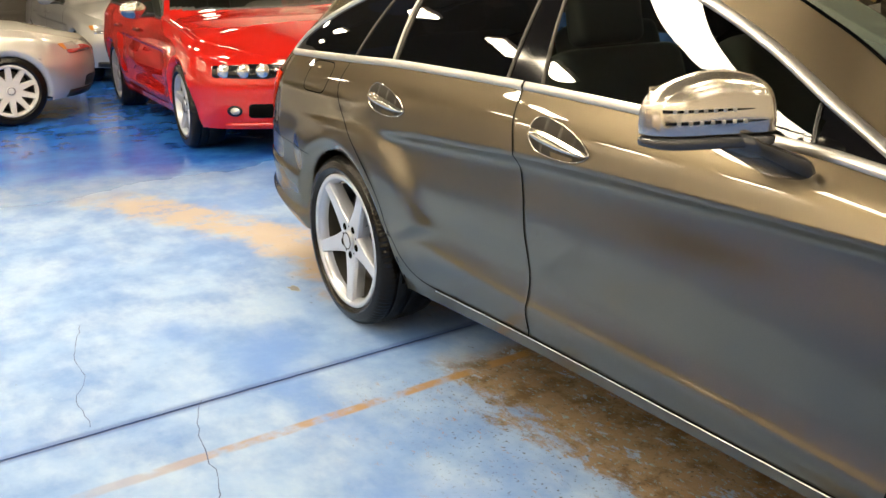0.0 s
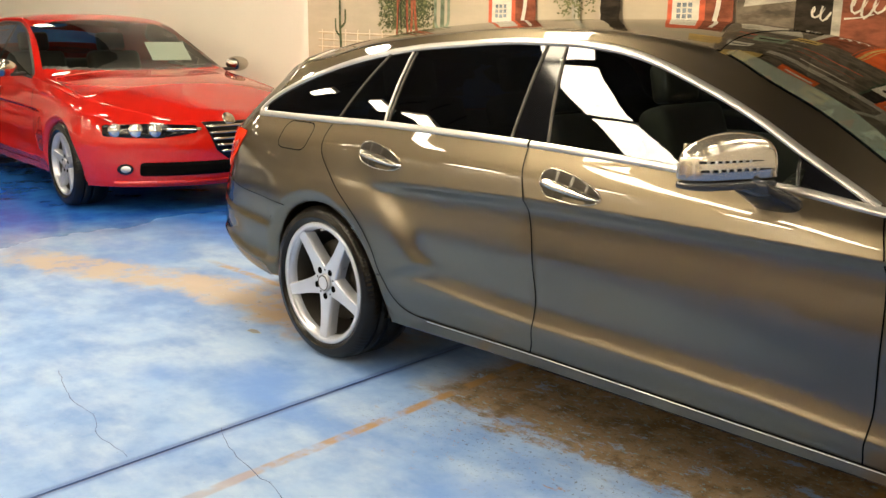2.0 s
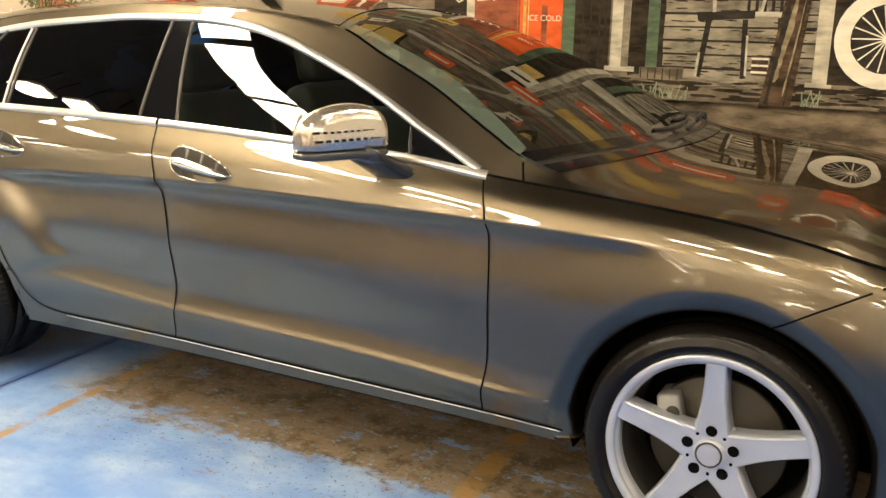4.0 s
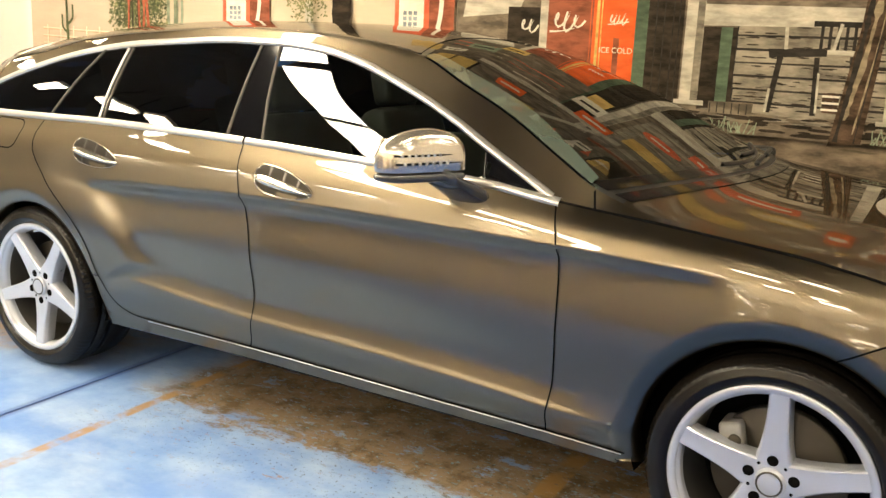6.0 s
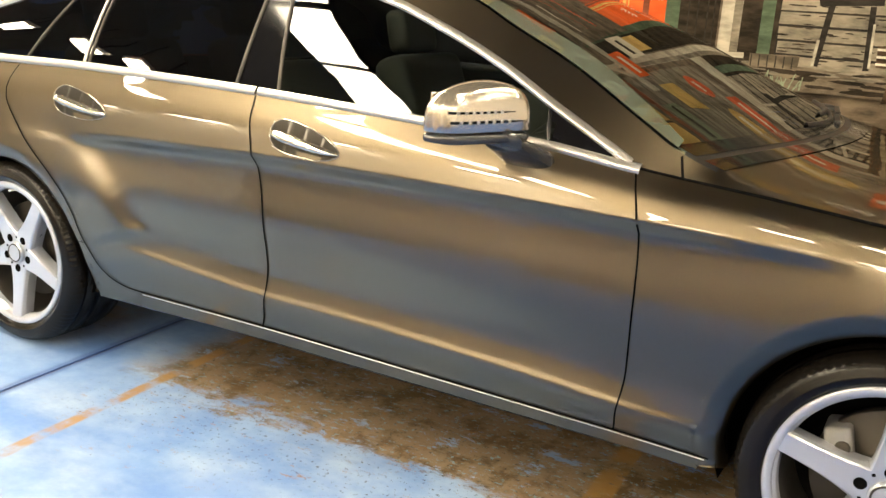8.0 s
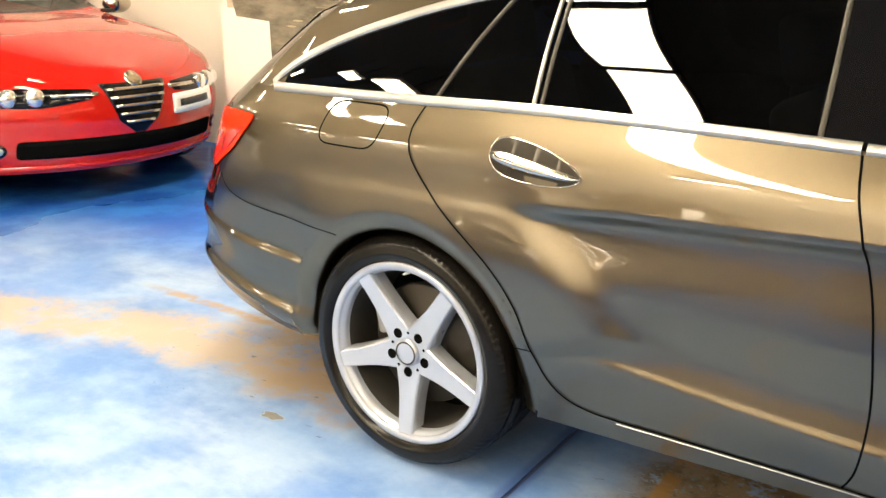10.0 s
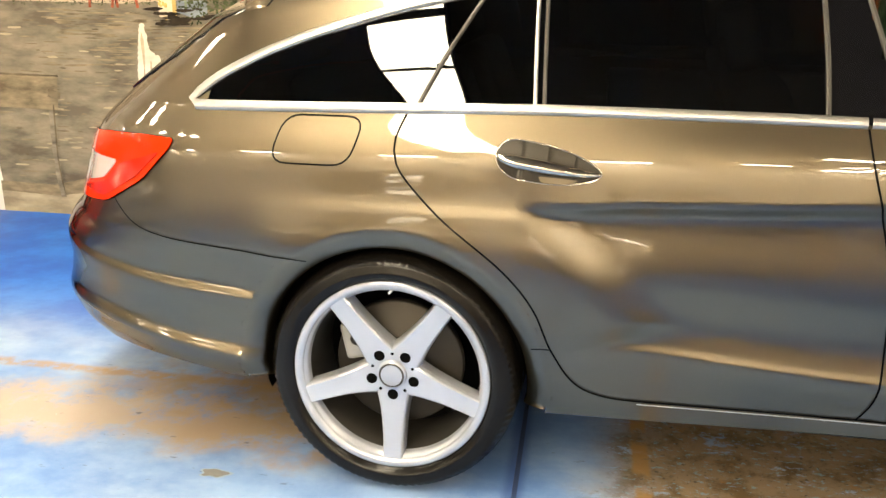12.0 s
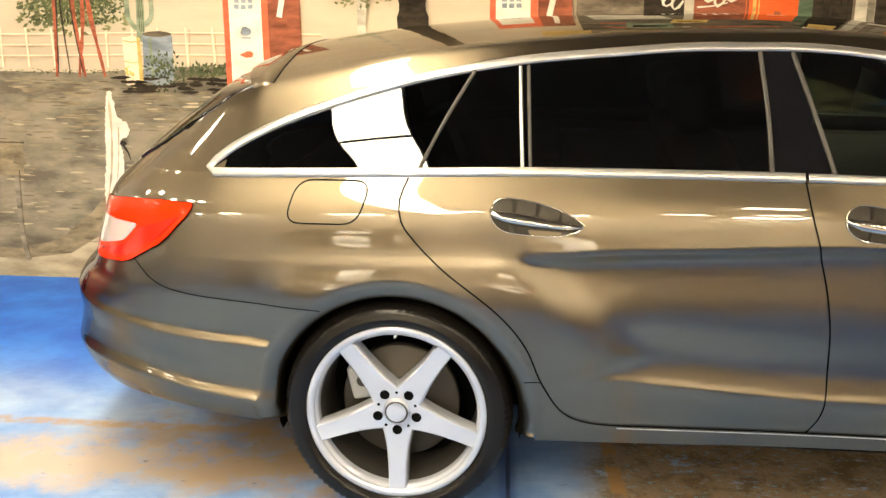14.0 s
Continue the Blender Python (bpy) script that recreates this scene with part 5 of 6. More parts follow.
def build_cabin(car):
    for x, y in ((1.30, -0.37), (1.30, 0.37), (0.42, -0.37), (0.42, 0.37)):
        seat(car, x, y)
    dash = part("dashboard", moved(box_bm((-0.30, -0.70, -0.20), (0.28, 0.70, 0.13), 0.07, 4), pose(2.10, 0, 0.78)), LEATHER, car, "black padded dashboard")
    part("instrument_hood", moved(box_bm((-0.10, -0.19, -0.04), (0.12, 0.19, 0.06), 0.035, 3), pose(1.90, -0.37, 0.90)), LEATHER, dash)
    rim = bmesh.new()
    rows = []
    for i in range(40):
        a = 2 * math.pi * i / 40
        rows.append([rim.verts.new(((0.185 + 0.016 * math.cos(b)) * math.cos(a), (0.185 + 0.016 * math.cos(b)) * math.sin(a), 0.016 * math.sin(b))) for b in np.linspace(0, 2 * math.pi, 11)[:-1]])
    for i in range(40):
        for j in range(10):
            rim.faces.new((rows[i][j], rows[i][(j + 1) % 10], rows[(i + 1) % 40][(j + 1) % 10], rows[(i + 1) % 40][j]))
    w = part("steering_wheel", moved(rim, pose(1.72, -0.37, 0.80, 0, -62, 0)), LEATHER, car, "black steering wheel")
    part("wheel_boss", moved(box_bm((-0.07, -0.17, -0.03), (0.06, 0.17, 0.01), 0.02, 3), pose(1.73, -0.37, 0.795, 0, -62, 0)), LEATHER, w)
    part("cabin_mirror", moved(box_bm((-0.015, -0.12, -0.035), (0.015, 0.12, 0.035), 0.012, 3), pose(1.66, 0, 1.27, 0, 10, 0)), BLACK, car)
    part("cabin_mirror_stem", box_bm((1.66, -0.012, 1.27), (1.70, 0.012, 1.33), 0.005), BLACK, car)
    part("door_card", box_bm((0.45, 0.80, 0.32), (2.2, 0.85, 0.93), 0.02), LEATHER, car)
    part("door_card", box_bm((0.45, -0.85, 0.32), (2.2, -0.80, 0.93), 0.02), LEATHER, car)
    part("load_floor", box_bm((-0.85, -0.70, 0.60), (0.10, 0.70, 0.66), 0.02), LEATHER, car)
    part("dash_sheet", moved(box_bm((-0.10, -0.15, 0.0), (0.10, 0.15, 0.004)), pose(2.16, -0.40, 0.925, 0, 8, 15)), PAPER, car, "sheet of paper behind the windscreen", False)


build_estate()


# ---- the painted wall ----
def mural_paint(name, colour, vary=0.30, scale=7.0):
    """Wall paint laid on with a dry brush: blotches, and streaks along the wall."""
    m = shader("mural_" + name, colour, 0.75, 0, vary, scale, 0.08, 50, spec=0.08)
    t = m.node_tree
    b = t.nodes["Principled BSDF"]
    base = b.inputs["Base Color"].links[0].from_socket
    co = t.nodes.new("ShaderNodeTexCoord")
    mp = t.nodes.new("ShaderNodeMapping")
    mp.inputs["Scale"].default_value = (1, 1, 3.2)
    n = t.nodes.new("ShaderNodeTexNoise")
    n.inputs["Scale"].default_value, n.inputs["Detail"].default_value, n.inputs["Roughness"].default_value = 2.5 + 0.4 * scale, 8, 0.62
    r = t.nodes.new("ShaderNodeMapRange")
    r.inputs["From Min"].default_value, r.inputs["From Max"].default_value = 0.38, 0.62
    r.inputs["To Min"].default_value, r.inputs["To Max"].default_value = 1 - 1.3 * vary, 1 + 0.5 * vary
    mx = t.nodes.new("ShaderNodeMix")
    mx.data_type, mx.blend_type = "RGBA", "MULTIPLY"
    mx.inputs[0].default_value = 1.0
    t.links.new(co.outputs["Object"], mp.inputs[0])
    t.links.new(mp.outputs[0], n.inputs["Vector"])
    t.links.new(n.outputs["Fac"], r.inputs["Value"])
    t.links.new(base, mx.inputs[6])
    t.links.new(r.outputs[0], mx.inputs[7])
    t.links.new(mx.outputs[2], b.inputs["Base Color"])
    return m


MP = {k: mural_paint(k, *v) for k, v in {
    "sky": ((0.51, 0.425, 0.305), 0.05, 1.2), "earth": ((0.235, 0.202, 0.146), 0.34, 3.0), "dark_earth": ((0.17, 0.135, 0.085), 0.40, 9.0), "pale_earth": ((0.43, 0.36, 0.24), 0.25, 5.0), "yard": ((0.17, 0.13, 0.088), 0.5, 5.0), "mid_earth": ((0.255, 0.205, 0.13), 0.35, 8.0),
    "wood": ((0.17, 0.135, 0.095), 0.40, 12.0), "dark_wood": ((0.036, 0.027, 0.018), 0.45, 12.0), "grey_plank": ((0.26, 0.225, 0.17), 0.40, 9.0), "white_post": ((0.47, 0.425, 0.335), 0.25, 12.0),
    "red": ((0.64, 0.13, 0.06), 0.2, 8.0), "orange_red": ((0.74, 0.125, 0.03), 0.18, 6.0), "brick_red": ((0.27, 0.085, 0.045), 0.35, 8.0), "rust_line": ((0.36, 0.10, 0.05), 0.3, 20.0), "green": ((0.085, 0.10, 0.045), 0.4, 18.0), "olive": ((0.20, 0.20, 0.095), 0.35, 16.0), "pale_green": ((0.24, 0.28, 0.19), 0.3, 12.0), "post_green": ((0.085, 0.12, 0.075), 0.35, 9.0),
    "cream": ((0.72, 0.66, 0.54), 0.12, 8.0), "blue_grey": ((0.24, 0.27, 0.30), 0.3, 12.0), "ochre": ((0.62, 0.42, 0.13), 0.25, 9.0), "black": ((0.034, 0.029, 0.023), 0.35, 10.0), "fence": ((0.46, 0.34, 0.21), 0.2, 12.0), "white_rail": ((0.74, 0.62, 0.44), 0.1, 12.0),
    "brown_post": ((0.085, 0.053, 0.032), 0.55, 12.0)}.items()}
mural = thing("wall_mural", "painted mural of an old desert filling station and shop front", "mural")
LAYER = [0]


def mural_shapes(name, shapes, colour, label="", lift=None):
    """Flat painted shapes, each an outline of (x, z) on the wall, one coat above those before."""
    LAYER[0] += 1
    y = WALL_Y - 0.0016 - 0.0004 * LAYER[0] if lift is None else WALL_Y - lift
    bm = bmesh.new()
    for n, pts in enumerate(shapes):
        vs = [bm.verts.new((x, y - 0.00003 * (n % 12), z)) for x, z in pts]
        es = [bm.edges.new((vs[i], vs[(i + 1) % len(vs)])) for i in range(len(vs))]
        bmesh.ops.triangle_fill(bm, use_beauty=True, edges=es, normal=(0, -1, 0))
    for f in bm.faces:
        f.normal_update()
        if f.normal.y > 0:
            f.normal_flip()
    ob = part(name, bm, MP[colour], mural, label, False)
    if len(shapes) > 1:
        ob["kind"] = "stuff"
    return ob


def rect(x0, z0, x1, z1, j=0.0):
    r = lambda: random.uniform(-j, j)  # noqa: E731
    return [(x0 + r(), z0 + r()), (x1 + r(), z0 + r()), (x1 + r(), z1 + r()), (x0 + r(), z1 + r())]


def stroke(points, w0, w1=None, wob=0.0):
    """A brush stroke along points, w0 wide at its start and w1 at its end."""
    w1 = w0 if w1 is None else w1
    pts = smooth_line(points, 0.03)
    L, R = [], []
    for i, p in enumerate(pts):
        a, b = pts[max(0, i - 1)], pts[min(len(pts) - 1, i + 1)]
        d = (b - a) / (np.linalg.norm(b - a) + 1e-9)
        n = np.array([-d[1], d[0]])
        w = (w0 + (w1 - w0) * i / max(1, len(pts) - 1)) / 2 * (1 + random.uniform(-wob, wob))
        L.append(tuple(p + n * w))
        R.append(tuple(p - n * w))
    return L + R[::-1]


def oval(x, z, rx, rz, n=24, j=0.0):
    return [(x + rx * math.cos(a) * (1 + random.uniform(-j, j)), z + rz * math.sin(a) * (1 + random.uniform(-j, j))) for a in np.linspace(0, 2 * math.pi, n + 1)[:-1]]


def smooth_ring(points):
    """A closed outline, rounded."""
    pts = smooth_line(list(points) + [points[0]], 0.01)
    return [tuple(p) for p in pts[:-1]]


def ragged(points):
    """A closed outline with a broken, flaky edge."""
    return [(x + random.uniform(-0.005, 0.005), z + random.uniform(-0.005, 0.005)) for x, z in smooth_ring(points)]


def flourish(x, z, w, h, loops, lean=0.35):
    """The line of a looped pen flourish that says nothing."""
    out = []
    for i in range(loops * 8 + 1):
        t = i / 8
        a = 2 * math.pi * t
        dz = math.sin(a) * h * 0.5 * (1.15 if int(t) % 2 else 0.7)
        out.append((x + w * t / loops + 0.32 * w / loops * math.cos(a) + lean * dz, z + dz))
    return out


def dabs(n, x0, x1, z0, z1, rx, rz, tilt=0.0):
    """Loose dabs of the brush scattered over a field."""
    out = []
    for _ in range(n):
        k = random.uniform(0.4, 1.0)
        out.append(oval(random.uniform(x0, x1), random.uniform(z0, z1), rx * k, rz * k, 8, 0.3))
    return out


# left half: sky, desert ground, fence, tree, barrels, pumps
mural_shapes("painted_sky", [[(-3.24, 1.05), (1.2, 1.05), (1.2, 3.3), (-3.24, 3.3)]], "sky")
mural_shapes("painted_ground", [[(-2.80, 0.0), (6.0, 0.0), (6.0, 1.06), (1.2, 1.12), (-1.2, 1.17), (-2.0, 1.12), (-2.6, 1.13), (-3.20, 1.12), (-3.16, 1.0), (-2.87, 0.98), (-2.85, 0.5)]], "earth")
mural_shapes("painted_yard", [[(0.9, 0.0), (6.0, 0.0), (6.0, 1.04), (3.0, 1.03), (1.7, 1.04), (1.3, 1.0), (1.1, 0.7)]], "yard")
mural_shapes("painted_adobe", [[(-2.83, 0.13), (-2.5, 0.12), (-2.2, 0.16), (-2.0, 0.30), (-1.88, 0.42), (-1.7, 0.5), (-1.5, 0.3), (-1.6, 0.0), (-2.83, 0.0)]], "pale_earth")
mural_shapes("painted_shadow", [[(-2.83, 0.115), (-2.5, 0.10), (-2.2, 0.14), (-1.98, 0.27), (-1.86, 0.40), (-1.82, 0.62), (-1.93, 0.52), (-2.05, 0.38), (-2.25, 0.22), (-2.5, 0.16), (-2.83, 0.17)]], "mid_earth")
mural_shapes("painted_furrow", dabs(110, -2.78, -1.9, 0.2, 1.05, 0.05, 0.004) + dabs(170, -2.45, -1.0, 0.80, 1.10, 0.08, 0.005) + dabs(60, -0.9, 1.2, 0.15, 0.98, 0.08, 0.006), "mid_earth")
mural_shapes("painted_furrow", dabs(26, -2.7, -1.9, 0.2, 1.0, 0.022, 0.004) + dabs(50, -2.4, -1.0, 0.92, 1.10, 0.05, 0.004), "dark_earth")
mural_shapes("painted_light", dabs(70, -2.75, -1.0, 0.25, 1.0, 0.05, 0.007) + dabs(50, -0.9, 1.2, 0.2, 0.95, 0.08, 0.008), "pale_earth")
mural_shapes("yard_marks", dabs(120, 1.3, 3.6, 0.15, 1.0, 0.07, 0.006), "dark_earth")
mural_shapes("painted_fence", [stroke([(-3.1, z + 0.01), (-2.4, z), (-1.6, z + 0.006), (-0.75, z - 0.004)], 0.006, wob=0.3) for z in (1.200, 1.255, 1.310)] + [stroke([(x + 0.01, 1.15), (x + 0.01 + random.uniform(-0.01, 0.01), 1.34)], 0.006, wob=0.3) for x in np.arange(-3.05, -0.8, 0.145)], "fence")
mural_shapes("fence_light", [stroke([(-3.1, z + 0.01), (-2.4, z), (-1.6, z + 0.006), (-0.75, z - 0.004)], 0.006, wob=0.3) for z in (1.210, 1.265, 1.320)] + [stroke([(x, 1.15), (x + random.uniform(-0.01, 0.01), 1.35)], 0.010, wob=0.3) for x in np.arange(-3.05, -0.8, 0.145)], "white_rail")


def sprigs(n, x, z, sx, sz, size):
    """Short leaf strokes that spread from a crown's middle."""
    out = []
    for _ in range(n):
        px, pz = x + max(-2, min(2, random.gauss(0, 1))) * sx, z + max(-1.8, min(2, random.gauss(0, 1))) * sz
        a = math.atan2(pz - z + 0.05, px - x) + random.gauss(0, 0.7)
        d = size * random.uniform(0.5, 1.2)
        w = size * 0.22
        c, s = math.cos(a), math.sin(a)
        out.append([(px, pz), (px + 0.5 * d * c - w * s, pz + 0.5 * d * s + w * c), (px + d * c, pz + d * s), (px + 0.5 * d * c + w * s, pz + 0.5 * d * s - w * c)])
    return out


mural_shapes("painted_leaves", sprigs(1300, -2.06, 1.57, 0.14, 0.10, 0.034) + sprigs(120, -2.06, 1.40, 0.13, 0.04, 0.04), "olive")
mural_shapes("painted_leaves", sprigs(900, -2.06, 1.54, 0.13, 0.085, 0.030) + sprigs(160, -2.0, 1.125, 0.3, 0.006, 0.014), "green")
mural_shapes("painted_stem", [stroke([(a, 2.0), (b, 1.5), (c, 1.10)], 0.040, 0.014, 0.25) for a, b, c in ((-2.13, -2.15, -2.175), (-2.02, -2.055, -2.02), (-1.97, -1.97, -1.91), (-2.06, -2.0, -2.05))], "rust_line")
mural_shapes("stem_shade", [stroke([(a, 2.0), (b, 1.5), (c, 1.12)], 0.010, 0.006, 0.25) for a, b, c in ((-2.10, -2.12, -2.10), (-2.03, -2.065, -2.03), (-2.12, -2.14, -2.165))], "dark_wood")
mural_shapes("painted_cactus", [stroke([(-2.81, 1.15), (-2.82, 1.4), (-2.82, 1.62)], 0.03, 0.022), stroke([(-2.82, 1.36), (-2.76, 1.40), (-2.755, 1.50)], 0.02), stroke([(-2.82, 1.30), (-2.87, 1.34), (-2.875, 1.43)], 0.018)], "green")
mural_shapes("painted_cactus", [stroke([(-1.70, 1.28), (-1.69, 1.45), (-1.69, 1.70)], 0.045, 0.035), stroke([(-1.69, 1.36), (-1.635, 1.40), (-1.63, 1.56)], 0.026), stroke([(-1.70, 1.34), (-1.755, 1.39), (-1.76, 1.56)], 0.026)], "pale_green")
mural_shapes("cactus_rib", [stroke([(x, 1.33), (x + 0.005, 1.69)], 0.004) for x in (-1.70, -1.69, -1.68)], "green")
mural_shapes("painted_barrel", [[(-1.795, 1.06), (-1.75, 1.045), (-1.70, 1.055), (-1.705, 1.30), (-1.75, 1.31), (-1.80, 1.30)]], "white_rail")
mural_shapes("barrel_shade", [[(-1.722, 1.055), (-1.70, 1.055), (-1.705, 1.30), (-1.722, 1.305)], stroke([(-1.797, 1.18), (-1.75, 1.172), (-1.705, 1.18)], 0.005), stroke([(-1.797, 1.285), (-1.75, 1.277), (-1.705, 1.285)], 0.005)], "ochre")
mural_shapes("painted_barrel", [[(-1.695, 1.08), (-1.60, 1.05), (-1.535, 1.08), (-1.53, 1.31), (-1.60, 1.335), (-1.69, 1.315)]], "blue_grey")
mural_shapes("barrel_rim", [oval(-1.61, 1.318, 0.078, 0.014, 24)], "dark_earth")
mural_shapes("barrel_light", [stroke([(-1.648, 1.08), (-1.65, 1.30)], 0.014, wob=0.2), stroke([(-1.69, 1.20), (-1.61, 1.185), (-1.535, 1.20)], 0.005)], "pale_green")
mural_shapes("barrel_stain", dabs(12, -1.79, -1.72, 1.05, 1.16, 0.010, 0.012), "ochre")
mural_shapes("barrel_weed", sprigs(90, -1.59, 1.13, 0.035, 0.05, 0.026) + sprigs(160, -1.35, 1.12, 0.16, 0.018, 0.03), "green")
mural_shapes("barrel_foot_shade", dabs(60, -1.85, -1.0, 1.02, 1.10, 0.05, 0.010), "dark_wood")
mural_shapes("painted_trough", [[(-2.82, 0.58), (-2.42, 0.57), (-2.405, 0.75), (-2.82, 0.755)]], "mid_earth")
mural_shapes("trough_edge", [stroke([(-2.82, 0.757), (-2.6, 0.752), (-2.40, 0.750)], 0.010, wob=0.4), stroke([(-2.47, 0.66), (-2.40, 0.645)], 0.05, 0.03, 0.3)], "dark_earth")
mural_shapes("painted_trough", [stroke([(-2.46, 0.57), (-2.47, 0.3), (-2.45, 0.10)], 0.030, 0.026, 0.25)], "grey_plank")
mural_shapes("trough_shade", [stroke([(-2.445, 0.60), (-2.455, 0.3), (-2.435, 0.10)], 0.008, 0.006, 0.3)], "dark_earth")
mural_shapes("painted_skull", [ragged([(-1.905, 1.02), (-1.885, 1.02), (-1.872, 0.95), (-1.862, 0.90), (-1.815, 0.86), (-1.80, 0.82), (-1.82, 0.78), (-1.85, 0.77), (-1.845, 0.66), (-1.86, 0.58), (-1.91, 0.50), (-1.945, 0.42), (-1.965, 0.42), (-1.965, 0.52), (-1.945, 0.66), (-1.935, 0.82), (-1.92, 0.96)])], "cream")
mural_shapes("skull_shade", [stroke([(-1.90, 0.98), (-1.90, 0.8), (-1.92, 0.6), (-1.95, 0.46)], 0.014, 0.008, 0.7), stroke([(-1.86, 0.84), (-1.87, 0.70), (-1.89, 0.56)], 0.010, 0.005, 0.7)], "pale_earth")
mural_shapes("skull_shade", [oval(-1.842, 0.752, 0.020, 0.014, 9, 0.2), stroke([(-1.84, 0.74), (-1.815, 0.70), (-1.805, 0.66)], 0.014, 0.004)], "black")
mural_shapes("painted_stone", [[(-1.57, 0.83), (-1.47, 0.84), (-1.45, 0.78), (-1.5, 0.74), (-1.57, 0.75)]], "pale_earth")
for x in (-1.25, 0.10):
    mural_shapes("painted_pump", [rect(x, 1.05, x + 0.235, 1.95, 0.003)], "red")
    mural_shapes("painted_pump", [rect(x + 0.03, 1.06, x + 0.20, 1.80, 0.003)], "cream")
    mural_shapes("pump_marks", [rect(x + 0.06 + 0.035 * i, 1.44 + 0.03 * k, x + 0.085 + 0.035 * i, 1.462 + 0.03 * k, 0.002) for i in range(3) for k in range(3)] + [oval(x + 0.115, 1.33, 0.03, 0.022, 12, 0.2), rect(x + 0.09, 1.295, x + 0.14, 1.302)], "blue_grey")
    mural_shapes("pump_marks", [oval(x + 0.12, 1.215, 0.035, 0.016, 10, 0.4)], "red")
    mural_shapes("painted_hose", [stroke([(x + 0.28, 1.75), (x + 0.30, 1.5), (x + 0.27, 1.3)], 0.02)], "black")
    mural_shapes("painted_pump_case", [rect(x + 0.235, 1.16, x + 0.40, 1.95, 0.004)], "brick_red")
    mural_shapes("painted_nozzle", [stroke([(x + 0.31, 1.85), (x + 0.315, 1.55), (x + 0.29, 1.4)], 0.028)], "cream")
mural_shapes("painted_pole", [rect(-0.56, 1.05, -0.515, 2.6)], "white_post")
mural_shapes("painted_trunk", [stroke([(-0.26, 1.05), (-0.28, 1.6), (-0.20, 2.4)], 0.16, 0.10, 0.15)], "dark_wood")
mural_shapes("painted_leaves", sprigs(160, -0.55, 1.54, 0.07, 0.04, 0.03), "olive")
# right half: shop front
mural_shapes("painted_shop_wall", [rect(0.52, 1.05, 6.0, 3.3)], "wood")
mural_shapes("painted_awning", [[(0.56, 1.50), (0.90, 1.53), (0.98, 1.72), (0.60, 1.72)]], "white_post")
mural_shapes("painted_dark_panel", [rect(0.84, 1.05, 1.03, 1.56)], "dark_wood")
mural_shapes("painted_frame", [rect(1.03, 1.05, 1.075, 2.2)], "white_post")
mural_shapes("painted_panel", [rect(1.075, 1.05, 1.33, 1.75)], "brick_red")
mural_shapes("painted_machine", [rect(1.315, 1.0, 1.555, 1.80, 0.004)], "orange_red")
mural_shapes("machine_shade", [rect(1.445, 1.10, 1.475, 1.42, 0.003), rect(1.318, 1.0, 1.33, 1.78)], "brick_red")
mural_shapes("machine_light", [rect(1.345, 1.26, 1.362, 1.78, 0.003), rect(1.372, 1.26, 1.378, 1.78)], "ochre")
mural_shapes("painted_swash", [stroke(flourish(0.92, 1.47, 0.09, 0.07, 2), 0.010, wob=0.3), stroke(flourish(1.11, 1.50, 0.16, 0.10, 3), 0.011, wob=0.3), stroke([(1.09, 1.44), (1.16, 1.445), (1.23, 1.46)], 0.009, 0.004),
                              stroke(flourish(1.42, 1.515, 0.085, 0.055, 4), 0.006, wob=0.2), stroke([(1.41, 1.485), (1.46, 1.49), (1.52, 1.50)], 0.005)], "cream", "plain white swash marks")
mural_shapes("painted_post", [rect(1.56, 1.0, 1.625, 2.4, 0.004)], "post_green")
mural_shapes("painted_doorway", [rect(1.62, 1.0, 1.80, 2.3)], "dark_wood")
mural_shapes("doorway_boards", [rect(x, 1.0, x + 0.006, 2.3) for x in (1.66, 1.70, 1.745, 1.775)], "black")
mural_shapes("painted_doorway", [rect(1.90, 1.1, 2.06, 1.49)], "dark_wood")
mural_shapes("painted_post", [rect(1.985, 1.1, 2.04, 1.49)], "post_green")
mural_shapes("painted_window", [rect(2.06, 1.08, 2.76, 1.52)], "black")
mural_shapes("painted_planks", [rect(2.065, z, 2.76, z + 0.052, 0.004) for z in np.arange(1.09, 1.50, 0.062)], "grey_plank")
mural_shapes("plank_streak", dabs(110, 2.08, 2.74, 1.10, 1.50, 0.035, 0.004), "dark_wood")
mural_shapes("painted_beam", [[(1.89, 1.495), (2.60, 1.505), (2.64, 1.59), (1.89, 1.595)]], "white_post")
mural_shapes("painted_post", [[(1.81, 1.13), (1.90, 1.13), (1.905, 2.5), (1.815, 2.5)], rect(1.785, 1.115, 1.93, 1.14, 0.004)], "white_post")
mural_shapes("post_shade", [rect(1.865, 1.14, 1.90, 2.5)], "grey_plank")
mural_shapes("painted_chair", [[(2.21, 1.40), (2.47, 1.41), (2.47, 1.375), (2.22, 1.36)], stroke([(2.27, 1.37), (2.235, 1.11)], 0.026), stroke([(2.43, 1.37), (2.44, 1.10)], 0.024), rect(2.40, 1.505, 2.62, 1.53)] + [stroke([(x, 1.40), (x, 1.52)], 0.014) for x in (2.44, 2.475, 2.51, 2.545, 2.58)] + [stroke([(2.58, 1.38), (2.60, 1.15)], 0.024)], "black")
mural_shapes("chair_light", [stroke([(2.29, 1.40), (2.285, 1.50)], 0.016), rect(2.47, 1.385, 2.60, 1.405), stroke([(2.495, 1.40), (2.52, 1.52)], 0.014), stroke([(2.235, 1.22), (2.225, 1.11)], 0.012), stroke([(2.445, 1.30), (2.45, 1.12)], 0.01)], "white_post")
mural_shapes("painted_keg", [rect(2.475, 1.125, 2.545, 1.215, 0.004)], "brown_post")
mural_shapes("keg_bands", [rect(2.473, z, 2.547, z + 0.01) for z in (1.135, 1.165, 1.195)], "cream")
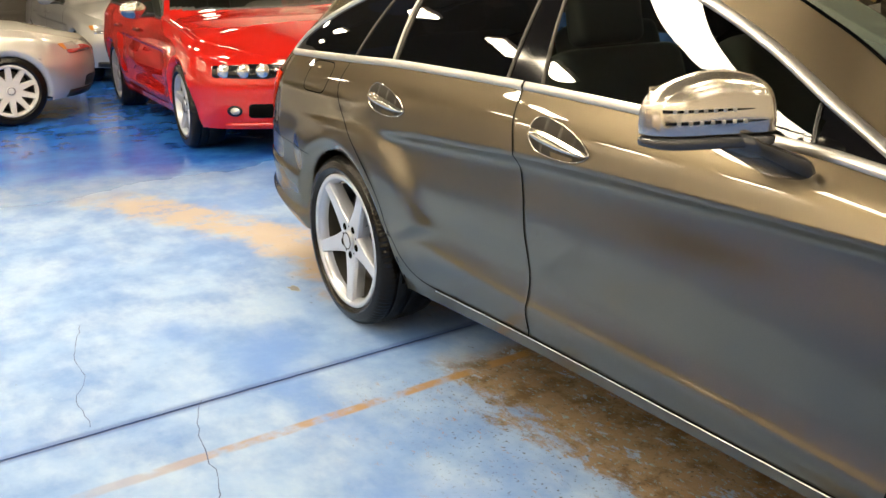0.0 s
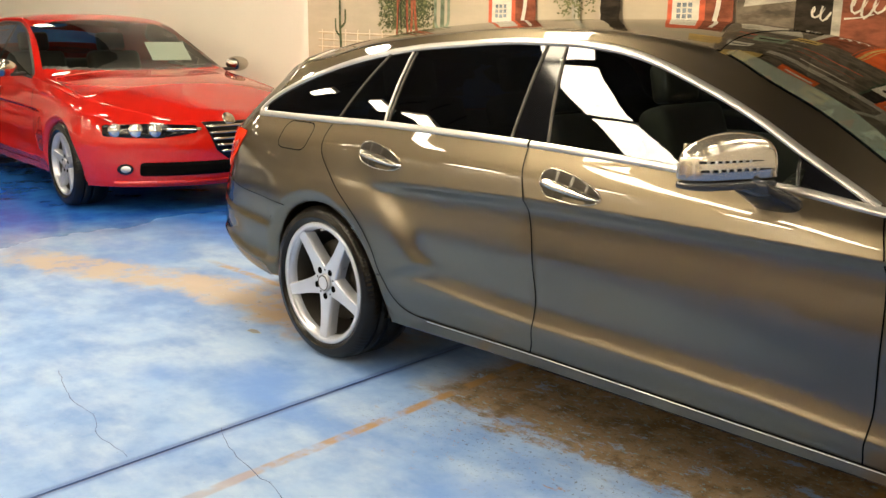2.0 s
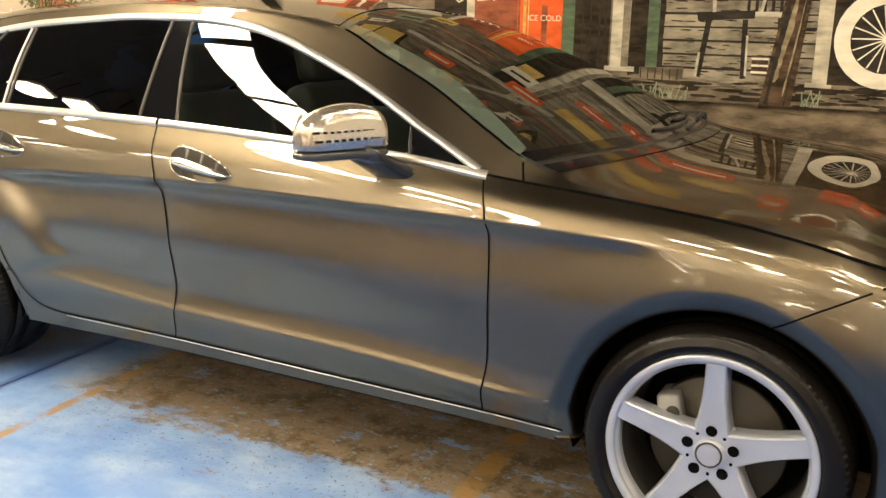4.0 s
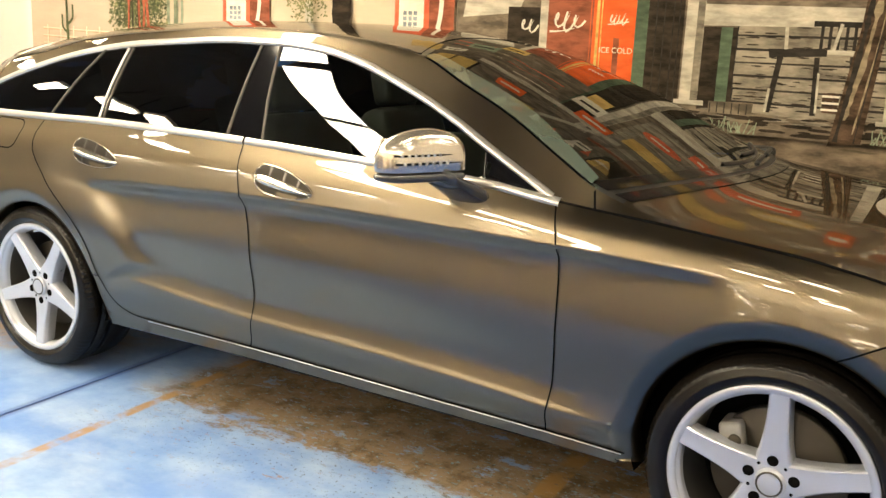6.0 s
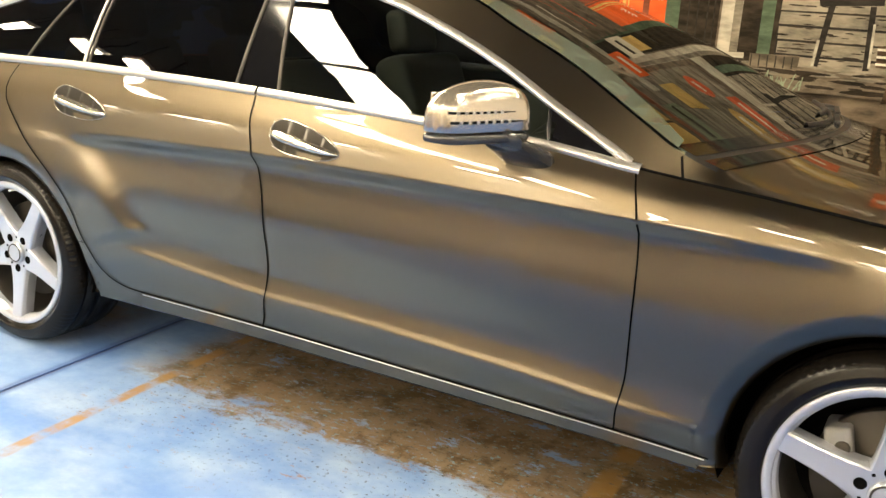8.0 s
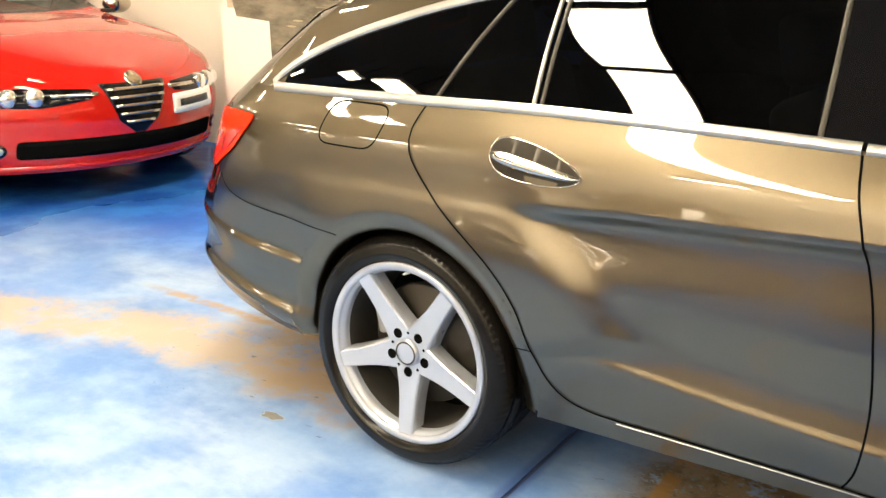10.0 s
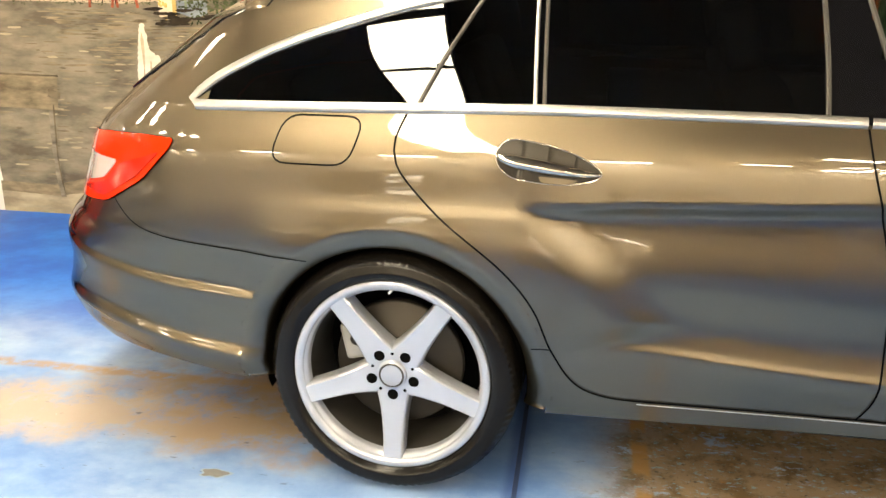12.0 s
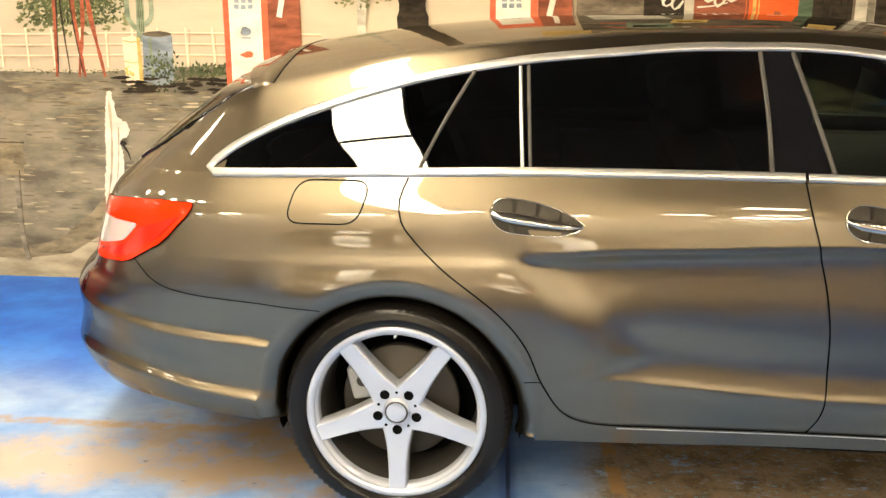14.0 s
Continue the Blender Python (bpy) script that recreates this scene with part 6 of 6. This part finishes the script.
mural_shapes("painted_step", [rect(1.60, 1.0, 6.0, 1.10, 0.004)], "wood")
mural_shapes("step_edge", dabs(60, 1.9, 3.2, 1.06, 1.105, 0.06, 0.006), "grey_plank")
mural_shapes("step_shade", dabs(110, 1.75, 3.6, 1.0, 1.09, 0.07, 0.009), "dark_wood")
mural_shapes("painted_crate", [rect(1.96, 1.085, 2.17, 1.145, 0.004)], "wood")
mural_shapes("crate_slats", [rect(1.965 + 0.035 * i, 1.09, 1.97 + 0.035 * i, 1.14) for i in range(6)], "black")
mural_shapes("painted_grass", [stroke([(x, 1.0), (x + random.uniform(-0.03, 0.03), 1.0 + random.uniform(0.03, 0.08))], 0.004) for x in [random.uniform(1.98, 2.2) for _ in range(26)] + [random.uniform(2.68, 2.78) for _ in range(12)]], "pale_green")
mural_shapes("painted_post", [[(2.52, 0.98), (2.66, 1.0), (2.80, 2.5), (2.68, 2.5), (2.60, 1.5)]], "brown_post")
mural_shapes("post_light", [stroke([(2.575, 1.10), (2.65, 1.5), (2.73, 2.3)], 0.022, 0.030, wob=0.6), stroke([(2.62, 1.04), (2.685, 1.5), (2.75, 2.3)], 0.006, wob=0.6)], "mid_earth")
mural_shapes("post_shade", [stroke([(2.55, 1.0), (2.62, 1.5), (2.70, 2.3)], 0.02, wob=0.4), stroke([(2.63, 1.0), (2.69, 1.5)], 0.006, wob=0.4)], "black")
mural_shapes("painted_post", [rect(2.735, 1.10, 2.80, 2.5, 0.003), rect(2.71, 1.085, 2.82, 1.105)], "white_post")
mural_shapes("painted_bay", [rect(2.80, 1.10, 4.6, 2.1)], "dark_wood")
mural_shapes("painted_tyre", [oval(3.02, 1.30, 0.21, 0.21, 32)], "cream")
mural_shapes("painted_tyre", [oval(3.02, 1.30, 0.145, 0.145, 28)], "black")
mural_shapes("tyre_spokes", [stroke([(3.02, 1.30), (3.02 + 0.14 * math.cos(a), 1.30 + 0.14 * math.sin(a))], 0.006) for a in np.arange(0, 6.28, 0.35)], "cream")
# signs over the shop front
mural_shapes("shop_boards", [rect(1.95, z, 3.6, z + 0.075, 0.004) for z in np.arange(1.64, 2.5, 0.085)], "grey_plank")
mural_shapes("painted_sign", [oval(2.12, 1.86, 0.10, 0.06), rect(2.22, 1.66, 2.52, 1.76), rect(2.95, 1.62, 3.25, 1.80), rect(0.62, 1.82, 0.92, 2.06), rect(1.12, 1.92, 1.5, 2.1)], "red")
mural_shapes("painted_sign", [oval(2.45, 1.87, 0.16, 0.065), rect(2.06, 2.06, 2.30, 2.22), rect(0.30, 2.1, 0.56, 2.3), rect(1.64, 1.80, 1.78, 1.96)], "ochre")
mural_shapes("sign_bars", [rect(2.34, 1.855, 2.56, 1.885), rect(2.26, 1.70, 2.48, 1.72), rect(2.07, 1.85, 2.17, 1.87), rect(0.66, 1.92, 0.88, 1.97)], "cream", "plain bars of lettering")
mural_shapes("painted_sign", [oval(3.05, 2.15, 0.16, 0.16, 28), rect(1.20, 2.2, 1.5, 2.42), rect(3.35, 1.9, 3.7, 2.2)], "cream")
mural_shapes("painted_sign", [oval(3.05, 2.15, 0.11, 0.11, 28), rect(1.95, 2.5, 4.4, 2.58)], "brick_red")
mural_shapes("painted_gable", [[(1.6, 2.55), (4.6, 2.55), (4.3, 2.9), (1.9, 2.9)]], "wood")


mural_shapes("upper_boards", [rect(0.55 + 0.0, z, 1.6, z + 0.10, 0.006) for z in np.arange(1.76, 3.2, 0.115)] + [rect(1.95, z, 4.6, z + 0.07, 0.006) for z in np.arange(2.92, 3.25, 0.08)], "wood")
mural_shapes("upper_window", [rect(0.62, 2.42, 1.02, 2.86), rect(2.2, 2.60, 2.62, 2.96), rect(3.1, 2.55, 3.5, 2.9)], "ochre")
mural_shapes("window_frame", [rect(x + dx, z, x + dx + 0.022, z + h) for x, z, w, h in ((0.62, 2.42, 0.40, 0.44), (2.2, 2.60, 0.42, 0.36), (3.1, 2.55, 0.4, 0.35)) for dx in (-0.02, w / 2 - 0.01, w)], "dark_wood")
mural_shapes("bunting", [[(x, 3.02 - 0.10 * (x - 0.4)), (x + 0.10, 3.01 - 0.10 * (x - 0.4)), (x + 0.05, 2.88 - 0.10 * (x - 0.4))] for x in np.arange(0.4, 3.6, 0.30)], "cream")
mural_shapes("bunting", [[(x, 3.02 - 0.10 * (x - 0.4)), (x + 0.10, 3.01 - 0.10 * (x - 0.4)), (x + 0.05, 2.88 - 0.10 * (x - 0.4))] for x in np.arange(0.55, 3.6, 0.30)], "red")
mural_shapes("roof_beam", [rect(1.0, 2.28, 2.1, 2.35, 0.004), stroke([(1.1, 3.2), (1.5, 2.8), (1.95, 2.35)], 0.05, wob=0.1), stroke([(2.9, 3.2), (3.1, 2.7), (3.4, 2.35)], 0.05, wob=0.1), rect(2.95, 2.40, 4.2, 2.46, 0.004)], "white_post")


# unseen placards made up to give the windscreen small, busy reflections
for colour, spots in (("cream", ((1.72, 2.02), (2.62, 2.30), (3.62, 2.36), (0.70, 2.20), (2.02, 2.72))), ("orange_red", ((2.74, 1.98), (1.30, 2.52), (3.42, 1.70), (1.86, 2.22))),
                      ("ochre", ((2.86, 2.30), (1.06, 1.80), (3.30, 2.66), (1.48, 2.72))), ("pale_green", ((2.34, 2.38), (0.86, 1.94), (3.74, 1.92), (2.70, 2.66)))):
    for x, z in spots:
        w, h = random.uniform(0.07, 0.13), random.uniform(0.05, 0.10)
        mural_shapes("reflection_placard", [rect(x - w, z - h, x + w, z + h, 0.012)], colour)
        mural_shapes("placard_bar", [rect(x - w * 0.7, z - h * 0.2, x + w * 0.7, z + h * 0.25, 0.004)], "dark_wood" if colour != "orange_red" else "cream")


def lettering(name, text, x, z, height, colour, lift):
    c = bpy.data.curves.new(name, "FONT")
    c.body, c.size, c.extrude, c.align_x = text, height, 0.0003, "CENTER"
    tmp = bpy.data.objects.new(name, c)
    scene.collection.objects.link(tmp)
    bpy.context.view_layer.update()
    me = bpy.data.meshes.new_from_object(tmp.evaluated_get(bpy.context.evaluated_depsgraph_get()))
    bpy.data.objects.remove(tmp)
    me.materials.clear()
    me.materials.append(MP[colour])
    me.transform(pose(x, WALL_Y - lift, z, 90, 0, 0))
    ob = new(name, me)
    ob.parent = mural
    return ob


lettering("painted_words", "ICE COLD", 1.47, 1.345, 0.040, "cream", 0.05)
mural_shapes("sign_board", [rect(0.80, 1.12, 1.03, 1.32)], "black", lift=0.047)
lettering("painted_words", "MOTOR OIL", 0.915, 1.15, 0.038, "cream", 0.05)
mural_shapes("sign_bars", [rect(0.86, 1.215, 0.97, 1.26, 0.003)], "cream", "plain bar of lettering", lift=0.05)


# ---- the parked cars ----
SALOON = Skin({
    "sill": [(-1.0, 0.34), (-0.5, 0.27), (0.0, 0.22), (0.4, 0.20), (2.3, 0.20), (2.7, 0.20), (3.1, 0.20), (3.65, 0.20)],
    "crease": [(-1.0, 0.46), (0.0, 0.42), (0.5, 0.33), (2.2, 0.33), (2.7, 0.38), (3.2, 0.36), (3.65, 0.34)],
    "shoulder": [(-1.0, 0.78), (0.0, 0.77), (1.0, 0.73), (2.0, 0.70), (2.7, 0.68), (3.2, 0.63), (3.65, 0.56)],
    "belt": [(-1.0, 0.96), (-0.3, 0.98), (0.5, 0.965), (1.2, 0.94), (1.8, 0.915), (2.1, 0.90), (2.5, 0.87), (2.9, 0.82), (3.3, 0.745), (3.65, 0.64)],
    "upper": [(-1.0, 0.9), (-0.32, 0.985), (-0.2, 1.06), (0.05, 1.20), (0.3, 1.29), (0.7, 1.335), (1.0, 1.33), (1.3, 1.27), (1.6, 1.13), (1.85, 1.0), (2.0, 0.91), (2.3, 0.85), (3.65, 0.5)],
    "wide": [(-1.0, 0.87), (-0.4, 0.90), (0.0, 0.915), (0.6, 0.905), (2.0, 0.905), (2.7, 0.915), (3.1, 0.895), (3.4, 0.85), (3.65, 0.80)],
    "plain": [(-1.0, 1), (0.3, 1), (0.7, 0.3), (2.1, 0.3), (2.5, 1), (3.65, 1)],
    "tuck": [(-1.0, 0.10), (0.0, 0.08), (2.0, 0.075), (2.4, 0.09), (3.0, 0.12), (3.65, 0.16)],
    "lean": [(-1.0, 0.55), (0.7, 0.58), (3.65, 0.55)],
    "rail_z": [(-1.0, 1.0), (-0.6, 1.01), (-0.3, 1.05), (0.0, 1.22), (0.3, 1.335), (0.7, 1.375), (1.0, 1.372), (1.3, 1.32), (1.6, 1.20), (1.85, 1.07), (2.05, 0.965), (2.2, 0.92), (2.5, 0.885), (2.9, 0.835), (3.3, 0.76), (3.65, 0.655)],
    "rail_y": [(-1.0, 0.70), (-0.6, 0.72), (-0.3, 0.70), (0.0, 0.66), (0.3, 0.62), (0.7, 0.60), (1.0, 0.60), (1.3, 0.62), (1.6, 0.66), (1.85, 0.72), (2.05, 0.77), (2.2, 0.79), (2.5, 0.77), (2.9, 0.73), (3.3, 0.66), (3.65, 0.55)],
    "top": [(-1.0, 1.03), (-0.6, 1.06), (-0.35, 1.10), (0.0, 1.27), (0.3, 1.38), (0.7, 1.418), (1.0, 1.412), (1.25, 1.37), (1.6, 1.25), (1.9, 1.11), (2.1, 1.01), (2.25, 0.965), (2.5, 0.945), (2.9, 0.90), (3.3, 0.83), (3.65, 0.73)],
}, {
    "rear": [(0.2, -0.9), (0.5, -1.0), (0.8, -0.98), (1.0, -0.9), (1.1, -0.85), (1.4, -0.8)],
    "front": [(0.15, 3.50), (0.25, 3.58), (0.35, 3.62), (0.5, 3.64), (0.6, 3.63), (0.7, 3.57), (0.8, 3.46), (0.9, 3.35), (1.0, 3.3)],
    "rear_join": -0.4, "rear_end": -1.0, "front_join": 2.95, "front_end": 3.65, "round": 2.1,
})
SALOON_ARCHES = ((0.0, 0.315, 0.335), (2.70, 0.315, 0.335))


def saloon_foot(y):
    return 2.20 - 0.24 * (abs(y) / 0.78) ** 2


def saloon_panel(x, y, z, band):
    if band == 9 and -0.28 < x < 1.93:
        if x < 0.06 or 0.99 < x < 1.05 - (z - 1) * 0.1:
            return "b_pillar" if x > 0.5 else "rear_door_glass"
        return "rear_door_glass" if x < 0.99 else "front_door_glass"
    if band == 11:
        if 1.28 + 0.08 * (y / 0.62) ** 2 < x < saloon_foot(y):
            return "windscreen"
        if -0.38 < x < 0.12:
            return "rear_screen"
        if saloon_foot(y) <= x < saloon_foot(y) + 0.05:
            return "cowl"
    if band >= 9 and x > 2.06:
        return "bonnet" if x < 3.42 else "front_bumper"
    if band < 9:
        if x > 3.02:
            return "front_bumper"
        if x > 2.13:
            return "front_wing"
        if 0.36 < x < 2.3 and z < 0.27:
            return "sill"
        if x > 1.02:
            return "front_door"
        if x > 0.10 + max(0.0, 0.62 - z) * 0.9:
            return "rear_door"
    return "body_shell"


def nose_x(skin, y, z):
    """How far ahead the skin reaches at a place across the car and a height."""
    a, b = skin.e["front_join"] - 0.4, skin.front(z)
    for _ in range(26):
        m = (a + b) / 2
        if skin.width(m, z) > abs(y):
            a = m
        else:
            b = m
    return a


def nose_patch(skin, outline, off, cell=0.03, depth=0.012):
    """A plate with the outline (y, z) that follows the car's nose."""
    bm = bmesh.new()
    vs = [bm.verts.new((0, y, z)) for y, z in outline]
    es = [bm.edges.new((vs[i], vs[(i + 1) % len(vs)])) for i in range(len(vs))]
    bmesh.ops.triangle_fill(bm, use_beauty=True, edges=es)
    ys, zs = [p[0] for p in outline], [p[1] for p in outline]
    for lo, hi, n in ((min(ys), max(ys), (0, 1, 0)), (min(zs), max(zs), (0, 0, 1))):
        k = int((hi - lo) / cell)
        for i in range(1, k):
            bmesh.ops.bisect_plane(bm, geom=bm.verts[:] + bm.edges[:] + bm.faces[:], plane_co=Vector(n) * (lo + (hi - lo) * i / k), plane_no=n)
    edge = [e for e in bm.edges if len(e.link_faces) == 1]
    made = bmesh.ops.extrude_edge_only(bm, edges=edge)
    low = {v for v in made["geom"] if isinstance(v, bmesh.types.BMVert)}
    for v in bm.verts:
        v.co.x = nose_x(skin, v.co.y, v.co.z) + (off - depth if v in low else off)
    bmesh.ops.recalc_face_normals(bm, faces=bm.faces)
    return bm


def build_saloon(name, label, m, body, face, spokes, size=1.0):
    """A parked saloon. face: which kind of front it has."""
    car = thing(name, label, "car", m)
    car.scale = (size,) * 3
    sk = SALOON
    G, panels = skin_panels(sk, saloon_panel, [(cx, cz, r + 0.026) for cx, cz, r in SALOON_ARCHES])
    mats = {"rear_door_glass": DOOR_GLASS, "front_door_glass": DOOR_GLASS, "b_pillar": GLOSS_BLACK, "windscreen": DOOR_GLASS, "rear_screen": DOOR_GLASS, "cowl": BLACK}
    for pn in sorted(panels):
        for sides in (((-1,), (1,)) if pn in {"front_door", "rear_door", "front_wing", "sill", "front_door_glass", "rear_door_glass", "b_pillar"} else ((-1, 1),)):
            ob = part(pn, panel_mesh(G, panels[pn], sides), mats.get(pn, body), car)
            if "glass" in pn or "screen" in pn:
                ob.visible_shadow = False
    for side in (-1, 1):
        for line in ([(1.02, 0.94), (1.03, 0.6), (1.02, 0.27)], [(2.10, 0.89), (2.14, 0.6), (2.12, 0.27)], [(0.10, 0.96), (0.11, 0.64), (0.36, 0.36), (0.40, 0.27)], [(0.40, 0.268), (1.2, 0.265), (2.13, 0.265)]):
            part("panel_gap", ribbon(sk, line, 0.007, 0.001, 0, side), GAP, car)
        up, be = sk.t["upper"], sk.t["belt"]
        xs = np.linspace(-0.28, 1.97, 26)
        part("window_seal", ribbon(sk, [(x, max(up(x), be(x) + 0.004)) for x in xs], 0.022, 0.003, 0.001, side), BLACK, car)
        part("belt_seal", ribbon(sk, [(x, be(x) + 0.004) for x in xs], 0.018, 0.003, 0.001, side), BLACK, car)
        for hx in (0.42, 1.30):
            part("door_handle", ribbon(sk, [(hx - 0.09, 0.80), (hx, 0.805), (hx + 0.09, 0.80)], 0.024, 0.022, 0.004, side), body if face != "bars" else MIRROR_CHROME, car)
        for cx, cz, r in SALOON_ARCHES:
            part("wheel_arch_lip", arch_lip(sk, cx, cz, r, side), body, car)
            part("wheel_arch_liner", arch_liner(cx, cz, r, side), GAP, car)
        for wx in (0.0, 2.70):
            wheel(car, wx, side * 0.895, side, 90, 0.315, 0.232, spokes, WHEEL_COVER if spokes == 10 else None, 0.86 if spokes == 10 else 5 / spokes)
        shell = bmesh.new()
        bmesh.ops.create_uvsphere(shell, u_segments=20, v_segments=12, radius=1)
        for v in shell.verts:
            v.co = Vector((v.co.x * 0.075, v.co.y * 0.11, v.co.z * 0.068))
        mir = part("wing_mirror", moved(shell, pose(1.88, side * 1.02, 0.985)), MIRROR_CHROME if face == "bars" else body, car)
        part("mirror_foot", box_bm((1.86, min(side * 0.86, side * 0.98), 0.925), (1.93, max(side * 0.86, side * 0.98), 0.955), 0.01), BLACK, mir)
        if face == "bars":
            outline = rounded_outline([(side * 0.80, 0.565), (side * 0.79, 0.645), (side * 0.55, 0.655), (side * 0.24, 0.640), (side * 0.25, 0.59), (side * 0.5, 0.555)], 0.02)
            lamp = part("headlamp", nose_patch(sk, outline, 0.004), GLOSS_BLACK, car, "black headlamp strip with three round lamps")
            for y in (0.725, 0.615, 0.505):
                x = nose_x(sk, y, 0.605)
                bulb = lathe([(0.0001, -0.02), (0.034, -0.015), (0.045, -0.006), (0.051, 0.008), (0.051, 0.03)], 24)
                part("lamp_round", moved(bulb, pose(x + 0.004, side * y, 0.606, 0, 0, 90)), HEADLAMP, lamp, "round headlamp lens")
            part("chrome_bar", nose_patch(sk, [(side * 0.445, 0.605), (side * 0.445, 0.622), (side * 0.22, 0.626), (side * 0.22, 0.609)], 0.012), MIRROR_CHROME, car, "chrome bar beside the grille")
            part("fog_lamp", nose_patch(sk, oval(side * 0.69, 0.335, 0.042, 0.040, 18), 0.010), GLOSS_BLACK, car, "round fog lamp in a black surround")
            part("fog_lens", nose_patch(sk, oval(side * 0.69, 0.335, 0.026, 0.025, 18), 0.016), LAMP_CLEAR, car)
            part("bonnet_ridge", ribbon(sk, [(2.2, 0.905), (2.6, 0.86), (2.9, 0.815)], 0.02, 0.003, 0.002, side), body, car)
        else:
            outline = rounded_outline([(side * 0.80, 0.60), (side * 0.78, 0.69), (side * 0.45, 0.70), (side * 0.40, 0.61)], 0.03)
            lamp = part("headlamp", nose_patch(sk, outline, 0.004), HEADLAMP, car, "clear headlamp")
            part("side_lens", patch(sk, rounded_outline([(3.215, 0.640), (3.165, 0.695), (3.34, 0.70), (3.40, 0.635)], 0.02), 0.004, side), LAMP_CLEAR, lamp, "clear wrap-round lens")
            part("side_indicator", patch(sk, rounded_outline([(3.215, 0.643), (3.160, 0.696), (3.215, 0.697), (3.245, 0.643)], 0.01), 0.006, side), LAMP_SIDE, lamp, "amber corner indicator")
    if face == "bars":
        part("lower_intake", nose_patch(sk, rounded_outline([(-0.61, 0.285), (-0.61, 0.385), (0.61, 0.385), (0.61, 0.285)], 0.03), 0.004), GAP, car, "black lower intake")
        part("chin_lip", nose_patch(sk, [(-0.74, 0.215), (-0.74, 0.245), (0.74, 0.245), (0.74, 0.215)], 0.014), body, car)
        grille = part("grille", nose_patch(sk, [(-0.20, 0.66), (0.20, 0.66), (0.12, 0.46), (0.03, 0.39), (-0.03, 0.39), (-0.12, 0.46)], 0.010), GLOSS_BLACK, car, "black shield grille with chrome bars")
        for z, w in ((0.625, 0.18), (0.580, 0.165), (0.535, 0.145), (0.49, 0.12), (0.445, 0.085)):
            part("grille_bar", nose_patch(sk, [(-w, z), (-w, z + 0.014), (w, z + 0.014), (w, z)], 0.022, 0.05), MIRROR_CHROME, grille)
        part("badge", nose_patch(sk, oval(0, 0.675, 0.045, 0.042, 20), 0.02), MIRROR_CHROME, car, "plain round chrome badge")
        part("number_plate", nose_patch(sk, rounded_outline([(0.24, 0.46), (0.24, 0.57), (0.62, 0.57), (0.62, 0.46)], 0.01), 0.012), PAPER, car, "white plate with a plain dark bar")
        part("plate_bar", nose_patch(sk, [(0.29, 0.495), (0.29, 0.535), (0.57, 0.535), (0.57, 0.495)], 0.014, depth=0.003), BLACK, car)
        part("price_sheet", moved(box_bm((-0.002, -0.17, -0.14), (0.002, 0.17, 0.14)), pose(1.78, 0.40, 1.10, 0, -58, -8)), PAPER, car, "white sheet behind the windscreen", False)
    else:
        part("grille", nose_patch(sk, rounded_outline([(-0.32, 0.58), (-0.32, 0.70), (0.32, 0.70), (0.32, 0.58)], 0.03), 0.006), BLACK, car, "black grille")
        part("lower_intake", nose_patch(sk, rounded_outline([(-0.62, 0.28), (-0.62, 0.38), (0.62, 0.38), (0.62, 0.28)], 0.03), 0.004), BLACK, car, "black lower intake")
        part("chin_lip", nose_patch(sk, [(-0.78, 0.205), (-0.78, 0.270), (0.78, 0.270), (0.78, 0.205)], 0.008), BLACK, car, "black lower lip of the bumper")
    part("underbody", box_bm((-0.6, -0.55, 0.18), (3.2, 0.55, 0.27), 0.02), GAP, car)
    part("underbody", box_bm((0.4, -0.84, 0.19), (2.3, 0.84, 0.26), 0.02), GAP, car)
    for x, y in ((1.05, -0.36), (1.05, 0.36)):
        seat(car, x, y)
    part("rear_bench", moved(box_bm((-0.15, -0.60, 0.0), (0.10, 0.60, 0.55), 0.07, 3), pose(0.15, 0, 0.45, 0, -18, 0)), LEATHER, car)
    part("dashboard", moved(box_bm((-0.25, -0.68, -0.15), (0.22, 0.68, 0.10), 0.06, 3), pose(1.90, 0, 0.80)), LEATHER, car)
    return car


build_saloon("red_saloon", "glossy red saloon with round headlamps and chrome grille bars", pose(-6.80, 0.80, 0, 0, 0, -3.6), RED, "bars", 5, 1.03)
build_saloon("silver_saloon", "silver saloon with an amber-edged headlamp and multi-spoke wheel trims", pose(-6.95, -3.95, 0, 0, 0, 92), SILVER, "plain", 10)
build_saloon("pale_silver_car", "pale silver car parked behind the red saloon", pose(-12.1, 0.85, 0, 0, 0, 1), GREY_SILVER, "plain", 7)

# unseen saloons, added only for what the estate's doors reflect
BRONZE = paint("bronze_paint", (0.30, 0.22, 0.14), 0.5, 0.35)
across = build_saloon("bronze_saloon", "bronze saloon added out of view to shape reflections in the estate", pose(-1.6, -8.2, 0, 0, 0, 90), BRONZE, "plain", 7)
across["group"] = "saloons across the aisle"
for dx in (1.0, 3.6):
    copy_thing(across, pose(dx, -8.2, 0, 0, 0, 90))

# ---- the far end ----
door = thing("roller_door", "brown roller door in the far wall", "door", pose(X0, -0.75, 0))
part("door_panel", box_bm((0.0, -1.5, 0.0), (0.04, 1.5, 2.9), 0.004), DOOR_BROWN, door)
for k in range(14):
    part("rib", box_bm((0.04, -1.5, 0.1 + 0.2 * k), (0.055, 1.5, 0.16 + 0.2 * k), 0.004), DOOR_BROWN, door)
